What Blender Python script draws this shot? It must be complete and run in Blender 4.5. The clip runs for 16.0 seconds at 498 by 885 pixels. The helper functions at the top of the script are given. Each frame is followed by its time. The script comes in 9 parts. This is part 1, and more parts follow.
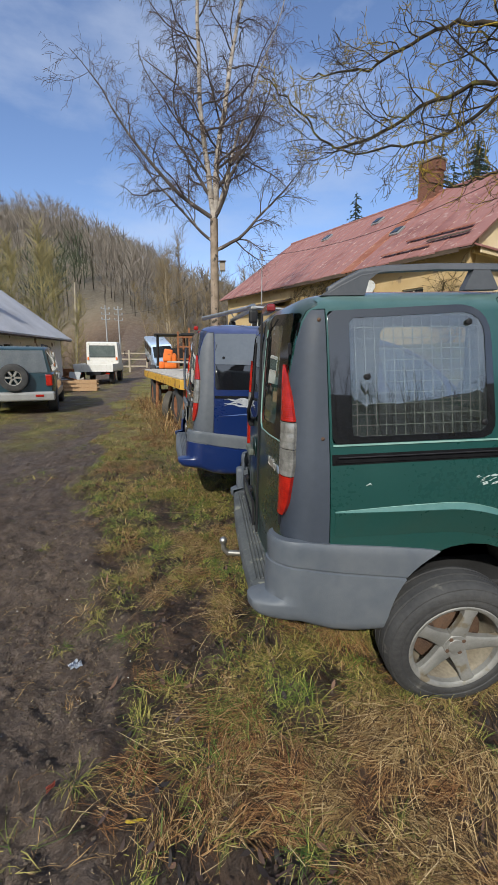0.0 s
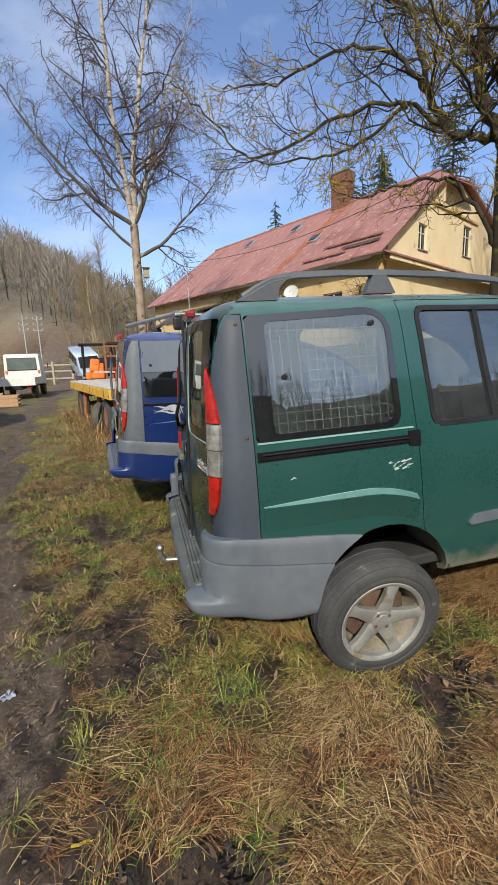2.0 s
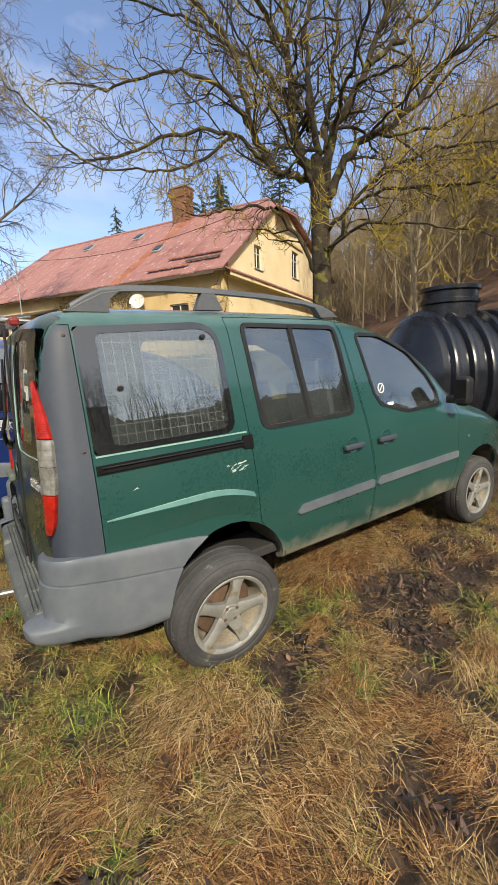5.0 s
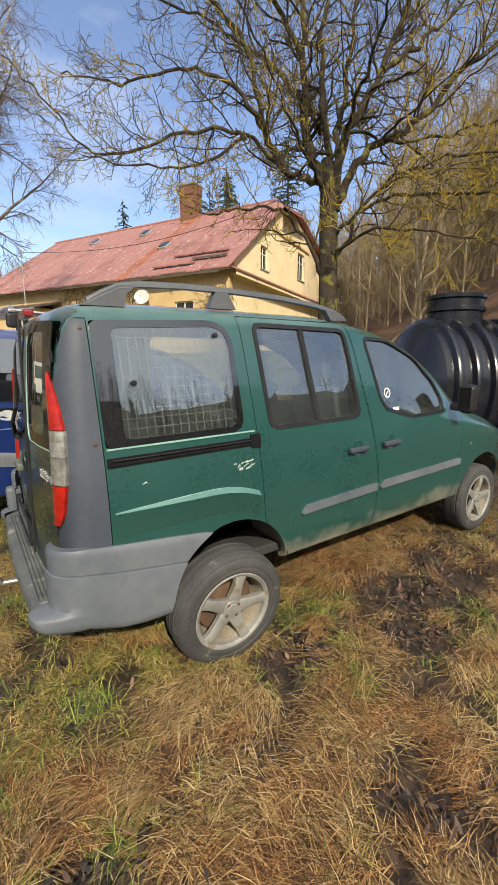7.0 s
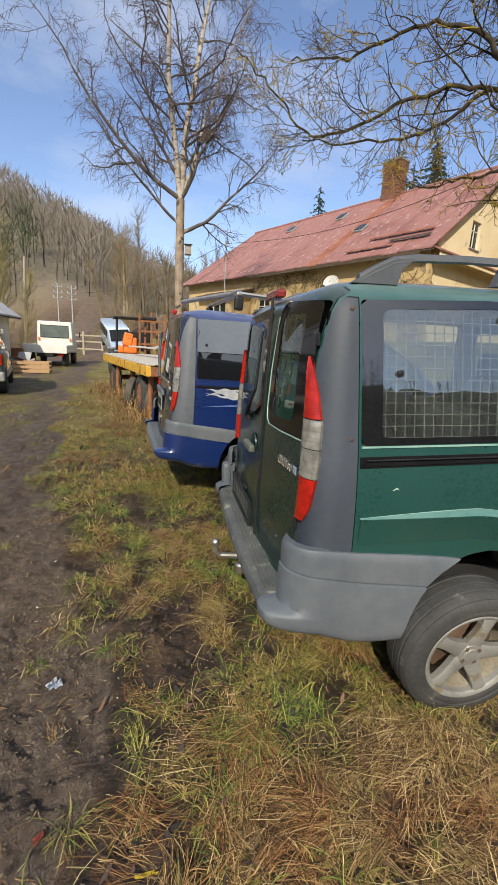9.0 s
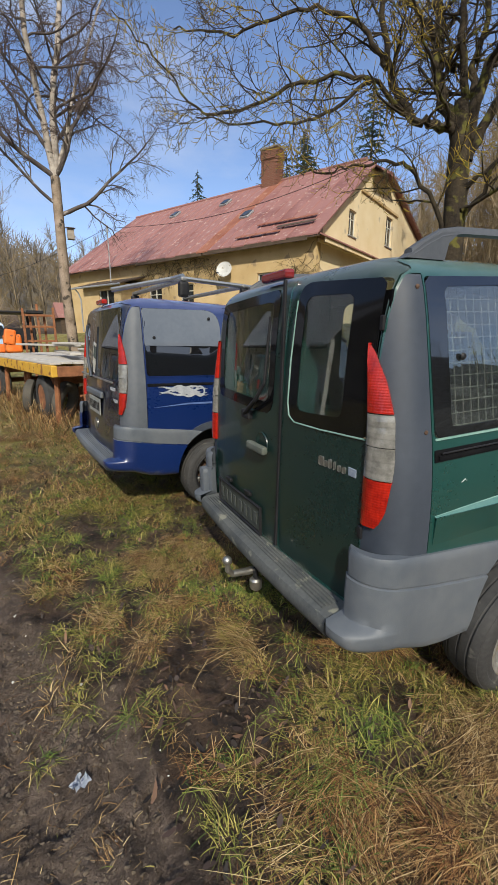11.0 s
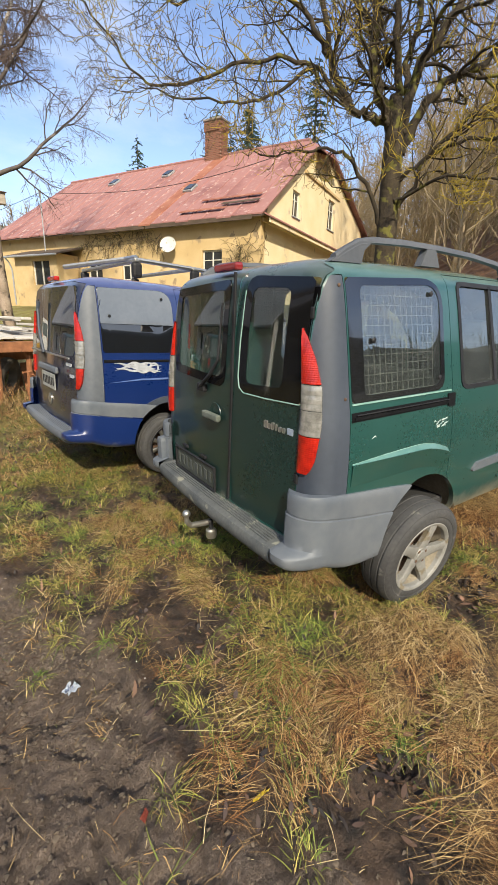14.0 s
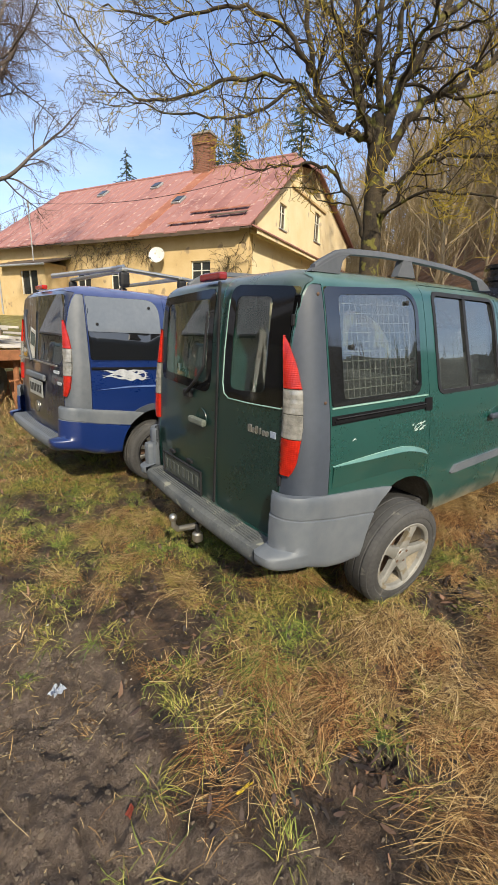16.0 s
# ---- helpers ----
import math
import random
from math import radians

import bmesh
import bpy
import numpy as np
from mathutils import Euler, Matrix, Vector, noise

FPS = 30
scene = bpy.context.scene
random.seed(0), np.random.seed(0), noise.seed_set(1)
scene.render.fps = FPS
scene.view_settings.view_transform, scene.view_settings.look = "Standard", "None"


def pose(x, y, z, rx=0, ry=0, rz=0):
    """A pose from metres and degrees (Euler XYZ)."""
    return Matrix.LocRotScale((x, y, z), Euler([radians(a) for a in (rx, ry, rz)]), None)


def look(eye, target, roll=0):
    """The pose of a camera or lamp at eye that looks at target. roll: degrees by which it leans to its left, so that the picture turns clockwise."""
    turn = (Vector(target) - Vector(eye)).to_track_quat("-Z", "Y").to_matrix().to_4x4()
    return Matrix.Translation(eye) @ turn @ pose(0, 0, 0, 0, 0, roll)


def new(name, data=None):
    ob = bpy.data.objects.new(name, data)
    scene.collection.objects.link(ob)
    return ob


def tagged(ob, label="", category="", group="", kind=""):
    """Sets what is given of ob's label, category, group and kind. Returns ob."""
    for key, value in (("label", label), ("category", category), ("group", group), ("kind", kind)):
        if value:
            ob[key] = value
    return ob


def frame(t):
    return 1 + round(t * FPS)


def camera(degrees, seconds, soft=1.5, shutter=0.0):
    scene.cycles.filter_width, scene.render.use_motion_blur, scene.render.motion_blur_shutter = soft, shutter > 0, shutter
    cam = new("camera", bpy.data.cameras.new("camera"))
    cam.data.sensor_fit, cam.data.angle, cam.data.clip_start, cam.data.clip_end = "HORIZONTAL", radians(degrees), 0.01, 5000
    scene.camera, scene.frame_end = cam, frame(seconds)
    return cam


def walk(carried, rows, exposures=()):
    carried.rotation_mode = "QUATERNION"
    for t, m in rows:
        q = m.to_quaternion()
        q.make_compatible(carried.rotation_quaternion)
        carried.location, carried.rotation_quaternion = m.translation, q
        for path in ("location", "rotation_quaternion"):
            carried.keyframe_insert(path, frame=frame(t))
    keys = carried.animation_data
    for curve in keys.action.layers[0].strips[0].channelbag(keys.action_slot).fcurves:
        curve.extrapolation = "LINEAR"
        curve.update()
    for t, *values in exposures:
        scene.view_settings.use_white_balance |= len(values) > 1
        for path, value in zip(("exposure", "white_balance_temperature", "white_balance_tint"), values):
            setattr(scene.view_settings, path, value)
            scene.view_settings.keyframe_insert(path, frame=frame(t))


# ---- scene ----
cam = camera(62.4, 16.0, 1.1)
PATH = [
    (0, (-0.359, -1.572, 1.564), (-0.172, 0.376, 1.155), 0.2),
    (0.5, (-0.344, -1.598, 1.56), (-0.067, 0.343, 1.163), -0.3),
    (1, (-0.322, -1.615, 1.554), (0.106, 0.3, 1.166), -2.0),
    (1.5, (-0.32, -1.615, 1.556), (0.137, 0.293, 1.167), -2.0),
    (2, (-0.317, -1.627, 1.558), (0.166, 0.275, 1.169), -2.1),
    (2.5, (-0.325, -1.637, 1.557), (0.239, 0.244, 1.175), -1.7),
    (3, (-0.324, -1.649, 1.561), (0.293, 0.215, 1.181), -1.4),
    (3.5, (-0.316, -1.65, 1.562), (0.333, 0.203, 1.184), -1.6),
    (4, (-0.312, -1.651, 1.564), (0.376, 0.189, 1.188), -1.6),
    (4.5, (-0.286, -1.69, 1.559), (0.66, 0.033, 1.186), -2.0),
    (5, (-0.277, -1.72, 1.566), (0.832, -0.097, 1.197), -1.9),
    (5.2, (-0.28, -1.73, 1.57), (0.845, -0.118, 1.202), -1.9),
    (7.3, (-0.335, -1.7, 1.565), (0.76, -0.068, 1.195), 1.1),
    (7.5, (-0.339, -1.66, 1.566), (0.65, 0.035, 1.178), 2.1),
    (8, (-0.383, -1.6, 1.565), (0.353, 0.209, 1.133), 3.0),
    (8.5, (-0.47, -1.482, 1.555), (0.002, 0.409, 1.108), 3.5),
    (8.7, (-0.518, -1.44, 1.554), (-0.119, 0.468, 1.104), 3.2),
    (10.8, (-0.979, -0.883, 1.526), (-0.263, 0.923, 1.05), -0.4),
    (11, (-1.035, -0.925, 1.541), (-0.182, 0.818, 1.054), 0.2),
    (11.5, (-1.101, -1.158, 1.491), (0.028, 0.354, 0.83), -0.8),
    (12, (-1.138, -1.305, 1.518), (0.019, 0.178, 0.838), -2.4),
    (12.5, (-1.193, -1.23, 1.531), (-0.029, 0.249, 0.853), -1.3),
    (13, (-1.227, -1.186, 1.543), (-0.114, 0.362, 0.938), 1.4),
    (13.5, (-1.235, -1.193, 1.55), (-0.166, 0.393, 0.966), 1.7),
    (14, (-1.243, -1.219, 1.562), (-0.174, 0.371, 0.987), 1.8),
    (14.5, (-1.257, -1.235, 1.565), (-0.182, 0.355, 1.001), 1.8),
    (15, (-1.265, -1.261, 1.553), (-0.174, 0.325, 1.01), 1.9),
    (15.5, (-1.259, -1.279, 1.549), (-0.155, 0.3, 1.016), 1.9),
    (16, (-1.256, -1.285, 1.551), (-0.139, 0.287, 1.02), 1.9),
]
walk(cam, [(t, look(eye, target, roll)) for t, eye, target, roll in PATH], [(0, -0.25, 6150, 5), (1.0, -0.15, 6250, 5), (2.5, 0.08, 6500, 5), (4.0, 0.2, 6800, 5), (5.0, 0.28, 7050, 5), (7.5, 0.3, 7100, 5), (8.5, 0.14, 6900, 5), (10.8, -0.18, 6500, 5), (11.1, -0.1, 6500, 5), (11.5, 0.2, 6600, 5), (12.0, 0.7, 6750, 5), (12.6, 0.76, 6800, 5), (13.2, 0.6, 6900, 5), (14.0, 0.46, 7000, 5), (16.0, 0.40, 7050, 5)])

# ---- world and sun ----
SUN_TO = Vector((-0.30, -0.80, 0.62)).normalized()
world = bpy.data.worlds.new("sky")
scene.world = world
world.use_nodes = True
wn, wl = world.node_tree.nodes, world.node_tree.links
sky = wn.new("ShaderNodeTexSky")
sky.sky_type = "NISHITA"
sky.sun_disc = False
sky.sun_elevation = math.asin(SUN_TO.z)
sky.sun_rotation = math.atan2(SUN_TO.x, SUN_TO.y)
sky.air_density, sky.dust_density, sky.ozone_density = 1.0, 0.6, 2.0
wcoord = wn.new("ShaderNodeTexCoord")
wmap = wn.new("ShaderNodeMapping")
wmap.inputs["Scale"].default_value = (1.0, 1.0, 2.6)
wnoise = wn.new("ShaderNodeTexNoise")
wnoise.inputs["Scale"].default_value = 2.1
wnoise.inputs["Detail"].default_value = 9.0
wnoise.inputs["Roughness"].default_value = 0.58
wramp = wn.new("ShaderNodeValToRGB")
wramp.color_ramp.elements[0].position, wramp.color_ramp.elements[0].color = 0.47, (0.02, 0.02, 0.02, 1)
wramp.color_ramp.elements[1].position, wramp.color_ramp.elements[1].color = 0.80, (0.75, 0.75, 0.75, 1)
wmix = wn.new("ShaderNodeMixRGB")
wmix.inputs["Color2"].default_value = (5.4, 5.8, 7.1, 1)
wl.new(wcoord.outputs["Generated"], wmap.inputs["Vector"])
wl.new(wmap.outputs["Vector"], wnoise.inputs["Vector"])
wl.new(wnoise.outputs["Fac"], wramp.inputs["Fac"])
wl.new(wramp.outputs["Color"], wmix.inputs["Fac"])
wtint = wn.new("ShaderNodeMixRGB")
wtint.blend_type = "MULTIPLY"
wtint.inputs["Fac"].default_value = 1.0
wtint.inputs["Color2"].default_value = (1.22, 1.18, 1.34, 1)
wl.new(sky.outputs["Color"], wtint.inputs["Color1"])
wl.new(wtint.outputs["Color"], wmix.inputs["Color1"])
# thin bright cloud round the sun
wdot, wrange, wveil = wn.new("ShaderNodeVectorMath"), wn.new("ShaderNodeMapRange"), wn.new("ShaderNodeMixRGB")
wdot.operation = "DOT_PRODUCT"
wdot.inputs[1].default_value = SUN_TO
wl.new(wcoord.outputs["Generated"], wdot.inputs[0])
wrange.interpolation_type = "SMOOTHSTEP"
wrange.inputs["From Min"].default_value, wrange.inputs["From Max"].default_value = 0.35, 0.97
wrange.inputs["To Min"].default_value, wrange.inputs["To Max"].default_value = 0.0, 0.8
wl.new(wdot.outputs["Value"], wrange.inputs["Value"])
wl.new(wrange.outputs["Result"], wveil.inputs["Fac"])
wl.new(wmix.outputs["Color"], wveil.inputs["Color1"])
wveil.inputs["Color2"].default_value = (9.4, 9.7, 10.3, 1)
wl.new(wveil.outputs["Color"], wn["Background"].inputs["Color"])
wn["Background"].inputs["Strength"].default_value = 0.145
sun_data = bpy.data.lights.new("sun", "SUN")
sun_data.energy, sun_data.angle, sun_data.color = 5.0, radians(0.8), (1.0, 0.90, 0.77)
sun = new("sun", sun_data)
sun.matrix_world = look(SUN_TO * 50, (0, 0, 0))


# ---- materials ----
def surf(name, a, b=None, scale=8.0, rough=0.7, metal=0.0, bump=0.0, bump_scale=None, fine=None, coat=0.0, speck=None, spec=0.5, rand=0.0, rvar=0.0, stretch=None):
    """A two-scale surface: broad patches from colour a to b, finer grain, relief and an optional speck colour (colour, threshold, scale)."""
    m = bpy.data.materials.new(name)
    m.use_nodes = True
    n, l = m.node_tree.nodes, m.node_tree.links
    p = n["Principled BSDF"]
    p.inputs["Roughness"].default_value, p.inputs["Metallic"].default_value = rough, metal
    p.inputs["Coat Weight"].default_value, p.inputs["Specular IOR Level"].default_value = coat, spec
    p.inputs["Coat Roughness"].default_value = 0.06
    b = b or tuple(v * 0.8 for v in a)
    tc = n.new("ShaderNodeTexCoord")
    vec = tc.outputs["Object"]
    if stretch:
        mp = n.new("ShaderNodeMapping")
        mp.inputs["Scale"].default_value = stretch
        l.new(vec, mp.inputs["Vector"])
        vec = mp.outputs["Vector"]
    big = n.new("ShaderNodeTexNoise")
    big.inputs["Scale"].default_value, big.inputs["Detail"].default_value = scale, 6
    l.new(vec, big.inputs["Vector"])
    small = n.new("ShaderNodeTexNoise")
    small.inputs["Scale"].default_value, small.inputs["Detail"].default_value = fine or scale * 11, 4
    l.new(vec, small.inputs["Vector"])
    blend = n.new("ShaderNodeMath")
    blend.operation = "MULTIPLY_ADD"
    l.new(small.outputs["Fac"], blend.inputs[0])
    blend.inputs[1].default_value = 0.45
    l.new(big.outputs["Fac"], blend.inputs[2])
    if rand:
        info = n.new("ShaderNodeObjectInfo")
        geo = n.new("ShaderNodeNewGeometry")
        both = n.new("ShaderNodeMath")
        both.operation = "ADD"
        l.new(info.outputs["Random"], both.inputs[0])
        l.new(geo.outputs["Random Per Island"], both.inputs[1])
        add = n.new("ShaderNodeMath")
        add.operation = "MULTIPLY_ADD"
        l.new(both.outputs[0], add.inputs[0])
        add.inputs[1].default_value = rand
        l.new(blend.outputs[0], add.inputs[2])
        blend = add
    ramp = n.new("ShaderNodeValToRGB")
    ramp.color_ramp.elements[0].position, ramp.color_ramp.elements[0].color = 0.48 + rand * 0.6, (*a, 1)
    ramp.color_ramp.elements[1].position, ramp.color_ramp.elements[1].color = 0.95 + rand * 0.6, (*b, 1)
    l.new(blend.outputs[0], ramp.inputs["Fac"])
    colour = ramp.outputs["Color"]
    if speck:
        sn = n.new("ShaderNodeTexNoise")
        sn.inputs["Scale"].default_value, sn.inputs["Detail"].default_value = speck[2], 5
        l.new(vec, sn.inputs["Vector"])
        sr = n.new("ShaderNodeValToRGB")
        sr.color_ramp.elements[0].position, sr.color_ramp.elements[1].position = speck[1], speck[1] + 0.06
        l.new(sn.outputs["Fac"], sr.inputs["Fac"])
        mx = n.new("ShaderNodeMixRGB")
        mx.inputs["Color2"].default_value = (*speck[0], 1)
        l.new(sr.outputs["Color"], mx.inputs["Fac"])
        l.new(colour, mx.inputs["Color1"])
        colour = mx.outputs["Color"]
    l.new(colour, p.inputs["Base Color"])
    if rvar:
        rr = n.new("ShaderNodeMapRange")
        rr.inputs["From Min"].default_value, rr.inputs["From Max"].default_value = 0.4, 1.0
        rr.inputs["To Min"].default_value, rr.inputs["To Max"].default_value = max(0.02, rough - rvar), min(1.0, rough + rvar)
        l.new(blend.outputs[0], rr.inputs["Value"])
        l.new(rr.outputs["Result"], p.inputs["Roughness"])
    if bump:
        bn = n.new("ShaderNodeTexNoise")
        bn.inputs["Scale"].default_value, bn.inputs["Detail"].default_value = bump_scale or scale * 6, 5
        l.new(vec, bn.inputs["Vector"])
        bp = n.new("ShaderNodeBump")
        bp.inputs["Strength"].default_value, bp.inputs["Distance"].default_value = bump, 0.02
        l.new(bn.outputs["Fac"], bp.inputs["Height"])
        l.new(bp.outputs["Normal"], p.inputs["Normal"])
    return m


def glass(name, tint=(0.40, 0.46, 0.45), dust=0.02):
    """Window glass with a patchy film of pale dust."""
    m = bpy.data.materials.new(name)
    m.use_nodes = True
    n, l = m.node_tree.nodes, m.node_tree.links
    p = n["Principled BSDF"]
    p.inputs["Base Color"].default_value = (*tint, 1)
    p.inputs["Roughness"].default_value = 0.0
    p.inputs["Transmission Weight"].default_value = 1.0
    p.inputs["IOR"].default_value = 2.2
    film = n.new("ShaderNodeBsdfDiffuse")
    film.inputs["Color"].default_value = (0.42, 0.44, 0.44, 1)
    tc, nz, mr, mx = n.new("ShaderNodeTexCoord"), n.new("ShaderNodeTexNoise"), n.new("ShaderNodeMapRange"), n.new("ShaderNodeMixShader")
    nz.inputs["Scale"].default_value, nz.inputs["Detail"].default_value = 5.0, 6
    mr.inputs["From Min"].default_value, mr.inputs["From Max"].default_value = 0.3, 0.7
    mr.inputs["To Min"].default_value, mr.inputs["To Max"].default_value = dust * 0.5, dust * 1.6
    l.new(tc.outputs["Object"], nz.inputs["Vector"])
    l.new(nz.outputs["Fac"], mr.inputs["Value"])
    l.new(mr.outputs["Result"], mx.inputs["Fac"])
    l.new(p.outputs["BSDF"], mx.inputs[1])
    l.new(film.outputs["BSDF"], mx.inputs[2])
    l.new(mx.outputs["Shader"], n["Material Output"].inputs["Surface"])
    return m


def car_paint(name, base, dust, dirt=0.62, coat=0.9, splash=0.80):
    """Faded car paint under clear coat, with a road-dust film that thickens in patches low on the body."""
    m = surf(name, base, tuple(v * 1.18 + 0.004 for v in base), scale=1.6, rough=0.30, coat=coat, bump=0.012, bump_scale=3.0, fine=60, speck=(dust, dirt, 3.2), rvar=0.08)
    n, l = m.node_tree.nodes, m.node_tree.links
    p = n["Principled BSDF"]
    src = p.inputs["Base Color"].links[0].from_socket
    tc, sp, mr, nz, mu, rp, mx = (n.new("ShaderNode" + k) for k in ("TexCoord", "SeparateXYZ", "MapRange", "TexNoise", "Math", "ValToRGB", "MixRGB"))
    l.new(tc.outputs["Object"], sp.inputs["Vector"])
    l.new(sp.outputs["Z"], mr.inputs["Value"])
    mr.inputs["From Min"].default_value, mr.inputs["From Max"].default_value = 0.42, 0.78
    mr.inputs["To Min"].default_value, mr.inputs["To Max"].default_value = splash, 0.0
    l.new(tc.outputs["Object"], nz.inputs["Vector"])
    nz.inputs["Scale"].default_value, nz.inputs["Detail"].default_value, nz.inputs["Roughness"].default_value = 3.1, 9, 0.66
    mu.operation = "MULTIPLY"
    l.new(mr.outputs["Result"], mu.inputs[0])
    l.new(nz.outputs["Fac"], mu.inputs[1])
    rp.color_ramp.elements[0].position, rp.color_ramp.elements[1].position = 0.27, 0.43
    rp.color_ramp.elements[1].color = (0.8, 0.8, 0.8, 1)
    l.new(mu.outputs[0], rp.inputs["Fac"])
    l.new(rp.outputs["Color"], mx.inputs["Fac"])
    l.new(src, mx.inputs["Color1"])
    mx.inputs["Color2"].default_value = (0.26, 0.25, 0.20, 1)
    # roof paint faded paler by height, with the sky's sheen painted in
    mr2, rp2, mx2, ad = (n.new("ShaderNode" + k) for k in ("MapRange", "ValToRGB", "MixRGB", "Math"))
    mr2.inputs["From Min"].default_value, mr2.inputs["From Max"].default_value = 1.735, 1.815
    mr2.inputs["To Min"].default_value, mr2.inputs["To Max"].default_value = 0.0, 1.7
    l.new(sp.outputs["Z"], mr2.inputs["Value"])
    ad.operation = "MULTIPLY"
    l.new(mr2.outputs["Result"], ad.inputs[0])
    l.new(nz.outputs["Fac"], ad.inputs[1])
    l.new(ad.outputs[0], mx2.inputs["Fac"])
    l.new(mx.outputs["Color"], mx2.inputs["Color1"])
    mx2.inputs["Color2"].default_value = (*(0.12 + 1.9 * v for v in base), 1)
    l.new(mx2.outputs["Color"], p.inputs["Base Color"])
    return m


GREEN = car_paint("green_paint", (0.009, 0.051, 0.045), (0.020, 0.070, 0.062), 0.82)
# body green again, darkened: the rear doors' shade is put into the colour
GREEN_SHADED = car_paint("green_paint_shaded", (0.006, 0.021, 0.0185), (0.018, 0.034, 0.031), 0.70, 0.4)
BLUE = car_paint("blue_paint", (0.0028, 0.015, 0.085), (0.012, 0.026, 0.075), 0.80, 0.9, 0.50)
BLUE_DARK = car_paint("dark_tailgate_paint", (0.008, 0.009, 0.022), (0.03, 0.03, 0.04), 0.72)
GREY_PLASTIC = surf("grey_plastic", (0.027, 0.035, 0.051), (0.047, 0.057, 0.077), scale=3, rough=0.64, bump=0.05, bump_scale=240, speck=((0.12, 0.12, 0.12), 0.68, 4.0), rvar=0.1)
GREY_BUMPER = surf("faded_bumper_plastic", (0.066, 0.080, 0.102), (0.125, 0.136, 0.150), scale=1.6, rough=0.55, bump=0.06, bump_scale=200, speck=((0.22, 0.215, 0.195), 0.66, 3.0), rvar=0.1)
BLACK_PLASTIC = surf("black_plastic", (0.010, 0.010, 0.012), (0.022, 0.022, 0.024), scale=9, rough=0.5, spec=0.25, bump=0.04, bump_scale=160)
BLACK_GLASS = surf("black_border_glass", (0.006, 0.006, 0.007), (0.009, 0.009, 0.01), scale=5, rough=0.03, spec=0.5)
BLACK_GLASS.node_tree.nodes["Principled BSDF"].inputs["IOR"].default_value = 2.0
RUBBER = surf("tyre_rubber", (0.022, 0.022, 0.024), (0.055, 0.054, 0.053), scale=5, rough=0.8, bump=0.15, bump_scale=60, speck=((0.12, 0.115, 0.10), 0.69, 9))
ALLOY = surf("dirty_alloy", (0.18, 0.178, 0.165), (0.285, 0.28, 0.262), scale=9, rough=0.55, metal=0.30, bump=0.04, speck=((0.20, 0.17, 0.12), 0.60, 11), rvar=0.12)
BARREL = surf("muddy_rim_barrel", (0.16, 0.135, 0.10), (0.34, 0.30, 0.23), scale=7, rough=0.8, bump=0.1)
RUST = surf("rusty_metal", (0.055, 0.032, 0.022), (0.13, 0.075, 0.045), scale=14, rough=0.85, bump=0.3, speck=((0.03, 0.02, 0.018), 0.6, 12))
CHROME = surf("dull_steel", (0.52, 0.52, 0.5), (0.36, 0.34, 0.31), scale=18, rough=0.35, metal=0.9, rvar=0.1)
INTERIOR = surf("dark_interior", (0.012, 0.012, 0.013), (0.03, 0.03, 0.032), scale=6, rough=0.85)
SEAT = surf("grey_seat_fabric", (0.06, 0.062, 0.07), (0.10, 0.10, 0.11), scale=20, rough=0.95)
GLASS = glass("window_glass")
BLACK_REAR = surf("black_rear_border", (0.004, 0.004, 0.005), (0.007, 0.007, 0.008), scale=5, rough=0.08, spec=0.3)
GLASS_REAR = glass("rear_glass", (0.45, 0.52, 0.50), 0.012)
GLASS_REAR.node_tree.nodes["Principled BSDF"].inputs["IOR"].default_value = 1.6
GLASS_DARK = glass("tinted_glass", (0.10, 0.11, 0.12), 0.02)
RED_LENS = surf("red_lens", (0.21, 0.005, 0.003), (0.44, 0.016, 0.006), scale=30, rough=0.15, coat=0.35, bump=0.05, bump_scale=90)
CLEAR_LENS = surf("clear_lens", (0.14, 0.137, 0.125), (0.34, 0.33, 0.305), scale=26, rough=0.12, coat=0.5, metal=0.25, bump=0.07, bump_scale=50)


def ribbed(m, scale, depth, dark):
    """Moulded vertical and level ribs inside a lamp lens, added to its relief and tone."""
    n, l = m.node_tree.nodes, m.node_tree.links
    p = n["Principled BSDF"]
    tc = n.new("ShaderNodeTexCoord")
    last = p.inputs["Normal"].links[0].from_socket
    tone = p.inputs["Base Color"].links[0].from_socket
    for axis, sc in (("Z", scale), ("Y", scale * 0.8)):
        wv, bp, mx, rp = (n.new("ShaderNode" + k) for k in ("TexWave", "Bump", "MixRGB", "ValToRGB"))
        wv.bands_direction, wv.wave_profile = axis, "TRI"
        wv.inputs["Scale"].default_value = sc
        l.new(tc.outputs["Object"], wv.inputs["Vector"])
        bp.inputs["Strength"].default_value, bp.inputs["Distance"].default_value = depth, 0.004
        l.new(wv.outputs["Fac"], bp.inputs["Height"])
        l.new(last, bp.inputs["Normal"])
        last = bp.outputs["Normal"]
        rp.color_ramp.elements[0].position, rp.color_ramp.elements[0].color = 0.05, (0.45, 0.45, 0.45, 1)
        rp.color_ramp.elements[1].position = 0.35
        l.new(wv.outputs["Fac"], rp.inputs["Fac"])
        mx.blend_type = "MULTIPLY"
        mx.inputs["Fac"].default_value = dark
        l.new(tone, mx.inputs["Color1"])
        l.new(rp.outputs["Color"], mx.inputs["Color2"])
        tone = mx.outputs["Color"]
    l.new(last, p.inputs["Normal"])
    l.new(tone, p.inputs["Base Color"])


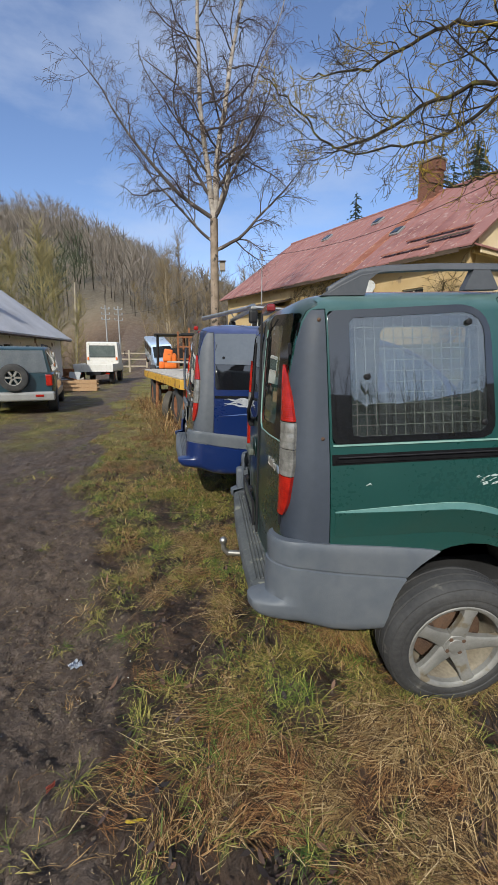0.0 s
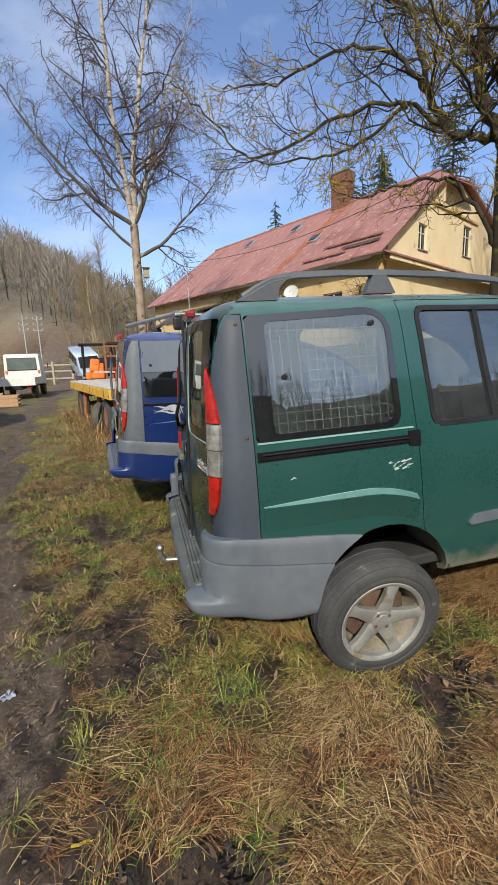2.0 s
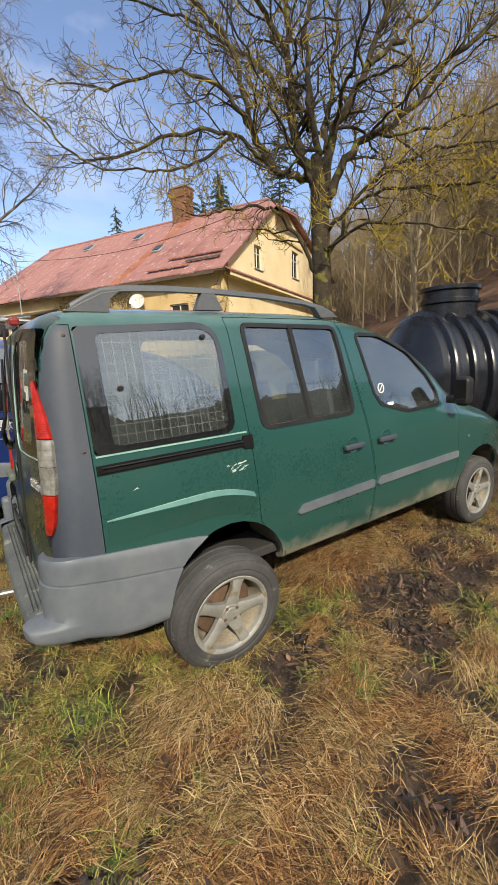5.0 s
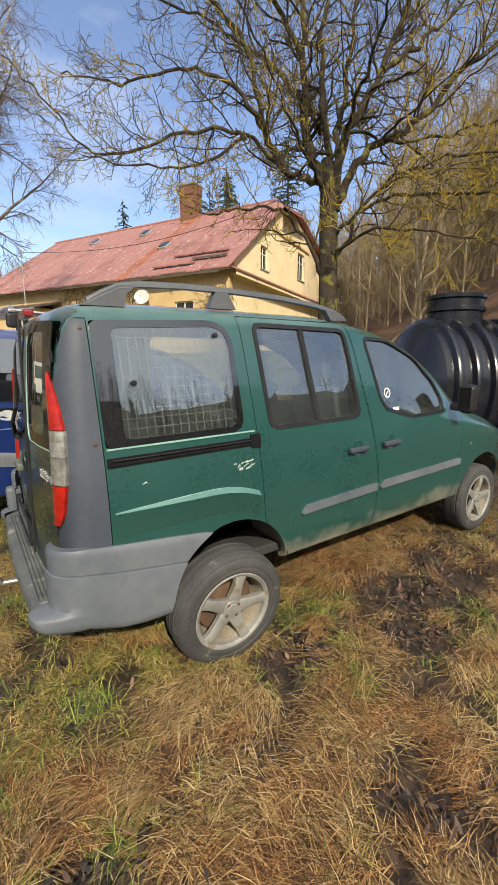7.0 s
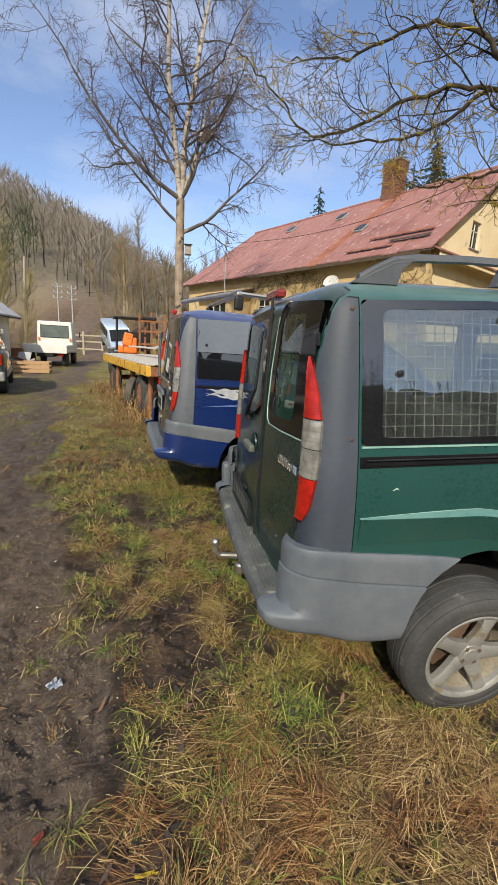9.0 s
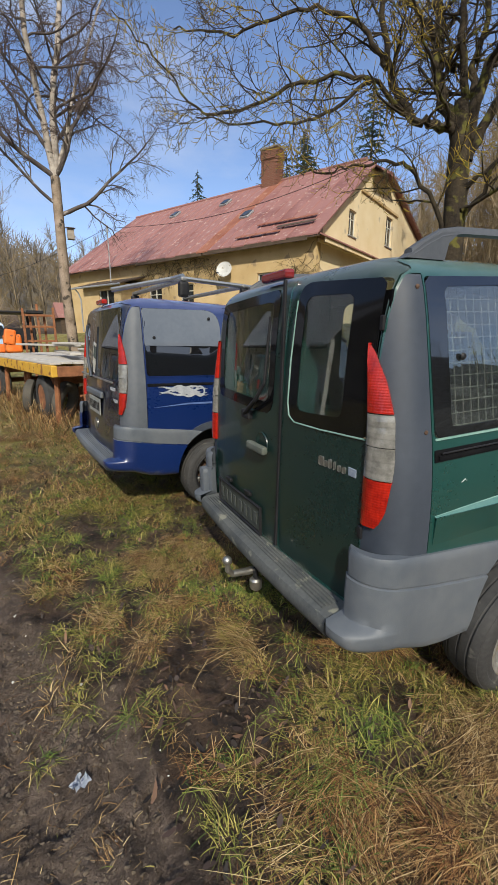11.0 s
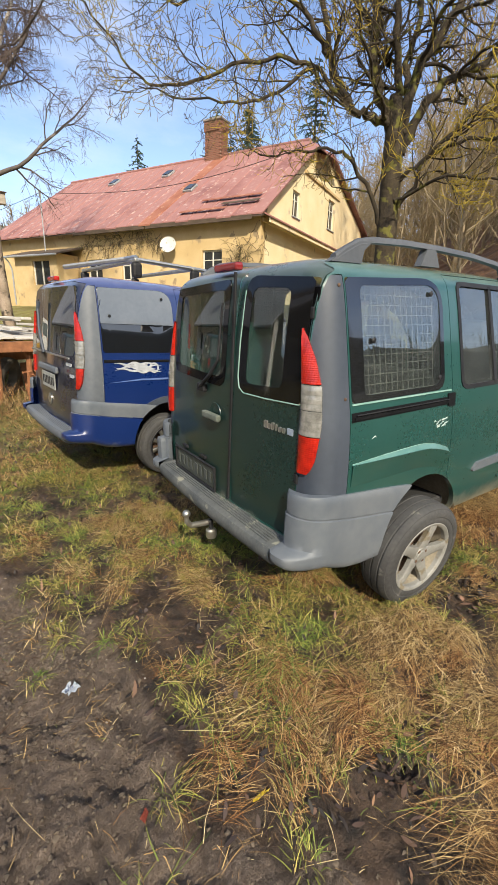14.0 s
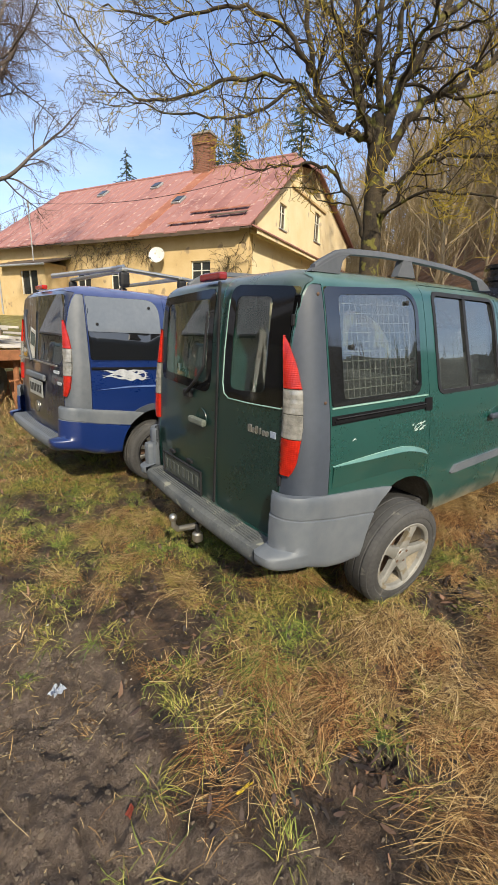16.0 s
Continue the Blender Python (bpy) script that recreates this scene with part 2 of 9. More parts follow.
ribbed(RED_LENS, 34.0, 0.15, 0.18)
ribbed(CLEAR_LENS, 8.0, 0.3, 0.28)
DARK_RED = surf("dark_red_lens", (0.16, 0.012, 0.014), (0.22, 0.02, 0.02), scale=20, rough=0.2, coat=0.5)
WHITE = surf("white_paint", (0.72, 0.72, 0.70), (0.62, 0.61, 0.57), scale=6, rough=0.45, speck=((0.42, 0.38, 0.30), 0.66, 8))
SILVER_DECAL = surf("silver_decal", (0.38, 0.40, 0.44), (0.60, 0.62, 0.65), scale=15, rough=0.3, metal=0.3)
# pale green for window lips and the crease edge's painted highlight
PALE_GREEN = surf("pale_green_edge", (0.16, 0.30, 0.26), (0.26, 0.40, 0.35), scale=12, rough=0.3, coat=0.6)
DIRT = surf("dried_mud", (0.21, 0.18, 0.13), (0.30, 0.26, 0.20), scale=20, rough=0.95, bump=0.2)
TANK = surf("black_polyethylene", (0.006, 0.007, 0.010), (0.012, 0.013, 0.018), scale=4, rough=0.24, bump=0.04, bump_scale=30, rvar=0.08)
WIRE = surf("galvanised_wire", (0.23, 0.24, 0.215), (0.16, 0.16, 0.145), scale=30, rough=0.5, metal=0.2)


# ---- small builders ----
def link_mesh(name, verts, faces, mat, parent=None, label="", smooth=None, mats=None):
    me = bpy.data.meshes.new(name)
    me.from_pydata([tuple(v) for v in verts], [], [tuple(f) for f in faces])
    return link_data(name, me, mat, parent, label, smooth, mats)


def link_data(name, me, mat, parent=None, label="", smooth=None, mats=None):
    for q in (mats or [mat]):
        me.materials.append(q)
    if smooth is not None:
        me.shade_smooth()
        me.set_sharp_from_angle(angle=radians(smooth))
    ob = new(name, me)
    if parent is not None:
        ob.parent = parent
    if label:
        ob["label"] = label
    return ob


def part(name, bm, material, parent=None, label="", smooth=None):
    """Link a bmesh as one mesh object under a thing or a part."""
    bm.normal_update()
    me = bpy.data.meshes.new(name)
    bm.to_mesh(me)
    bm.free()
    return link_data(name, me, material, parent, label, smooth)


def thing(name, label, category, m=None, group="", kind=""):
    ob = new(name)
    ob.empty_display_size = 0.2
    if m is not None:
        ob.matrix_basis = m
    return tagged(ob, label, category, group, kind)


def box_bm(sx, sy, sz, at=(0, 0, 0), bevel=0.0, seg=2, bm=None, rot=None):
    """A bevelled box of that size, centred at a place; added to bm if given."""
    own = bmesh.new()
    bmesh.ops.create_cube(own, size=1)
    bmesh.ops.scale(own, vec=(sx, sy, sz), verts=own.verts)
    if bevel:
        bmesh.ops.bevel(own, geom=own.edges[:], offset=bevel, segments=seg, affect="EDGES", profile=0.6)
    m = Matrix.Translation(at) @ (rot.to_4x4() if rot else Matrix())
    bmesh.ops.transform(own, matrix=m, verts=own.verts)
    if bm is None:
        return own
    me = bpy.data.meshes.new("tmp")
    own.to_mesh(me)
    own.free()
    bm.from_mesh(me)
    bpy.data.meshes.remove(me)
    return bm


def tube_bm(points, radius, sides=8, bm=None, closed=False):
    """A tube along points; radius a number or one a point."""
    bm = bm or bmesh.new()
    pts = [Vector(p) for p in points]
    rad = radius if isinstance(radius, (list, tuple)) else [radius] * len(pts)
    rings, up = [], None
    for i, p in enumerate(pts):
        d = (pts[(i + 1) % len(pts)] - pts[i - 1]) if closed else (pts[min(i + 1, len(pts) - 1)] - pts[max(i - 1, 0)])
        d.normalize()
        if up is None:
            up = d.orthogonal().normalized()
        up = (up - d * up.dot(d)).normalized()
        side = d.cross(up)
        rings.append([bm.verts.new(p + rad[i] * (math.cos(a) * up + math.sin(a) * side)) for a in (2 * math.pi * k / sides for k in range(sides))])
    n = len(rings)
    for i in range(n if closed else n - 1):
        r, s = rings[i], rings[(i + 1) % n]
        for k in range(sides):
            bm.faces.new((r[k], r[(k + 1) % sides], s[(k + 1) % sides], s[k]))
    if not closed:
        bm.faces.new(rings[0][::-1])
        bm.faces.new(rings[-1])
    return bm


def lathe_bm(profile, sides=32, bm=None, closed=False):
    """Turn (radius, height) pairs about the z axis; closed joins the last pair to the first."""
    bm = bm or bmesh.new()
    rings = [[bm.verts.new((r * math.cos(a), r * math.sin(a), z)) for a in (2 * math.pi * k / sides for k in range(sides))] for r, z in profile]
    m = len(rings)
    for i in range(m if closed else m - 1):
        r, s = rings[i], rings[(i + 1) % m]
        for k in range(sides):
            bm.faces.new((r[k], r[(k + 1) % sides], s[(k + 1) % sides], s[k]))
    if not closed:
        bm.faces.new(rings[0][::-1])
        bm.faces.new(rings[-1])
    return bm


def rounded(poly, r, seg=5):
    """The corners of a plane polygon rounded off; r a number or one a corner."""
    out, n = [], len(poly)
    for i in range(n):
        p, a, b = Vector(poly[i]), Vector(poly[i - 1]), Vector(poly[(i + 1) % n])
        u, v = (a - p).normalized(), (b - p).normalized()
        rad = r[i] if isinstance(r, (list, tuple)) else r
        half = math.acos(max(-1, min(1, u.dot(v)))) / 2
        if rad <= 0 or half > 1.5:
            out.append(tuple(p))
            continue
        t = min(rad / math.tan(half), 0.48 * (a - p).length, 0.48 * (b - p).length)
        for k in range(seg + 1):
            s = k / seg
            q = (1 - s) ** 2 * (p + u * t) + 2 * s * (1 - s) * p + s ** 2 * (p + v * t)
            out.append(tuple(q))
    return out


def grown(poly, d):
    """A polygon moved outward by d (either way round)."""
    n = len(poly)
    area = sum(poly[i - 1][0] * poly[i][1] - poly[i][0] * poly[i - 1][1] for i in range(n))
    s, out = (1 if area > 0 else -1), []
    for i in range(n):
        p, a, b = Vector(poly[i]), Vector(poly[i - 1]), Vector(poly[(i + 1) % n])
        e, f = (p - a).normalized(), (b - p).normalized()
        q = (Vector((e.y, -e.x)) + Vector((f.y, -f.x)))
        q = q.normalized() / max(0.5, q.length / 2) if q.length > 1e-6 else Vector((e.y, -e.x))
        out.append(tuple(p + s * d * q))
    return out


def prism(poly, lo, hi, axis):
    """A solid prism from a polygon: axis 'y' takes (x, z), axis 'x' takes (y, z), axis 'z' takes (x, y)."""
    place = {"y": lambda u, v, w: (u, w, v), "x": lambda u, v, w: (w, u, v), "z": lambda u, v, w: (u, v, w)}[axis]
    n = len(poly)
    verts = [place(u, v, lo) for u, v in poly] + [place(u, v, hi) for u, v in poly]
    faces = [tuple(range(n)), tuple(range(2 * n - 1, n - 1, -1))] + [(i, i + n, (i + 1) % n + n, (i + 1) % n) for i in range(n)]
    me = bpy.data.meshes.new("tmp")
    me.from_pydata(verts, [], faces)
    bm = bmesh.new()
    bm.from_mesh(me)
    bmesh.ops.recalc_face_normals(bm, faces=bm.faces[:])
    bm.to_mesh(me)
    bm.free()
    return me


def carved(me, steps):
    """The mesh after the booleans (operation, prism mesh) in turn, as a new mesh."""
    ob = new("tmp_body", me.copy())
    cutters = []
    for op, cut in steps:
        c = new("tmp_cut", cut)
        cutters.append(c)
        mod = ob.modifiers.new("b", "BOOLEAN")
        mod.operation, mod.object, mod.solver = op, c, "EXACT"
    out = bpy.data.meshes.new_from_object(ob.evaluated_get(bpy.context.evaluated_depsgraph_get()))
    for o in (ob, *cutters):
        bpy.data.objects.remove(o)
    return out


def interp(x, knots):
    return float(np.interp(x, [k[0] for k in knots], [k[1] for k in knots]))


def smooth01(v):
    v = np.clip(v, 0, 1)
    return v * v * (3 - 2 * v)

# ---- ground: one sheet, flat yard, bank under the house, wooded valley sides ----
HOUSE_C, HOUSE_D = np.array([10.88, 16.38]), np.array([-0.46394, 0.88587])
HOUSE_N = np.array([HOUSE_D[1], -HOUSE_D[0]])


def wobble(x, y, f, seed=0.0):
    """Cheap layered sines in place of noise, for arrays."""
    return (np.sin(x * f + 1.7 * np.sin(y * f * 0.83 + seed) + seed) + np.sin(y * f * 1.13 + 1.9 * np.sin(x * f * 0.71 + seed * 2) + 2.1 * seed) + 0.6 * np.sin((x + y) * f * 1.9 + seed * 3 + np.sin((x - y) * f * 1.3))) / 2.6


def value_noise(x, y, f, seed=0):
    """Smooth lattice noise from -1 to 1, for arrays."""
    u, v = np.asarray(x, float) * f + 17.3 * seed, np.asarray(y, float) * f - 9.1 * seed
    i, j = np.floor(u), np.floor(v)
    a, b = u - i, v - j
    a, b = a * a * (3 - 2 * a), b * b * (3 - 2 * b)

    def corner(p, q):
        s = np.sin(p * 127.1 + q * 311.7 + seed * 74.7) * 43758.5453
        return s - np.floor(s)
    lo = corner(i, j) * (1 - a) + corner(i + 1, j) * a
    hi = corner(i, j + 1) * (1 - a) + corner(i + 1, j + 1) * a
    return 2 * (lo * (1 - b) + hi * b) - 1


def layered(x, y, f, seed=0, octaves=4):
    return sum(value_noise(x, y, f * 2.07 ** k, seed + k) * 0.55 ** k for k in range(octaves))


def lane_mask(x, y):
    """How far a place belongs to the muddy track (1) or the grass (0)."""
    ragged = 0.30 * layered(x, y, 1.7, 3, 4) * np.clip(0.6 + 0.12 * np.maximum(y, 0), 0.6, 1.6)
    edge = interp_arr(y, [(-4, -0.2), (-1.2, -0.42), (-0.75, -0.60), (-0.3, -0.78), (0.4, -0.90), (1.4, -1.30), (4, -2.15), (10, -3.0), (20, -4.2), (40, -5.5)]) + ragged
    wide = interp_arr(y, [(-4, 3.6), (3, 3.4), (8, 2.3), (14, 2.2), (22, 3.0), (40, 6.0)])
    far = edge - wide + 0.3 * layered(x, y, 0.9, 8, 3)
    strip = np.exp(-((x - edge + wide * 0.5) / 0.42) ** 2) * smooth01((y - 3.5) / 3.0) * 0.75
    return smooth01((edge - x) / 0.30 + 0.5) * smooth01((x - far) / 0.8 + 0.5) * (1 - strip)


def ground_z(x, y):
    x, y = np.asarray(x, float), np.asarray(y, float)
    z = 0.028 * np.clip(x - 0.3, 0, 14)
    near = np.exp(-((x + 0.5) ** 2 + (y - 1) ** 2) / 500)
    lane = lane_mask(x, y)
    z = z + near * (0.022 * wobble(x, y, 1.9, 0.3) + 0.020 * layered(x, y, 2.6, 5, 3) + (1 - lane) * (0.026 * np.maximum(0, layered(x, y, 6.5, 9, 2)) + 0.030 * np.clip(layered(x, y, 7.5, 111, 3) + 0.1, -0.5, 0.6)))
    rut = np.exp(-((x + 1.75 + 0.1 * np.sin(y * 0.7)) / 0.20) ** 2) + np.exp(-((x + 3.15 + 0.1 * np.sin(y * 0.6)) / 0.22) ** 2)
    u, v = 0.8 * x - 0.6 * y + 0.06 * value_noise(x, y, 6, 61), 0.6 * x + 0.8 * y + 0.06 * value_noise(x, y, 6, 67)
    churn = 1 - np.abs(layered(u, v, 5.2, 14, 3))
    pits = np.maximum(0, value_noise(x, y, 3.4, 31) - 0.35)
    z = z - near * lane * (0.045 * rut + 0.055 * pits + 0.015) + near * lane * (0.018 * (churn - 0.6) + 0.016 * layered(u, v, 10, 21, 2) + 0.018 * np.abs(value_noise(v, u, 21, 27)) + 0.012 * value_noise(u, v, 43, 29))
    s = (x - HOUSE_C[0]) * HOUSE_N[0] + (y - HOUSE_C[1]) * HOUSE_N[1]
    z = z + 1.9 * smooth01((s + 8.5) / 7.5)
    h = np.maximum(0, (x - 12.0) * 0.87 - (y - 5) * 0.5 - 1.0) * (0.08 + 0.92 * smooth01((np.degrees(np.arctan2(y, x)) + 12) / 32))
    z = z + 62 * (1 - np.exp(-h * 0.62 / 62)) + smooth01(h / 10) * (0.5 * wobble(x, y, 0.35, 4) + 1.1 * wobble(x, y, 0.13, 6))
    r, az = np.hypot(x, y), np.degrees(np.arctan2(y, x))
    azm = np.where(az < -90, az + 360, az)
    h2 = np.maximum(0, r - 62 - 10 * np.sin(azm / 9))
    lift = interp_arr(azm, [(62, 0.0), (80, 0.12), (92, 0.19), (97, 0.26), (104, 0.36), (112, 0.44), (120, 0.48), (150, 0.42), (200, 0.22), (240, 0.12), (270, 0.05)])
    z = z + lift * 150 * (1 - np.exp(-h2 / 110)) + smooth01(h2 / 60) * 2.0 * wobble(x, y, 0.06, 2)
    back = np.maximum(0, np.maximum(-y - 38, np.minimum(0.5 * x - 0.85 * y - 68, -2 * y - 10)) + 5 * np.sin(x * 0.11))
    z = z + 40 * (1 - np.exp(-back * 0.55 / 40)) * smooth01((110 - np.abs(x)) / 60 + 0.6)
    return z


def interp_arr(v, knots):
    return np.interp(v, [k[0] for k in knots], [k[1] for k in knots])


def axis_lines(centre, fine, reach_fine, reach, growth):
    out, step, p = [0.0], fine, 0.0
    while p < reach:
        p += step
        out.append(p)
        if p > reach_fine:
            step *= growth
    return np.array([centre - v for v in out[:0:-1]] + [centre + v for v in out])


def ground_material():
    m = bpy.data.materials.new("yard_ground")
    m.use_nodes = True
    n, l = m.node_tree.nodes, m.node_tree.links
    p = n["Principled BSDF"]
    tc = n.new("ShaderNodeTexCoord")

    def noise_node(scale, detail=6, rough=0.55):
        q = n.new("ShaderNodeTexNoise")
        q.inputs["Scale"].default_value, q.inputs["Detail"].default_value, q.inputs["Roughness"].default_value = scale, detail, rough
        l.new(tc.outputs["Object"], q.inputs["Vector"])
        return q.outputs["Fac"]

    def ramp(fac, *stops):
        q = n.new("ShaderNodeValToRGB")
        while len(q.color_ramp.elements) < len(stops):
            q.color_ramp.elements.new(0.5)
        for e, (pos, col) in zip(q.color_ramp.elements, stops):
            e.position, e.color = pos, (*col, 1)
        l.new(fac, q.inputs["Fac"])
        return q.outputs["Color"]

    def mix(fac, a, b):
        q = n.new("ShaderNodeMixRGB")
        for s, v in zip(("Fac", "Color1", "Color2"), (fac, a, b)):
            l.new(v, q.inputs[s])
        return q.outputs["Color"]

    mud = ramp(noise_node(7.5, 12, 0.82), (0.30, (0.034, 0.024, 0.017)), (0.50, (0.120, 0.085, 0.063)), (0.70, (0.232, 0.176, 0.138)))
    thatch = ramp(noise_node(7, 10, 0.7), (0.34, (0.012, 0.008, 0.006)), (0.47, (0.046, 0.028, 0.018)), (0.60, (0.105, 0.064, 0.040)), (0.74, (0.165, 0.108, 0.072)))
    litter = ramp(noise_node(0.9, 11, 0.7), (0.3, (0.060, 0.032, 0.018)), (0.5, (0.175, 0.092, 0.050)), (0.7, (0.29, 0.170, 0.098)))
    att = n.new("ShaderNodeVertexColor")
    att.layer_name = "kind"
    sep = n.new("ShaderNodeSeparateColor")
    l.new(att.outputs["Color"], sep.inputs["Color"])
    edge = n.new("ShaderNodeMath")
    edge.operation = "MULTIPLY_ADD"
    l.new(noise_node(2.3, 8, 0.65), edge.inputs[0])
    edge.inputs[1].default_value = 1.3
    shift = n.new("ShaderNodeMath")
    shift.operation = "SUBTRACT"
    l.new(sep.outputs["Red"], shift.inputs[0])
    shift.inputs[1].default_value = 0.65
    l.new(shift.outputs[0], edge.inputs[2])
    hard = ramp(edge.outputs[0], (0.38, (0, 0, 0)), (0.60, (1, 1, 1)))
    base = mix(hard, thatch, mud)
    base = mix(att.outputs["Alpha"], base, ramp(noise_node(1.1, 10, 0.72), (0.32, (0.10, 0.066, 0.028)), (0.45, (0.19, 0.150, 0.048)), (0.56, (0.22, 0.205, 0.050)), (0.70, (0.32, 0.26, 0.09))))
    base = mix(sep.outputs["Green"], base, litter)
    base = mix(sep.outputs["Blue"], base, ramp(noise_node(0.05, 9, 0.7), (0.3, (0.095, 0.080, 0.052)), (0.5, (0.15, 0.122, 0.082)), (0.7, (0.20, 0.165, 0.115))))
    # slopes out of view: their shade is painted into the ground colour
    dark_slope = n.new("ShaderNodeAttribute")
    dark_slope.attribute_name = "slope_shade"
    base = mix(dark_slope.outputs["Fac"], base, ramp(noise_node(0.3, 8, 0.7), (0.35, (0.008, 0.011, 0.006)), (0.65, (0.030, 0.034, 0.018))))
    l.new(base, p.inputs["Base Color"])
    wet = n.new("ShaderNodeMapRange")
    wet.inputs["From Min"].default_value, wet.inputs["From Max"].default_value = 0.35, 0.7
    wet.inputs["To Min"].default_value, wet.inputs["To Max"].default_value = 0.48, 0.95
    l.new(noise_node(1.7, 5), wet.inputs["Value"])
    l.new(wet.outputs["Result"], p.inputs["Roughness"])
    bp = n.new("ShaderNodeBump")
    bp.inputs["Strength"].default_value, bp.inputs["Distance"].default_value = 1.0, 0.055
    l.new(noise_node(22, 9, 0.72), bp.inputs["Height"])
    fine = n.new("ShaderNodeBump")
    fine.inputs["Strength"].default_value, fine.inputs["Distance"].default_value = 1.0, 0.028
    l.new(noise_node(95, 6, 0.65), fine.inputs["Height"])
    l.new(bp.outputs["Normal"], fine.inputs["Normal"])
    l.new(fine.outputs["Normal"], p.inputs["Normal"])
    return m


def build_ground():
    xs, ys = axis_lines(-1.0, 0.0155, 1.5, 700, 1.033), axis_lines(0.2, 0.0155, 1.7, 700, 1.033)
    X, Y = np.meshgrid(xs, ys)
    Z = ground_z(X, Y)
    nx, ny = len(xs), len(ys)
    i = (np.arange(ny - 1)[:, None] * nx + np.arange(nx - 1)[None]).ravel()
    quads = np.stack([i, i + 1, i + nx + 1, i + nx], 1)
    me = bpy.data.meshes.new("ground")
    me.from_pydata(np.stack([X, Y, Z], -1).reshape(-1, 3).tolist(), [], quads.tolist())
    col = me.color_attributes.new("kind", "FLOAT_COLOR", "POINT")
    h = np.maximum(0, (X - 12.0) * 0.87 - (Y - 5) * 0.5 - 1.0)
    wood = smooth01(h / 2.0) + smooth01((np.hypot(X, Y) - 55) / 15) + smooth01((-Y - 34) / 5)
    kind = np.stack([lane_mask(X, Y), np.clip(wood, 0, 1), smooth01((np.hypot(X, Y) - 55) / 15), (1 - lane_mask(X, Y)) * smooth01((Y - 2.5) / 4) * smooth01((58 - np.hypot(X, Y)) / 8) * (1 - np.clip(wood, 0, 1))], -1)
    col.data.foreach_set("color", kind.astype(np.float32).ravel())
    # where the unseen slopes get their painted shade
    dark_slope = me.attributes.new("slope_shade", "FLOAT", "POINT")
    dark_slope.data.foreach_set("value", np.maximum(smooth01((-Y - 34) / 5), smooth01(h / 4) * smooth01((-Y - 2) / 4)).astype(np.float32).ravel())
    me.shade_smooth()
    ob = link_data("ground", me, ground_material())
    return tagged(ob, "muddy farmyard ground with flattened dead grass and wooded slopes", "ground", kind="structure")


build_ground()

# ---- the two vans: one body shape, built in the van's own axes (x ahead, y to its left, right flank at y = 0) ----
VAN_W = 1.71
RAIL = surf("matt_black_rail", (0.004, 0.004, 0.005), (0.010, 0.010, 0.011), scale=12, rough=0.6, spec=0.12)
LEVELS = [(0.40, 0.10), (0.42, 0.05), (0.47, 0.022), (0.56, 0.008), (0.68, 0.002), (0.80, 0.0), (0.90, 0.0), (0.99, 0.002), (1.08, 0.008), (1.17, 0.018), (1.28, 0.036),
          (1.40, 0.056), (1.52, 0.077), (1.62, 0.095), (1.70, 0.113), (1.745, 0.128), (1.775, 0.150), (1.80, 0.185), (1.82, 0.235), (1.838, 0.31), (1.852, 0.41), (1.862, 0.53), (1.868, 0.68), (1.87, 0.845)]
REAR_X = [(0.0, -0.072), (0.8, -0.072), (1.2, -0.052), (1.5, -0.030), (1.65, -0.014), (1.745, 0.004), (1.775, 0.024), (1.80, 0.055), (1.82, 0.11), (1.838, 0.19), (1.852, 0.30), (1.862, 0.43), (1.868, 0.6), (1.87, 0.845)]
ROOF_Z = [(-0.1, 1.87), (0.9, 1.87), (1.5, 1.862), (1.8, 1.84), (2.05, 1.79), (2.25, 1.735), (2.42, 1.665), (2.66, 1.51), (2.81, 1.385), (2.95, 1.26), (3.05, 1.19), (3.2, 1.135), (3.6, 1.02), (3.85, 0.93), (4.0, 0.84), (4.1, 0.72)]


def van_point(x, z):
    """Height of a body level z at station x: the levels sink under the windscreen and the bonnet."""
    roof = interp(x, ROOF_Z)
    b = min(1.05, roof - 0.12)
    return z if z <= b else b + (z - b) * (roof - b) / (1.87 - b)


def flank_y(x, z):
    """The right flank's inset at a true height z."""
    roof = interp(x, ROOF_Z)
    b = min(1.05, roof - 0.12)
    zn = z if z <= b else b + (z - b) * (1.87 - b) / (roof - b)
    return interp(zn, [(k[0], k[1]) for k in LEVELS]) + 0.16 * max(0, (x - 3.3) / 0.8) ** 2


def rear_bow(y):
    """How far the rear face curves forward towards its corners."""
    return 0.055 * ((y - VAN_W / 2) / (VAN_W / 2)) ** 2


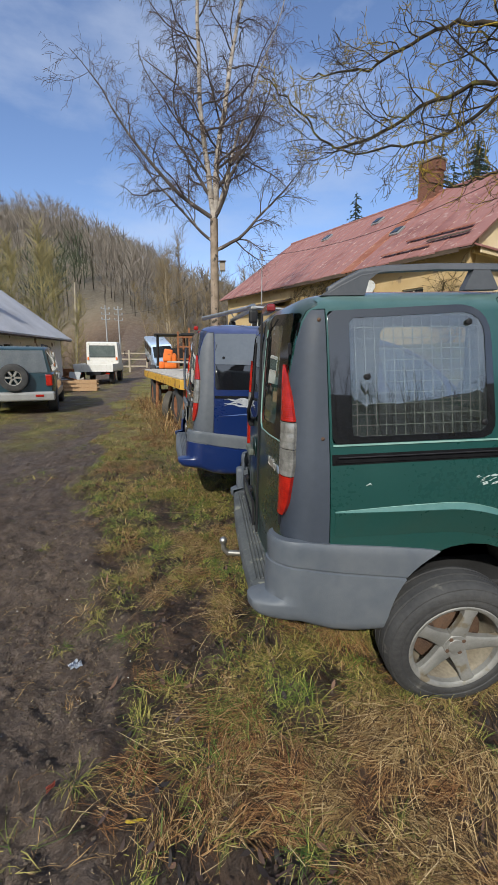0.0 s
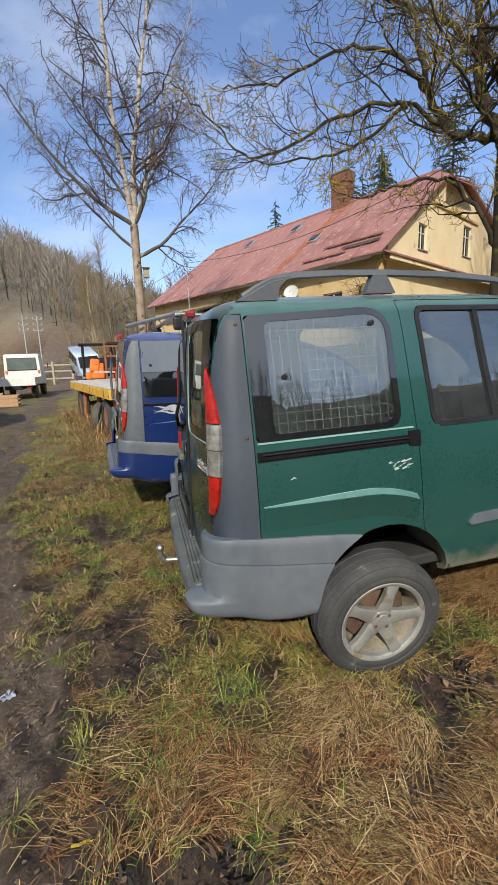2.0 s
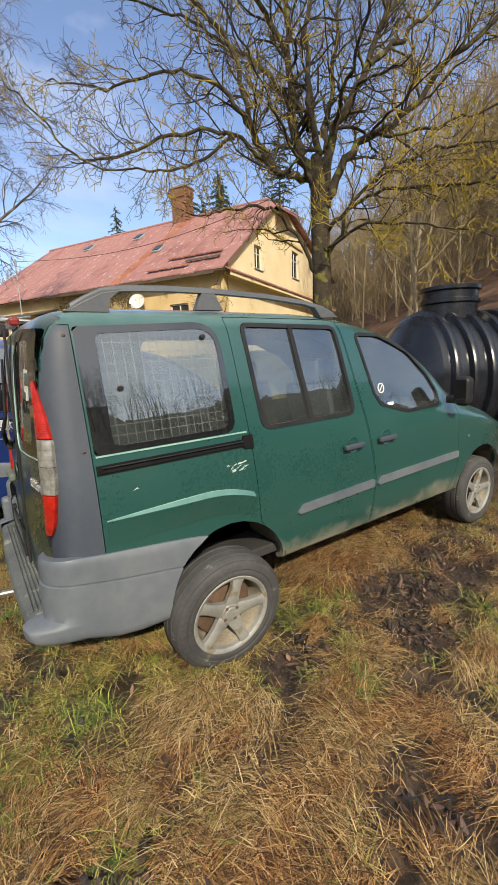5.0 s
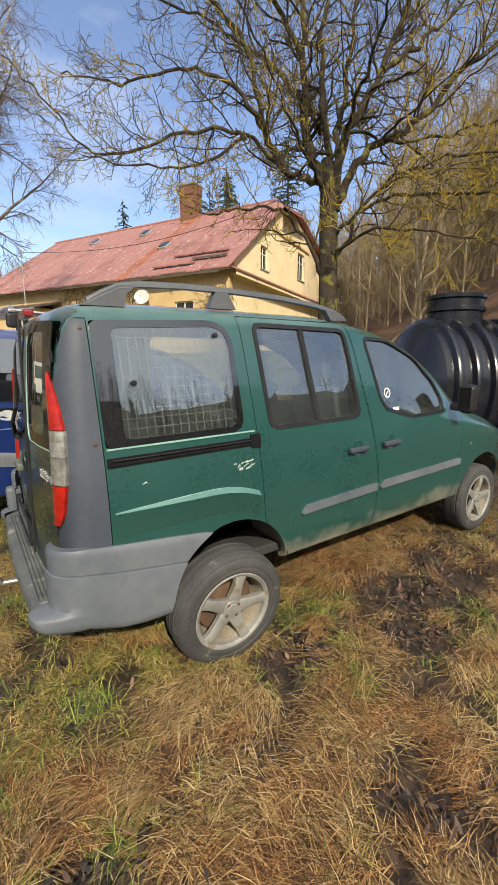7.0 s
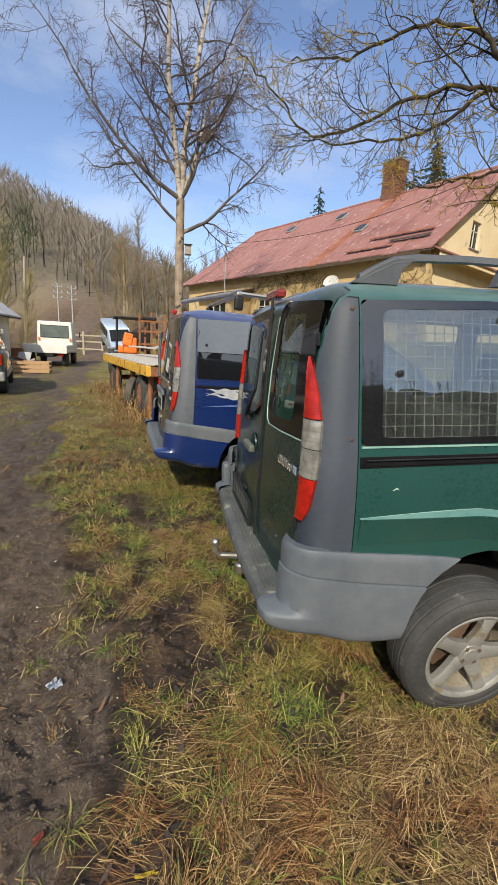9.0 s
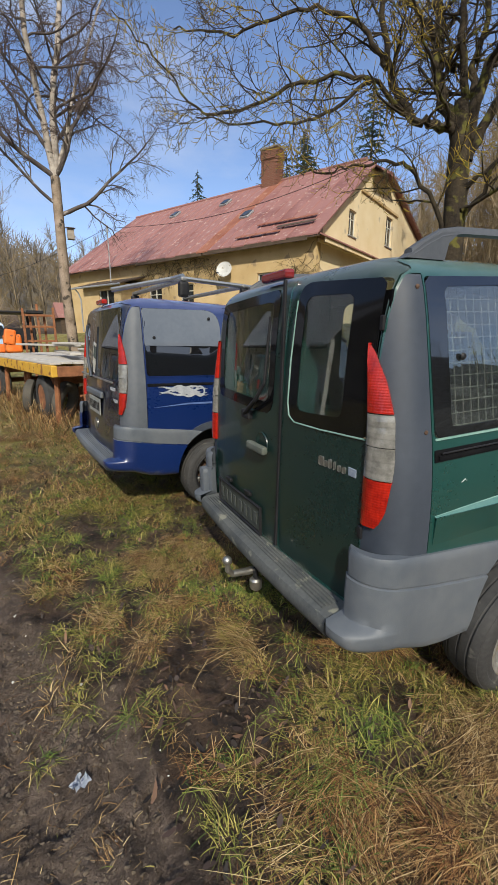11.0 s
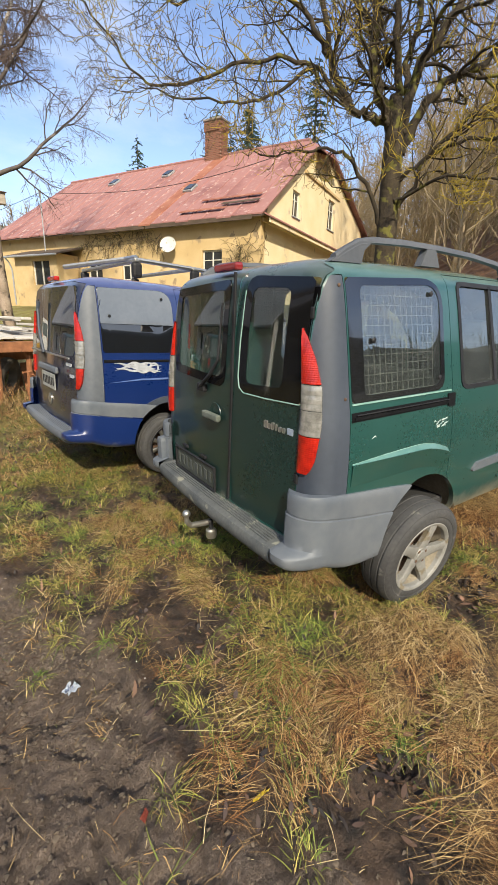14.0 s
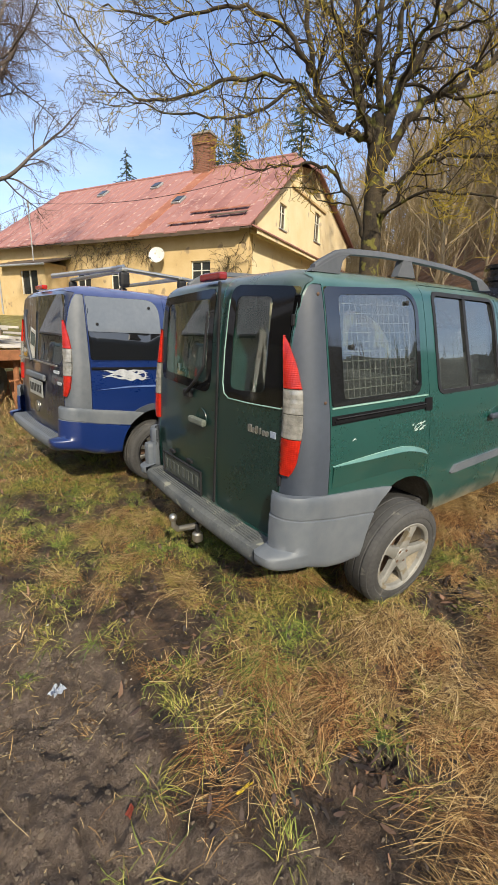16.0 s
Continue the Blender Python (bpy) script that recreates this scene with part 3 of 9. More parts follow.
def van_shell():
    rows = []
    for z, ins in LEVELS:
        xr, xf = interp(z, REAR_X), 4.09 - max(0, 0.62 - z) * 0.25 - max(0, ins - 0.02) * 1.5
        rc, rf = 0.105, 0.34
        y0 = ins
        half = VAN_W / 2
        pts = []
        for k in range(9):
            pts.append((xr, half - (half - y0 - rc) * k / 8))
        for k in range(1, 8):
            a = math.pi / 2 * k / 8
            pts.append((xr + rc - rc * math.cos(a), y0 + rc - rc * math.sin(a)))
        n = 44
        x_a, x_b = xr + rc, xf - rf
        for k in range(n + 1):
            x = x_a + (x_b - x_a) * k / n
            pts.append((x, y0))
        for k in range(1, 8):
            a = math.pi / 2 * k / 8
            pts.append((xf - rf + rf * math.sin(a), y0 + rf - rf * math.cos(a)))
        for k in range(7):
            pts.append((xf, y0 + rf + (half - y0 - rf) * k / 6))
        row = []
        for x, y in pts:
            y = min(y + 0.16 * max(0, (x - 3.3) / 0.8) ** 2, half)
            x += rear_bow(y) * (1 - float(smooth01((x - xr) / 0.6)))
            row.append((x, y, van_point(x, z)))
        rows.append(row)
    verts, faces, n = [], [], len(rows[0])
    loop = 2 * n - 2
    for row in rows:
        verts += row + [(x, VAN_W - y, z) for x, y, z in row[-2:0:-1]]
    for i in range(len(rows) - 1):
        for k in range(loop):
            faces.append((i * loop + k, (i + 1) * loop + k, (i + 1) * loop + (k + 1) % loop, i * loop + (k + 1) % loop))
    faces.append(tuple(range((len(rows) - 1) * loop, len(rows) * loop)))
    me = bpy.data.meshes.new("shell")
    me.from_pydata(verts, [], faces)
    bm = bmesh.new()
    bm.from_mesh(me)
    bmesh.ops.remove_doubles(bm, verts=bm.verts, dist=0.0004)
    bmesh.ops.recalc_face_normals(bm, faces=bm.faces[:])
    bm.to_mesh(me)
    bm.free()
    ob = new("tmp_shell", me)
    sol = ob.modifiers.new("s", "SOLIDIFY")
    sol.thickness, sol.offset, sol.use_rim = 0.028, -1, True
    out = bpy.data.meshes.new_from_object(ob.evaluated_get(bpy.context.evaluated_depsgraph_get()))
    bpy.data.objects.remove(ob)
    return out


QUARTER = rounded([(0.164, 1.742), (0.852, 1.768), (0.874, 1.214), (0.168, 1.210)], [0.02, 0.14, 0.07, 0.02], 8)
SLIDE_WIN = rounded([(0.985, 1.764), (1.690, 1.748), (1.772, 1.196), (1.035, 1.194)], [0.06, 0.05, 0.06, 0.07])
FRONT_WIN = rounded([(1.845, 1.705), (2.12, 1.695), (2.42, 1.575), (2.64, 1.40), (2.735, 1.26), (2.715, 1.15), (2.30, 1.145), (2.02, 1.22), (1.96, 1.30)], 0.05)
SLIDE_DOOR = rounded([(0.905, 1.795), (1.715, 1.785), (1.91, 0.90), (1.935, 0.745), (1.905, 0.425), (1.12, 0.425), (1.07, 0.56), (0.985, 0.70), (0.952, 1.13)], 0.03)
FRONT_DOOR = rounded([(1.722, 1.775), (2.07, 1.755), (2.42, 1.635), (2.66, 1.47), (2.82, 1.33), (2.955, 1.12), (2.96, 0.66), (2.88, 0.425), (1.913, 0.425), (1.943, 0.745), (1.918, 0.90)], 0.03)
ARCH_R, ARCH_F = (0.785, 0.375), (3.36, 0.375)


def circle(c, r, n=28):
    return [(c[0] + r * math.cos(2 * math.pi * k / n), c[1] + r * math.sin(2 * math.pi * k / n)) for k in range(n)]


def flank_patch(name, poly, mat, parent, out=0.004, thick=0.006, label="", hole=None, smooth=40, grid=None):
    """A thin panel that follows the right flank: the outline poly in (x, z), standing out metres proud of the body."""
    bm = bmesh.new()
    outer = [bm.verts.new((x, flank_y(x, z) - out, z)) for x, z in poly]
    if hole:
        inner = [bm.verts.new((x, flank_y(x, z) - out, z)) for x, z in hole]
        n = len(outer)
        for i in range(n):
            bm.faces.new((outer[i], outer[(i + 1) % n], inner[(i + 1) % n], inner[i]))
    else:
        bm.faces.new(outer)
        bmesh.ops.triangulate(bm, faces=bm.faces[:])
    geo = bmesh.ops.extrude_face_region(bm, geom=bm.faces[:])
    bmesh.ops.translate(bm, vec=(0, thick, 0), verts=[v for v in geo["geom"] if isinstance(v, bmesh.types.BMVert)])
    bmesh.ops.recalc_face_normals(bm, faces=bm.faces[:])
    return part(name, bm, mat, parent, label, smooth)


def rear_x(z, y=VAN_W / 2):
    return interp(z, REAR_X) + rear_bow(y)


def rear_patch(name, poly, mat, parent, out=0.004, thick=0.006, label="", hole=None):
    """A thin panel on the upright rear face: outline in (y, z)."""
    bm = bmesh.new()
    outer = [bm.verts.new((rear_x(z, y) - out, y, z)) for y, z in poly]
    if hole:
        inner = [bm.verts.new((rear_x(z, y) - out, y, z)) for y, z in hole]
        n = len(outer)
        for i in range(n):
            bm.faces.new((outer[i], outer[(i + 1) % n], inner[(i + 1) % n], inner[i]))
    else:
        bm.faces.new(outer)
        bmesh.ops.triangulate(bm, faces=bm.faces[:])
    geo = bmesh.ops.extrude_face_region(bm, geom=bm.faces[:])
    bmesh.ops.translate(bm, vec=(thick, 0, 0), verts=[v for v in geo["geom"] if isinstance(v, bmesh.types.BMVert)])
    bmesh.ops.recalc_face_normals(bm, faces=bm.faces[:])
    return part(name, bm, mat, parent, label, 40)


def resampled(poly, n):
    """n points evenly along a closed outline, from the corner nearest its top left."""
    p = np.array(poly + [poly[0]])
    s = np.r_[0, np.cumsum(np.hypot(*np.diff(p, axis=0).T))]
    t = np.linspace(0, s[-1], n, endpoint=False)
    return list(zip(np.interp(t, s, p[:, 0]).tolist(), np.interp(t, s, p[:, 1]).tolist()))


def scaled_ring(poly, k, n=48):
    """An outline and the same outline drawn in by k metres, matched point by point."""
    a = resampled(poly, n)
    return a, grown(a, -k)


def wheel(parent, place, turn, style, label):
    """A wheel about its own z axis (outer face towards +z), set at a pose under the van."""
    m = Matrix.Translation(place) @ Euler([radians(v) for v in turn]).to_matrix().to_4x4() @ Matrix.Scale(1.035 if turn[0] == 95 else 1.0, 4)
    drum = part("wheel", lathe_bm([(0.02, -0.05), (0.155, -0.05), (0.155, -0.012), (0.12, 0.0), (0.07, 0.01), (0.03, 0.02)], 28), RUST, parent, label, 40)
    drum.matrix_basis = m
    prof = [(0.196, -0.085), (0.215, -0.092), (0.255, -0.096), (0.283, -0.086), (0.297, -0.068), (0.301, -0.05), (0.296, -0.047), (0.296, -0.041), (0.302, -0.038), (0.303, -0.004), (0.297, -0.002), (0.297, 0.004), (0.303, 0.006), (0.302, 0.038), (0.296, 0.041), (0.296, 0.047), (0.301, 0.05),
            (0.297, 0.068), (0.288, 0.081), (0.283, 0.0815), (0.281, 0.0845), (0.262, 0.092), (0.244, 0.093), (0.241, 0.0905), (0.232, 0.0905), (0.229, 0.092), (0.214, 0.090), (0.200, 0.084), (0.196, 0.078)]
    tyre = part("tyre", lathe_bm(prof, 72, closed=True), RUBBER, drum, "", 35)
    rim_bm = lathe_bm([(0.203, 0.080), (0.209, 0.087), (0.204, 0.090), (0.194, 0.088), (0.186, 0.080), (0.183, 0.060), (0.190, 0.055), (0.197, 0.07)], 64, closed=True)
    part("rim", rim_bm, ALLOY if style == "five" else BLACK_PLASTIC, drum, "", 35)
    part("rim_barrel", lathe_bm([(0.184, 0.062), (0.180, 0.03), (0.176, -0.08), (0.184, -0.085), (0.197, -0.085), (0.200, -0.07), (0.196, -0.04), (0.195, 0.058)], 48, closed=True), BARREL if style == "five" else BLACK_PLASTIC, drum, "", 35)
    count = 5 if style == "five" else 10
    for k in range(count):
        a = 2 * math.pi * k / count + (0.25 if style == "ten" else 0.25 - 0.16)
        bm = bmesh.new()
        if style == "five":
            stations = [(0.025, 0.040, 0.066), (0.055, 0.037, 0.072), (0.10, 0.029, 0.078), (0.14, 0.0255, 0.083), (0.170, 0.027, 0.086), (0.192, 0.034, 0.084)]
        else:
            stations = [(0.030, 0.018, 0.050), (0.08, 0.012, 0.060), (0.13, 0.015, 0.068), (0.17, 0.021, 0.072), (0.192, 0.025, 0.068)]
        rings = []
        for r, w, z in stations:
            ring = [(r, -w, z - 0.030), (r, -w, z - 0.006), (r, -w * 0.62, z), (r, w * 0.62, z), (r, w, z - 0.006), (r, w, z - 0.030)]
            rings.append([bm.verts.new(p) for p in ring])
        for q, s in zip(rings, rings[1:]):
            for j in range(6):
                bm.faces.new((q[j], q[(j + 1) % 6], s[(j + 1) % 6], s[j]))
        bm.faces.new(rings[0][::-1])
        bm.faces.new(rings[-1])
        bmesh.ops.rotate(bm, cent=(0, 0, 0), matrix=Matrix.Rotation(a, 3, "Z"), verts=bm.verts)
        bmesh.ops.recalc_face_normals(bm, faces=bm.faces[:])
        part("spoke", bm, ALLOY if style == "five" else CHROME, drum, "", 40)
    part("hub", lathe_bm([(0.050, 0.02), (0.054, 0.066), (0.049, 0.073), (0.034, 0.073), (0.031, 0.077), (0.012, 0.079), (0.004, 0.079)], 24), ALLOY, drum, "", 40)
    for k in range(4):
        a = 2 * math.pi * k / 4 + 0.6
        bm = lathe_bm([(0.010, 0.06), (0.010, 0.0745), (0.007, 0.076)], 6)
        bmesh.ops.translate(bm, vec=(0.040 * math.cos(a), 0.040 * math.sin(a), 0), verts=bm.verts)
        part("wheel_bolt", bm, RUST, drum)
    return drum


def bumper_corner(parent, left=False, mat=GREY_BUMPER, low=None):
    """The tall rear bumper corner, from beside the door round to the wheel arch, with its swelling lower lip."""
    zs = [0.0, 0.02, 0.05, 0.10, 0.16, 0.205, 0.225, 0.24, 0.255, 0.275, 0.36, 0.46, 0.56, 0.64, 0.690, 0.700, 0.712, 0.722, 0.76, 0.85, 0.92, 0.965, 0.988, 1.0]
    bm = bmesh.new()
    ns = 34
    grid = []
    for v in zs:
        row = []
        for k in range(ns + 1):
            s = k / ns
            if s < 0.22:
                q = s / 0.22
                x, y, face = -0.085, 0.125 - 0.02 * q, 1.0
            elif s < 0.5:
                a = (s - 0.22) / 0.28 * math.pi / 2
                x, y, face = -0.085 + 0.115 - 0.115 * math.cos(a), 0.105 - 0.115 * math.sin(a), math.cos(a)
            else:
                q = (s - 0.5) / 0.5
                x, y, face = 0.03 + q * 0.62, -0.010, 0.0
            top = interp(x, [(-0.1, 0.812), (0.03, 0.806), (0.16, 0.785), (0.40, 0.757), (0.65, 0.722)])
            bot = interp(x, [(-0.1, 0.452), (-0.02, 0.435), (0.10, 0.405), (0.25, 0.372), (0.42, 0.355), (0.65, 0.352)])
            z = bot + (top - bot) * v
            if s >= 0.5:
                dz = min(0.36, abs(z - ARCH_R[1]))
                x_end = ARCH_R[0] - math.sqrt(max(0.0, 0.373 ** 2 - dz ** 2))
                x = 0.03 + q * (max(x_end, 0.1) - 0.03)
            upper = 1.0 if v < 0.695 else 0.0
            swell = 0.006 * upper + 0.006 * math.sin(math.pi * min(1, v / 0.72)) * upper - 0.010 * max(0.0, (v - 0.92) / 0.08) ** 2 - (0.005 if abs(v - 0.700) < 0.006 else 0.0)
            lip = 0.085 * smooth01((0.543 - z) / 0.022) * min(1.0, face * 1.25)
            under = 0.055 * max(0, 1 - v / 0.10) ** 2
            nx, ny = (-face, -(1 - face)) if s < 0.5 else (0, -1)
            off = swell + 0.010 - under
            row.append(bm.verts.new((x + nx * off - lip, y + ny * off * (1 if s >= 0.22 else 0), z)))
        grid.append(row)
    for r, t in zip(grid, grid[1:]):
        for k in range(ns):
            bm.faces.new((r[k], r[k + 1], t[k + 1], t[k]))
    geo = bmesh.ops.extrude_face_region(bm, geom=bm.faces[:])
    moved = [g for g in geo["geom"] if isinstance(g, bmesh.types.BMVert)]
    for vtx in moved:
        vtx.co.x += 0.02 if vtx.co.x < 0.03 else 0.0
        vtx.co.y += 0.028
    if left:
        bmesh.ops.scale(bm, vec=(1, -1, 1), verts=bm.verts)
        bmesh.ops.translate(bm, vec=(0, VAN_W, 0), verts=bm.verts)
    bmesh.ops.recalc_face_normals(bm, faces=bm.faces[:])
    if low:
        for f in bm.faces:
            top = interp(f.calc_center_median().x, [(-0.1, 0.812), (0.03, 0.806), (0.16, 0.785), (0.40, 0.757), (0.65, 0.722)])
            bot = interp(f.calc_center_median().x, [(-0.1, 0.452), (-0.02, 0.435), (0.10, 0.405), (0.25, 0.372), (0.42, 0.355), (0.65, 0.352)])
            f.material_index = 1 if (f.calc_center_median().z - bot) / (top - bot) < 0.69 else 0
    ob = part("bumper_corner", bm, mat, parent, "", 50)
    if low:
        ob.data.materials.append(low)
    return ob


def bumper_step(parent, mat):
    """The low middle of the rear bumper with a ribbed tread on top."""
    bm = bmesh.new()
    prof = [(-0.02, 0.40), (-0.11, 0.405), (-0.152, 0.425), (-0.168, 0.455), (-0.168, 0.490), (-0.158, 0.511), (-0.135, 0.519), (-0.02, 0.522)]
    rings = []
    n = 24
    for k in range(n + 1):
        y = 0.165 + (VAN_W - 0.33) * k / n
        bow = 0.022 * (1 - ((y - VAN_W / 2) / 0.7) ** 2)
        rings.append([bm.verts.new((x - (bow if x < -0.05 else 0), y, z)) for x, z in prof])
    for r, s in zip(rings, rings[1:]):
        for k in range(len(prof)):
            bm.faces.new((r[k], s[k], s[(k + 1) % len(prof)], r[(k + 1) % len(prof)]))
    bm.faces.new(rings[0])
    bm.faces.new(rings[-1][::-1])
    bmesh.ops.recalc_face_normals(bm, faces=bm.faces[:])
    step = part("bumper_step", bm, mat, parent, "", 45)
    for k in range(5):
        part("tread_rib", box_bm(0.009, 1.28, 0.008, (-0.066 - 0.018 * k, VAN_W / 2, 0.524), 0.002, 1), mat, step)
    return step


def tail_light(parent, left=False):
    """The tall corner lamp: red above, clear bars in the middle, red below."""
    def band(z0, z1, mat, name, holder):
        bm = bmesh.new()
        rows = []
        nz, na = 8, 10
        for i in range(nz + 1):
            z = z0 + (z1 - z0) * i / nz
            t = (z - 0.898) / (1.532 - 0.898)
            y_in = interp(t, [(0, 0.142), (0.5, 0.152), (1, 0.176)])
            y_out_s = interp(t, [(0, 0.42), (0.03, 0.48), (0.10, 0.55), (0.35, 0.64), (0.60, 0.65), (0.80, 0.55), (0.95, 0.40), (0.985, 0.35), (1, 0.29)])
            row = []
            for k in range(na + 1):
                s = k / na * y_out_s
                xr, ins = rear_x(z, 0.12), flank_y(0.1, z)
                a = max(0.0, (s - 0.30) / 0.70) * math.pi / 2
                if s < 0.30:
                    x, y = xr, y_in + (ins + 0.105 - y_in) * (s / 0.30)
                else:
                    x, y = xr + 0.105 - 0.105 * math.cos(a), ins + 0.105 - 0.105 * math.sin(a)
                nx, ny = -math.cos(a), -math.sin(a)
                bulge = 0.012 + 0.010 * math.sin(math.pi * k / na)
                row.append(bm.verts.new((x + nx * bulge, y + ny * bulge, z)))
            rows.append(row)
        for r, s in zip(rows, rows[1:]):
            for k in range(na):
                bm.faces.new((r[k], r[k + 1], s[k + 1], s[k]))
        geo = bmesh.ops.extrude_face_region(bm, geom=bm.faces[:])
        for v in geo["geom"]:
            if isinstance(v, bmesh.types.BMVert):
                v.co.x += 0.016
                v.co.y += 0.012
        if left:
            bmesh.ops.scale(bm, vec=(1, -1, 1), verts=bm.verts)
            bmesh.ops.translate(bm, vec=(0, VAN_W, 0), verts=bm.verts)
        bmesh.ops.recalc_face_normals(bm, faces=bm.faces[:])
        return part(name, bm, mat, holder, "", 50)
    lamp = band(1.302, 1.532, RED_LENS, "tail_light", parent)
    lamp["label"] = "tall red and clear corner lamp"
    band(1.190, 1.298, CLEAR_LENS, "clear_lens", lamp)
    band(1.076, 1.187, CLEAR_LENS, "clear_lens", lamp)
    band(0.898, 1.072, RED_LENS, "red_lens", lamp)
    return lamp


def van(name, label, m, style):
    green = style == "green"
    paint, dark = (GREEN, GREEN_SHADED) if green else (BLUE, BLUE_DARK)
    pillar = GREY_PLASTIC if green else surf("dusty_pillar_plastic", (0.062, 0.072, 0.090), (0.105, 0.115, 0.130), scale=2, rough=0.6, bump=0.05, bump_scale=200)
    root = thing(name, label, "van", m)
    shell = van_shell()
    wins = [("DIFFERENCE", prism(QUARTER, -0.3, 0.5, "y")), ("DIFFERENCE", prism(SLIDE_WIN, -0.3, 2.0, "y")), ("DIFFERENCE", prism(FRONT_WIN, -0.3, 2.0, "y"))]
    arches = [("DIFFERENCE", prism(circle(c, 0.372), -0.3, 0.34, "y")) for c in (ARCH_R, ARCH_F)] + [("DIFFERENCE", prism(circle(c, 0.372), 1.37, 2.0, "y")) for c in (ARCH_R, ARCH_F)]
    near_win = rounded([(0.153, 1.738), (0.615, 1.772), (0.630, 1.190), (0.153, 1.200)], [0.02, 0.06, 0.08, 0.02])
    far_win = rounded([(0.765, 1.765), (1.50, 1.735), (1.50, 1.205), (0.765, 1.190)], [0.06, 0.05, 0.05, 0.08])
    gate_win = rounded([(0.19, 1.745), (1.52, 1.745), (1.53, 1.16), (0.18, 1.16)], 0.06)
    if green:
        wins += [("DIFFERENCE", prism(near_win, -0.4, 0.3, "x")), ("DIFFERENCE", prism(far_win, -0.4, 0.3, "x"))]
    else:
        wins += [("DIFFERENCE", prism(gate_win, -0.4, 0.3, "x"))]
    base = carved(shell, wins + arches)
    pil_r = [(-0.3, 0.79), (0.158, 0.782), (0.158, 1.752), (-0.3, 1.752)]
    panels = [("sliding_door", paint, SLIDE_DOOR, "y", (-0.3, 0.42)), ("front_door", paint, FRONT_DOOR, "y", (-0.3, 0.42)),
              ("rear_pillar", pillar, pil_r, "y", (-0.3, 0.140)), ("rear_pillar", pillar, pil_r, "y", (VAN_W - 0.140, 2.1))]
    if green:
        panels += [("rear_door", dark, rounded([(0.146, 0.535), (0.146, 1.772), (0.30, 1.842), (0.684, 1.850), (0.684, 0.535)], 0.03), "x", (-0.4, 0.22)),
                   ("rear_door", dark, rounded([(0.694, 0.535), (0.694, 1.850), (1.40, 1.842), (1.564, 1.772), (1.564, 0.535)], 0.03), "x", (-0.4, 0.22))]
    else:
        panels += [("tailgate", dark, rounded([(0.146, 0.535), (0.146, 1.762), (0.30, 1.782), (1.41, 1.782), (1.564, 1.762), (1.564, 0.535)], 0.03), "x", (-0.4, 0.22))]
    body = carved(base, [("DIFFERENCE", prism(poly, lo, hi, axis)) for _, _, poly, axis, (lo, hi) in panels])
    link_data("body", body, paint, root, "", 32)
    for nm, mat, poly, axis, (lo, hi) in panels:
        link_data(nm, carved(base, [("INTERSECT", prism(grown(poly, -0.004), lo, hi, axis))]), mat, root, "", 32)
    # floor, bulkhead, seats and far-side lining inside
    part("cabin_floor", box_bm(3.3, 1.5, 0.06, (1.75, VAN_W / 2, 0.46), 0.01, 1), INTERIOR, root)
    part("dashboard", box_bm(0.42, 1.40, 0.30, (2.82, VAN_W / 2, 1.02), 0.08, 3), INTERIOR, root)
    for sy in (0.46, 1.25):
        seat = part("front_seat", box_bm(0.50, 0.48, 0.20, (2.10, sy, 0.72), 0.06, 3), SEAT, root)
        part("backrest", box_bm(0.14, 0.47, 0.62, (1.86, sy, 1.08), 0.05, 3, rot=Matrix.Rotation(-0.22, 3, "Y")), SEAT, seat)
        part("headrest", box_bm(0.09, 0.26, 0.17, (1.77, sy, 1.47), 0.04, 3), SEAT, seat)
    bench = part("rear_bench", box_bm(0.46, 1.3, 0.18, (1.25, VAN_W / 2, 0.70), 0.05, 3), SEAT, root)
    part("backrest", box_bm(0.13, 1.3, 0.55, (1.05, VAN_W / 2, 1.0), 0.05, 3, rot=Matrix.Rotation(-0.2, 3, "Y")), SEAT, bench)
    sw = tube_bm([(2.62 + 0.07 * math.cos(a), 1.25 + 0.18 * math.sin(a), 1.10 + 0.16 * math.cos(a)) for a in (2 * math.pi * k / 20 for k in range(20))], 0.014, 6, closed=True)
    part("steering_wheel", sw, BLACK_PLASTIC, root)
    # quarter window: black border, pane, bolts, wire grille behind it
    inner = rounded([(0.250, 1.712), (0.826, 1.734), (0.838, 1.240), (0.252, 1.238)], [0.02, 0.10, 0.05, 0.02], 8)
    border = resampled(QUARTER, 64)
    holes = resampled(inner, 64)
    if green:
        pane = flank_patch("quarter_window", grown(holes, 0.004), GLASS, root, 0.0005, 0.003, "fixed side pane with a black border")
        pane.visible_shadow = False
        flank_patch("window_border", border, BLACK_GLASS, pane, 0.003, 0.0025, "", holes)
        for bx, bz in ((0.322, 1.478), (0.762, 1.690), (0.822, 1.278)):
            bm = lathe_bm([(0.013, 0), (0.013, 0.004), (0.008, 0.008)], 14)
            bmesh.ops.transform(bm, matrix=Matrix.Translation((bx, flank_y(bx, bz) - 0.003, bz)) @ Matrix.Rotation(math.pi / 2, 4, "X"), verts=bm.verts)
            part("window_bolt", bm, BLACK_PLASTIC, pane)
        grille = bmesh.new()
        for k in range(15):
            x = 0.248 + 0.0418 * k
            tube_bm([(x, flank_y(x, z) + 0.045, z) for z in (1.23, 1.48, 1.72)], 0.0022, 4, grille)
        for k in range(12):
            z = 1.23 + 0.0445 * k
            tube_bm([(x, flank_y(x, z) + 0.041, z) for x in (0.26, 0.55, 0.83)], 0.0022, 4, grille)
        part("wire_grille", grille, WIRE, root, "welded wire mesh behind the side pane")
    else:
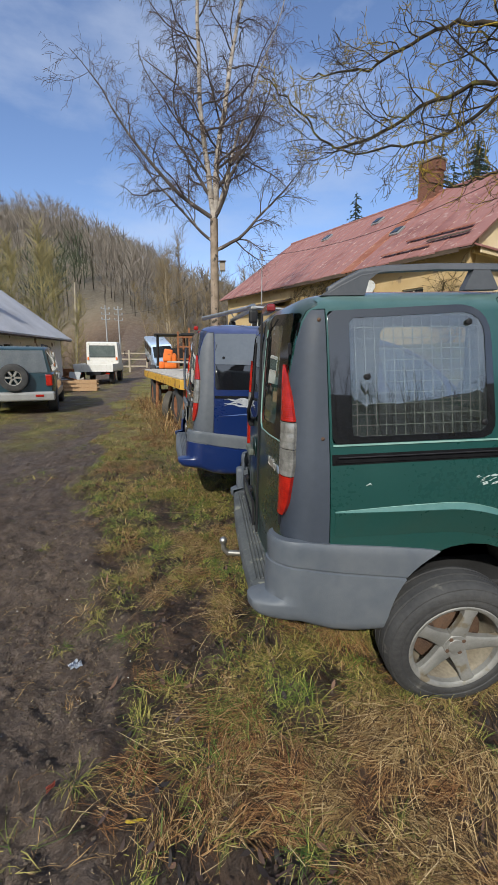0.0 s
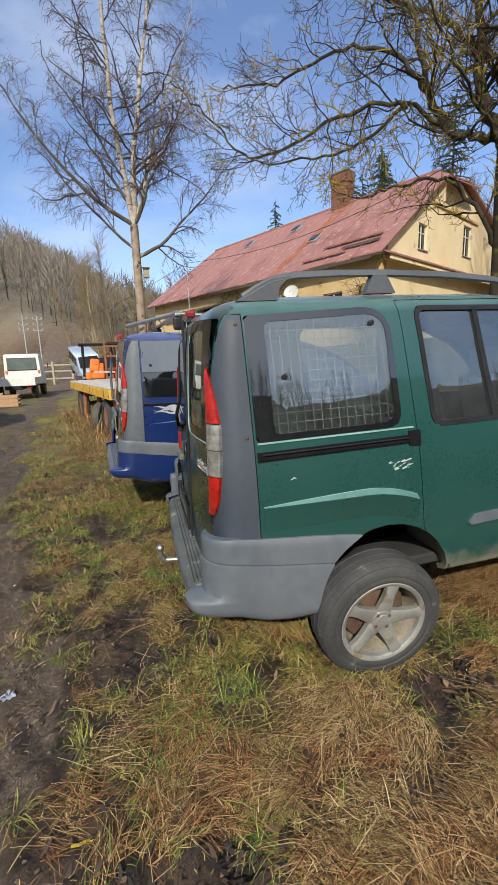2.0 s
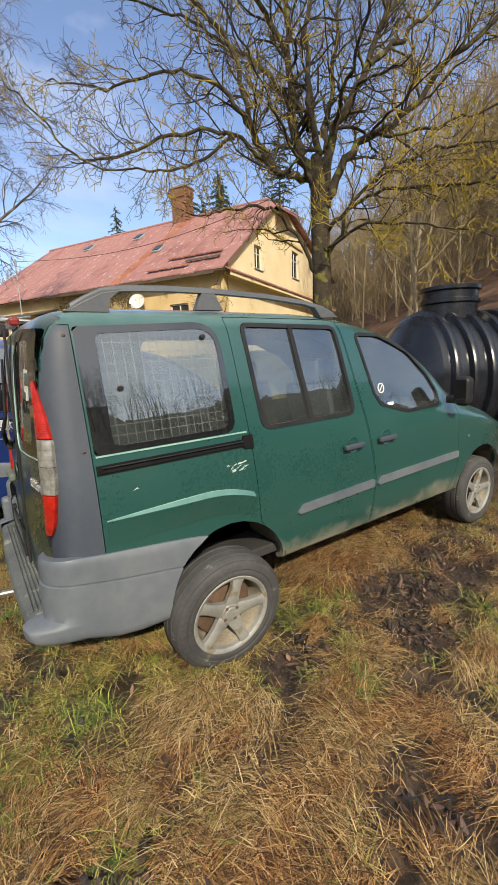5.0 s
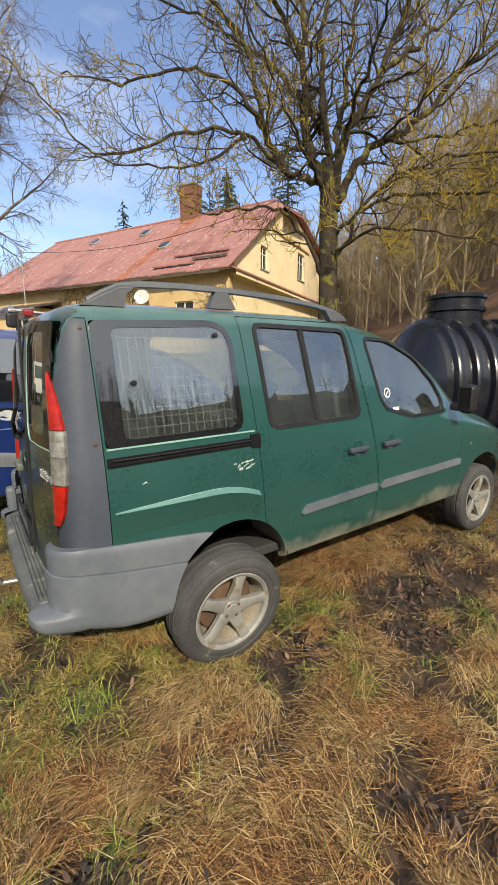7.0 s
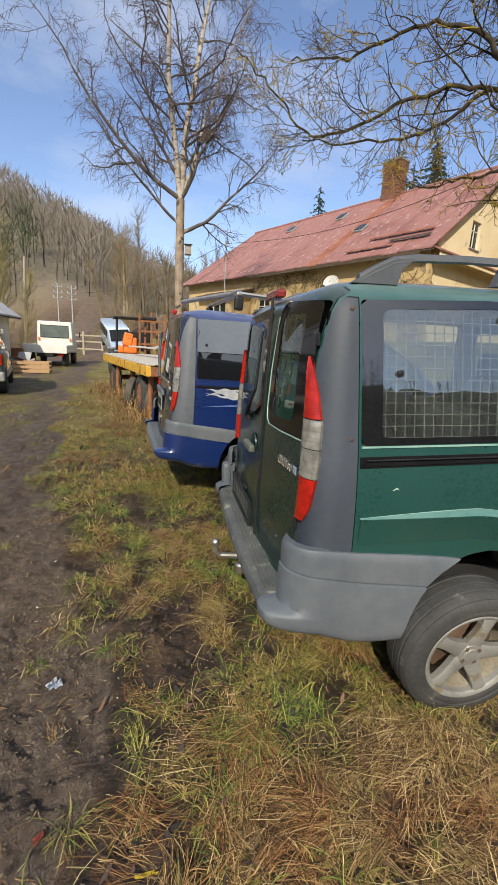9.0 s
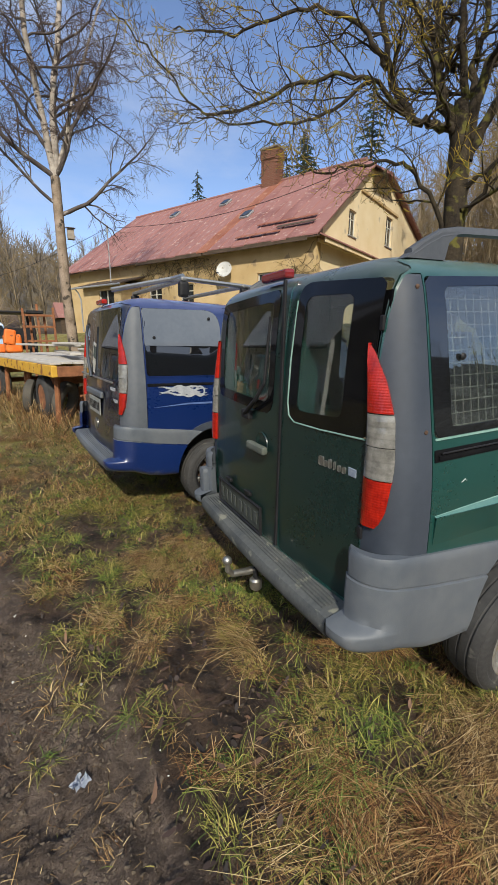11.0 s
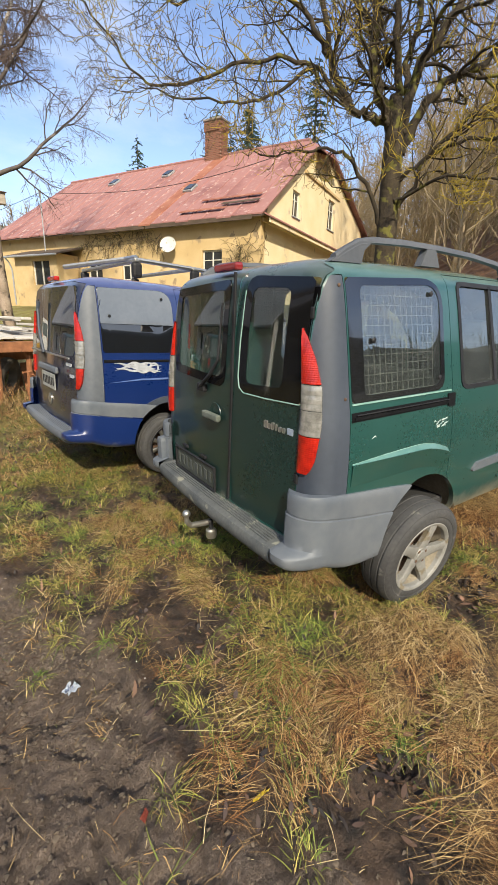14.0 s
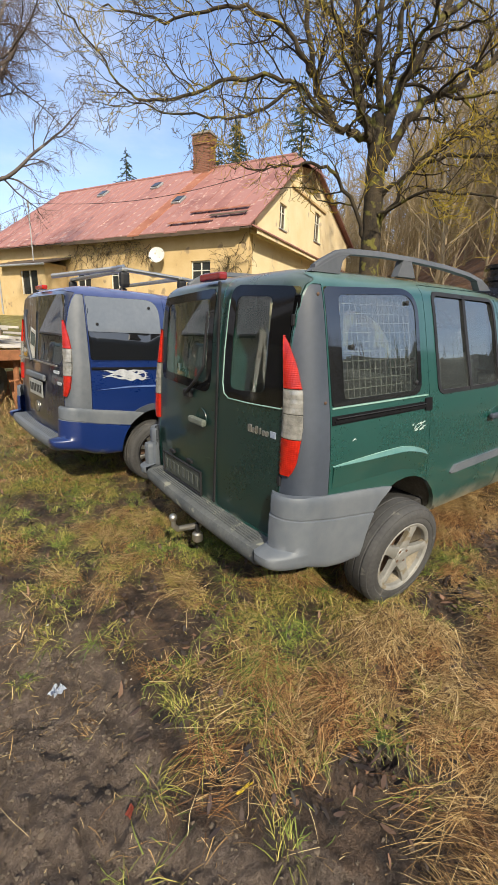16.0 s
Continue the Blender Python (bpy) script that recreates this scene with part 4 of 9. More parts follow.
        film = rounded([(0.166, 1.740), (0.850, 1.766), (0.862, 1.46), (0.168, 1.45)], [0.02, 0.14, 0.01, 0.01])
        pane = flank_patch("quarter_window", resampled(QUARTER, 64), BLACK_GLASS, root, 0.003, 0.004, "side pane, grey film above black glass")
        flank_patch("window_film", film, surf("grey_film", (0.095, 0.11, 0.135), (0.125, 0.14, 0.165), scale=3, rough=0.12, coat=0.3), pane, 0.0055, 0.002)
        for bx, bz in ((0.25, 1.515), (0.755, 1.690)):
            bm = lathe_bm([(0.013, 0), (0.013, 0.004), (0.008, 0.008)], 14)
            bmesh.ops.transform(bm, matrix=Matrix.Translation((bx, flank_y(bx, bz) - 0.005, bz)) @ Matrix.Rotation(math.pi / 2, 4, "X"), verts=bm.verts)
            part("window_bolt", bm, BLACK_PLASTIC, pane)
    for nm, poly, tint in (("sliding_window", SLIDE_WIN, GLASS), ("front_window", FRONT_WIN, GLASS)):
        o, i = scaled_ring(poly, 0.024 if nm == "sliding_window" else 0.022, 60)
        rub = flank_patch("window_seal", o, BLACK_PLASTIC, root, 0.004, 0.018, "", i)
        pane = flank_patch(nm, grown(o, -0.02), tint if green else GLASS_DARK, root, -0.008, 0.004)
        pane.visible_shadow = False
        if nm == "sliding_window":
            bar = [(1.318, 1.745), (1.345, 1.745), (1.412, 1.203), (1.382, 1.203)]
            flank_patch("window_bar", bar, BLACK_PLASTIC, pane, 0.006, 0.016)
        if nm == "front_window" and green:
            flank_patch("round_sticker", circle((2.055, 1.335), 0.034, 20), WHITE, pane, -0.0065, 0.001, "", circle((2.055, 1.335), 0.026, 20))
            flank_patch("sticker_bar", [(2.036, 1.318), (2.042, 1.314), (2.074, 1.352), (2.068, 1.356)], WHITE, pane, -0.0065, 0.001)
            flank_patch("square_sticker", [(2.10, 1.212), (2.165, 1.214), (2.167, 1.235), (2.102, 1.234)], WHITE, pane, -0.0065, 0.001)
            flank_patch("sticker_edge", [(2.087, 1.2115), (2.10, 1.212), (2.102, 1.234), (2.089, 1.2335)], surf("blue_sticker", (0.02, 0.10, 0.5), scale=5), pane, -0.0065, 0.001)
    # windscreen, laid over the sloping front of the shell
    bm, rows = bmesh.new(), []
    for i in range(9):
        x = 2.27 + (2.97 - 2.27) * i / 8
        w = 0.56 + 0.09 * i / 8
        row = []
        for k in range(9):
            y = VAN_W / 2 + w * (k / 4 - 1)
            ins = min(y, VAN_W - y)
            zn = interp(ins, [(b, a) for a, b in LEVELS[10:]])
            row.append(bm.verts.new((x, y, van_point(x, zn) + 0.006)))
        rows.append(row)
    for r, q in zip(rows, rows[1:]):
        for k in range(8):
            bm.faces.new((r[k], q[k], q[k + 1], r[k + 1]))
    bmesh.ops.solidify(bm, geom=bm.faces[:], thickness=0.006)
    part("windscreen", bm, BLACK_GLASS, root, "", 40)
    # rail of the sliding door, crease, rubbing strips, dirt
    flank_patch("door_rail", [(0.165, 1.168), (0.935, 1.170), (0.935, 1.130), (0.165, 1.126)] if green else [(0.165, 1.150), (0.935, 1.152), (0.935, 1.130), (0.165, 1.126)], RAIL, root, 0.004, 0.008, "black sliding-door rail")
    # on the green van the lip's highlight is painted as a pale strip
    flank_patch("window_lip", [(0.17, 1.2085), (0.93, 1.2085), (0.93, 1.2015), (0.17, 1.2015)], PALE_GREEN if green else paint, root, 0.005, 0.006)
    flank_patch("rail_channel", [(0.18, 1.148), (0.93, 1.150), (0.93, 1.138), (0.18, 1.134)], RAIL, root, 0.009, 0.003)
    if green:
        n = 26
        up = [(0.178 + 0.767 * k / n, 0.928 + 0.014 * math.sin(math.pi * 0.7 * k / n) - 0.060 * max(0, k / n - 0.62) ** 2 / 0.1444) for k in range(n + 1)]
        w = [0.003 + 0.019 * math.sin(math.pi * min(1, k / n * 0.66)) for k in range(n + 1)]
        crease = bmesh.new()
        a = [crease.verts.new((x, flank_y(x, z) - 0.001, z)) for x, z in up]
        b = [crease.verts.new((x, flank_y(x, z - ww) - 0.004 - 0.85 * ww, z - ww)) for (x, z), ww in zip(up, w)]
        c = [crease.verts.new((x, flank_y(x, z - ww - 0.11) + 0.002, z - ww - 0.11)) for (x, z), ww in zip(up, w)]
        for k in range(n):
            crease.faces.new((b[k], b[k + 1], c[k + 1], c[k]))
        # bevel in a paler green: the sky's sheen is painted on
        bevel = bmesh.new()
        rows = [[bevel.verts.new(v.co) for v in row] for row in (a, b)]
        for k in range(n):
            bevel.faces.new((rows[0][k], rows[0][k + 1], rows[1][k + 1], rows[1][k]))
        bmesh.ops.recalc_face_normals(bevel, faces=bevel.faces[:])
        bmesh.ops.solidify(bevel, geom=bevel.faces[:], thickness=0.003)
        part("crease_bevel", bevel, surf("sheen_green", (0.060, 0.150, 0.132), (0.11, 0.215, 0.190), scale=7, rough=0.3, coat=0.6), root, "bevel above the wheel arch, sky sheen painted pale", 30)
        bmesh.ops.recalc_face_normals(crease, faces=crease.faces[:])
        bmesh.ops.solidify(crease, geom=crease.faces[:], thickness=0.004)
        # thin pale line painted as the highlight along the crease
        part("crease_edge", tube_bm([(x, flank_y(x, z) - 0.001, z) for (x, z), ww in zip(up, w)], [0.0008 + 0.0016 * math.sin(math.pi * min(1, k / n * 0.9)) for k in range(n + 1)], 6), PALE_GREEN, root, "crease edge with its highlight painted pale", 60)
        part("body_crease", crease, GREEN, root, "raised crease line above the wheel arch", 30)
        for nm, x0, x1, za, zb in (("door_strip", 1.235, 1.915, 0.70, 0.72), ("door_strip", 1.945, 2.945, 0.722, 0.738)):
            strip = rounded([(x0, za - 0.026), (x0 + 0.05, za + 0.026), (x1, zb + 0.026), (x1, zb - 0.026)], 0.012)
            flank_patch(nm, strip, GREY_BUMPER, root, 0.016, 0.02, "grey rubbing strip", smooth=60)
        flank_patch("rail_stop", rounded([(0.900, 1.188), (0.962, 1.190), (0.962, 1.118), (0.900, 1.122)], 0.008), RAIL, root, 0.010, 0.012, "black end stop of the sliding-door rail")
        part("rail_bead", tube_bm([(x, flank_y(x, 1.1585) - 0.011, 1.1565 + 0.002 * x) for x in (0.19, 0.4, 0.6, 0.8, 0.9)], 0.0035, 6), BLACK_PLASTIC, root)
        for bx, bz in ((0.128, 1.708), (0.128, 1.235)):
            bm = lathe_bm([(0.008, 0), (0.008, 0.003), (0.004, 0.005)], 10)
            bmesh.ops.transform(bm, matrix=Matrix.Translation((bx, flank_y(bx, bz) - 0.0005, bz)) @ Matrix.Rotation(math.pi / 2, 4, "X"), verts=bm.verts)
            part("pillar_screw", bm, RUST, root)
        rng = random.Random(3)
        for k in range(26):
            cx, cz = rng.uniform(0.785, 0.905), rng.uniform(1.010, 1.052)
            w, h = rng.uniform(0.006, 0.022), rng.uniform(0.0015, 0.006)
            flank_patch("paint_scratch", [(cx, cz), (cx + w, cz + 0.004), (cx + w + 0.004, cz + h + 0.004), (cx + 0.004, cz + h)], surf("bare_scratch", (0.5, 0.56, 0.54)) if k == 0 else bpy.data.materials["bare_scratch"], root, 0.002, 0.002)
        flank_patch("paint_chip", [(0.305, 1.033), (0.325, 1.040), (0.335, 1.034), (0.325, 1.045)], bpy.data.materials["bare_scratch"], root, 0.002, 0.002)
    else:
        flank_patch("flank_line", [(0.20, 0.952), (0.50, 0.982), (0.90, 0.985), (0.90, 0.968), (0.50, 0.968)], surf("faded_blue_line", (0.07, 0.12, 0.30), (0.13, 0.19, 0.38), scale=8, rough=0.35, coat=0.5), root, 0.004, 0.004)
        band = [(ARCH_R[0] + r * math.cos(q), ARCH_R[1] + r * math.sin(q)) for r, span in ((0.435, range(25)), (0.374, range(24, -1, -1))) for q in (math.radians(12 + 5.6 * k) for k in span)]
        flank_patch("arch_trim", band, GREY_PLASTIC, root, 0.010, 0.014, "dark grey wheel-arch trim")
        rng = random.Random(5)
        for k in range(15):
            z0 = 1.048 + 0.068 * (k / 14)
            x0, x1 = 0.25 + rng.uniform(0, 0.22), 0.62 + rng.uniform(-0.08, 0.10)
            top = [(x0 + (x1 - x0) * i / 9, z0 + 0.012 * math.sin(i * 1.1 + k * 2) + 0.009 * math.sin(math.pi * i / 9)) for i in range(10)]
            bot = [(x, z - 0.016 * math.sin(math.pi * i / 9) - 0.001) for i, (x, z) in enumerate(top)]
            flank_patch("flame_tongue", top + bot[::-1], SILVER_DECAL, root, 0.003 + 0.0003 * k, 0.002)
        flank_patch("decal_ring", circle((0.63, 1.078), 0.048, 18), SILVER_DECAL, root, 0.003, 0.002, "", circle((0.63, 1.078), 0.033, 18))
    # handles
    for hx, hz in ((1.715, 1.010), (2.042, 1.012)) if green else ():
        bm = lathe_bm([(0.052, 0), (0.050, 0.006), (0.040, 0.002), (0.02, -0.004), (0.004, -0.005)], 22)
        bmesh.ops.transform(bm, matrix=Matrix.Translation((hx, flank_y(hx, hz), hz)) @ Matrix.Rotation(math.pi / 2, 4, "X"), verts=bm.verts)
        cup = part("door_handle", bm, paint, root, "", 40)
        part("grip", box_bm(0.17, 0.030, 0.034, (hx - 0.012, flank_y(hx, hz) - 0.028, hz - 0.004), 0.013, 3), GREY_PLASTIC, cup, "dark grey grip")
    part("lock", lathe_bm([(0.012, 0), (0.012, 0.006), (0.004, 0.007)], 12), CHROME, root).matrix_basis = Matrix.Translation((3.10, flank_y(3.1, 0.86) - 0.001, 0.86)) @ Matrix.Rotation(math.pi / 2, 4, "X")
    # mirror
    mir = part("wing_mirror", box_bm(0.10, 0.12, 0.22, (2.80, -0.105, 1.255), 0.054, 5), BLACK_PLASTIC, root, "black plastic door mirror")
    part("mirror_arm", box_bm(0.07, 0.10, 0.06, (2.80, -0.03, 1.19), 0.02, 2), BLACK_PLASTIC, mir)
    part("mirror_glass", box_bm(0.004, 0.09, 0.17, (2.7485, -0.105, 1.257), 0.001, 1), BLACK_GLASS, mir)
    # lamps and bumper
    for lf in (False, True):
        tail_light(root, lf)
        bumper_corner(root, lf, GREY_BUMPER, None if green else BLUE)
    bumper_step(root, surf("worn_step_plastic", (0.042, 0.049, 0.055), (0.105, 0.110, 0.108), scale=5, rough=0.75, bump=0.12, bump_scale=90, speck=((0.21, 0.21, 0.17), 0.60, 9)) if green else GREY_BUMPER)
    part("brake_light", box_bm(0.05, 0.24, 0.042, (0.030, 0.86, 1.825), 0.016, 3), RED_LENS if not green else DARK_RED, root, "red high brake lamp")
    # wheels
    wheel(root, (0.705, -0.012, 0.316) if green else (0.785, 0.075, 0.316), (95, 0, -2) if green else (90, 0, 0), "five" if green else "ten", "loose alloy wheel leaning out of its arch" if green else "black and silver alloy wheel")
    wheel(root, (3.36, 0.105, 0.325), (90, 0, 0), "five" if green else "ten", "dirty alloy wheel")
    for x in (0.785, 3.36):
        wheel(root, (x, VAN_W - 0.09, 0.31), (-90, 0, 0), "five" if green else "ten", "dirty alloy wheel")
    for c in (ARCH_R, ARCH_F):
        arch = [(c[0] + 0.385 * math.cos(a), c[1] + 0.385 * math.sin(a)) for a in (math.pi * (k / 20 * 0.90 + 0.05) for k in range(21))]
        bm = bmesh.new()
        rows = [[bm.verts.new((x, y, z)) for x, z in arch] for y in (0.02, 0.36)]
        for k in range(20):
            bm.faces.new((rows[0][k], rows[0][k + 1], rows[1][k + 1], rows[1][k]))
        bm.faces.new(rows[1])
        bmesh.ops.solidify(bm, geom=bm.faces[:], thickness=0.006)
        part("wheel_housing", bm, surf("muddy_housing", (0.16, 0.13, 0.095), (0.34, 0.29, 0.22), scale=5, rough=0.9, bump=0.2) if "muddy_housing" not in bpy.data.materials else bpy.data.materials["muddy_housing"], root)
    part("underbody", box_bm(3.5, 0.95, 0.12, (1.9, VAN_W / 2, 0.36), 0.03, 1), INTERIOR, root)
    part("front_bumper", box_bm(0.34, 1.5, 0.36, (3.98, VAN_W / 2, 0.52), 0.12, 4), GREY_BUMPER, root)
    # rear face
    if green:
        rear_face_green(root, near_win, far_win)
        roof_rails(root)
    else:
        rear_face_blue(root, gate_win)
    return root


def rear_face_green(root, near_win, far_win):
    for poly, clear, side in ((near_win, [(0.285, 1.700), (0.560, 1.712), (0.570, 1.245), (0.285, 1.255)], 0), (far_win, [(0.815, 1.712), (1.42, 1.690), (1.43, 1.255), (0.815, 1.245)], 1)):
        hole = resampled(rounded(clear, 0.04), 56)
        pane = rear_patch("rear_window", grown(hole, 0.004), GLASS_REAR, root, 0.0005, 0.003, "rear door pane with a broad black border")
        pane.visible_shadow = False
        rear_patch("window_border", resampled(poly, 56), BLACK_REAR, pane, 0.003, 0.0025, "", hole)
    rear_patch("door_shut", [(0.138, 1.15), (0.178, 1.15), (0.178, 1.70), (0.143, 1.70)], BLACK_REAR, root, -0.016, 0.008, "black door shut behind the pillar")
    part("window_lip", tube_bm([(rear_x(z, y) - 0.004, y, z) for y, z in ((0.622, 1.70), (0.632, 1.45), (0.634, 1.27), (0.618, 1.215), (0.575, 1.192), (0.40, 1.192), (0.16, 1.200))], 0.0035, 6), PALE_GREEN, root)
    # door handle in a round dish, wiper, number plate with unreadable bars, model letters
    bm = lathe_bm([(0.062, 0), (0.060, 0.006), (0.048, 0.002), (0.02, -0.005), (0.004, -0.006)], 24)
    bmesh.ops.transform(bm, matrix=Matrix.Translation((rear_x(1.02) - 0.001, 0.855, 1.030)) @ Matrix.Rotation(-math.pi / 2, 4, "Y"), verts=bm.verts)
    cup = part("door_handle", bm, GREEN_SHADED, root, "", 40)
    part("grip", box_bm(0.034, 0.185, 0.042, (rear_x(1.02) - 0.032, 0.860, 1.015), 0.015, 3), surf("weathered_green_plastic", (0.07, 0.085, 0.07), (0.12, 0.13, 0.11), scale=12), cup, "weathered grip")
    wip = part("wiper", tube_bm([(rear_x(1.18) - 0.025, 1.02, 1.165), (rear_x(1.2) - 0.045, 0.86, 1.255), (rear_x(1.4) - 0.04, 0.80, 1.34), (rear_x(1.6) - 0.030, 0.785, 1.64)], [0.013, 0.011, 0.009, 0.006], 8), BLACK_PLASTIC, root, "black wiper arm")
    part("wiper_foot", box_bm(0.035, 0.09, 0.05, (rear_x(1.17) - 0.012, 1.02, 1.16), 0.012, 2), BLACK_PLASTIC, wip)
    plate = part("number_plate", box_bm(0.008, 0.55, 0.135, (rear_x(0.6) - 0.004, 1.125, 0.610), 0.003, 1), surf("dirty_plate", (0.035, 0.042, 0.038), (0.075, 0.082, 0.072), scale=14, rough=0.5), root, "dark dirty number plate")
    part("plate_frame", tube_bm([(rear_x(0.6) - 0.012, y, z) for y, z in ((0.845, 0.535), (1.405, 0.535), (1.405, 0.685), (0.845, 0.685))], 0.009, 6, closed=True), BLACK_PLASTIC, plate)
    for k in range(8):
        part("plate_bar", box_bm(0.004, 0.032, 0.07, (rear_x(0.6) - 0.0135, 0.905 + 0.062 * k + (0.02 if k > 3 else 0), 0.610), 0.001, 1), surf("plate_bar_grey", (0.062, 0.07, 0.064)) if k == 0 else bpy.data.materials["plate_bar_grey"], plate)
    for y in (1.00, 1.26):
        part("plate_lamp", box_bm(0.02, 0.07, 0.022, (rear_x(0.76) - 0.008, y, 0.720), 0.006, 2), BLACK_PLASTIC, root)
    for k, (w, h) in enumerate(((0.034, 0.038), (0.024, 0.026), (0.022, 0.038), (0.012, 0.034), (0.020, 0.026), (0.022, 0.026))):
        yy = 0.378 - 0.026 * k
        bar = part("badge_letter", box_bm(0.005, w * 0.85, h, (rear_x(1.1, yy) - 0.004, yy, 1.050 + h / 2), 0.006, 2), CHROME, root, "worn silver model letters drawn as plain bars") if k == 0 else part("badge_letter", box_bm(0.005, w * 0.85, h, (rear_x(1.1, yy) - 0.004, yy, 1.050 + h / 2), 0.006, 2), CHROME, root)
    part("badge_square", box_bm(0.004, 0.045, 0.034, (rear_x(1.1, 0.205) - 0.004, 0.205, 1.066), 0.002, 1), surf("badge_blue_grey", (0.18, 0.22, 0.30), (0.3, 0.34, 0.4), scale=60), root)
    # hinges on the pillar, hitch
    for z in (0.855, 1.595):
        part("hinge_cover", box_bm(0.012, 0.022, 0.05, (rear_x(z, 0.142) - 0.004, 0.142, z), 0.004, 1), BLACK_PLASTIC, root)
    part("door_seam_strip", box_bm(0.012, 0.018, 1.24, (rear_x(1.1) + 0.002, 0.689, 1.17), 0.004, 2, rot=Matrix.Rotation(0.045, 3, "Y")), BLACK_PLASTIC, root)
    hitch = part("tow_hitch", tube_bm([(0.05, 0.855, 0.34), (-0.16, 0.855, 0.335), (-0.25, 0.855, 0.345), (-0.275, 0.855, 0.375), (-0.277, 0.855, 0.41)], [0.02, 0.02, 0.019, 0.017, 0.014], 12), CHROME, root, "rusted steel tow bar with a ball")
    bm = bmesh.new()
    bmesh.ops.create_uvsphere(bm, u_segments=18, v_segments=12, radius=0.0255)
    bmesh.ops.translate(bm, vec=(-0.277, 0.855, 0.43), verts=bm.verts)
    part("tow_ball", bm, CHROME, hitch, "", 60)
    bm = lathe_bm([(0.030, 0), (0.034, 0.01), (0.034, 0.05), (0.024, 0.06)], 16)
    bmesh.ops.transform(bm, matrix=Matrix.Translation((-0.13, 0.82, 0.245)), verts=bm.verts)
    part("hitch_socket", bm, CHROME, hitch, "", 40)
    part("socket_arm", box_bm(0.02, 0.03, 0.09, (-0.13, 0.82, 0.32), 0.004, 1), BLACK_PLASTIC, hitch)
    # dented end cap of the bumper on the far side
    part("bumper_cap", box_bm(0.10, 0.09, 0.20, (-0.09, 1.62, 0.60), 0.03, 2), GREY_BUMPER, root)


def roof_rails(root):
    for yy in (0.225, VAN_W - 0.225):
        path = [(0.19, 1.832), (0.25, 1.865), (0.33, 1.902), (0.43, 1.918), (0.65, 1.926), (0.95, 1.924), (1.25, 1.912), (1.52, 1.888), (1.68, 1.858), (1.78, 1.818)]
        bm = bmesh.new()
        prof = [(-0.022, -0.013), (-0.016, 0.011), (0.0, 0.016), (0.016, 0.011), (0.022, -0.013)]
        rows = []
        for x, z in path:
            rows.append([bm.verts.new((x, yy + a, z + b)) for a, b in prof])
        for r, s in zip(rows, rows[1:]):
            for k in range(5):
                bm.faces.new((r[k], s[k], s[(k + 1) % 5], r[(k + 1) % 5]))
        bm.faces.new(rows[0])
        bm.faces.new(rows[-1][::-1])
        bmesh.ops.recalc_face_normals(bm, faces=bm.faces[:])
        rail = part("roof_rail", bm, surf("rail_grey", (0.060, 0.066, 0.078), (0.09, 0.095, 0.105), scale=5, rough=0.5, bump=0.05, bump_scale=120) if "rail_grey" not in bpy.data.materials else bpy.data.materials["rail_grey"], root, "dark grey plastic roof rail", 50)
        for pts in ([(0.16, 1.812), (0.25, 1.868), (0.33, 1.905), (0.42, 1.912), (0.365, 1.870), (0.35, 1.812)], [(0.79, 1.83), (0.83, 1.915), (0.90, 1.915), (0.95, 1.83)], [(1.66, 1.80), (1.60, 1.868), (1.68, 1.858), (1.81, 1.805)]):
            me = prism(pts, yy - 0.021, yy + 0.021, "y")
            link_data("rail_foot", me, bpy.data.materials["rail_grey"], rail)


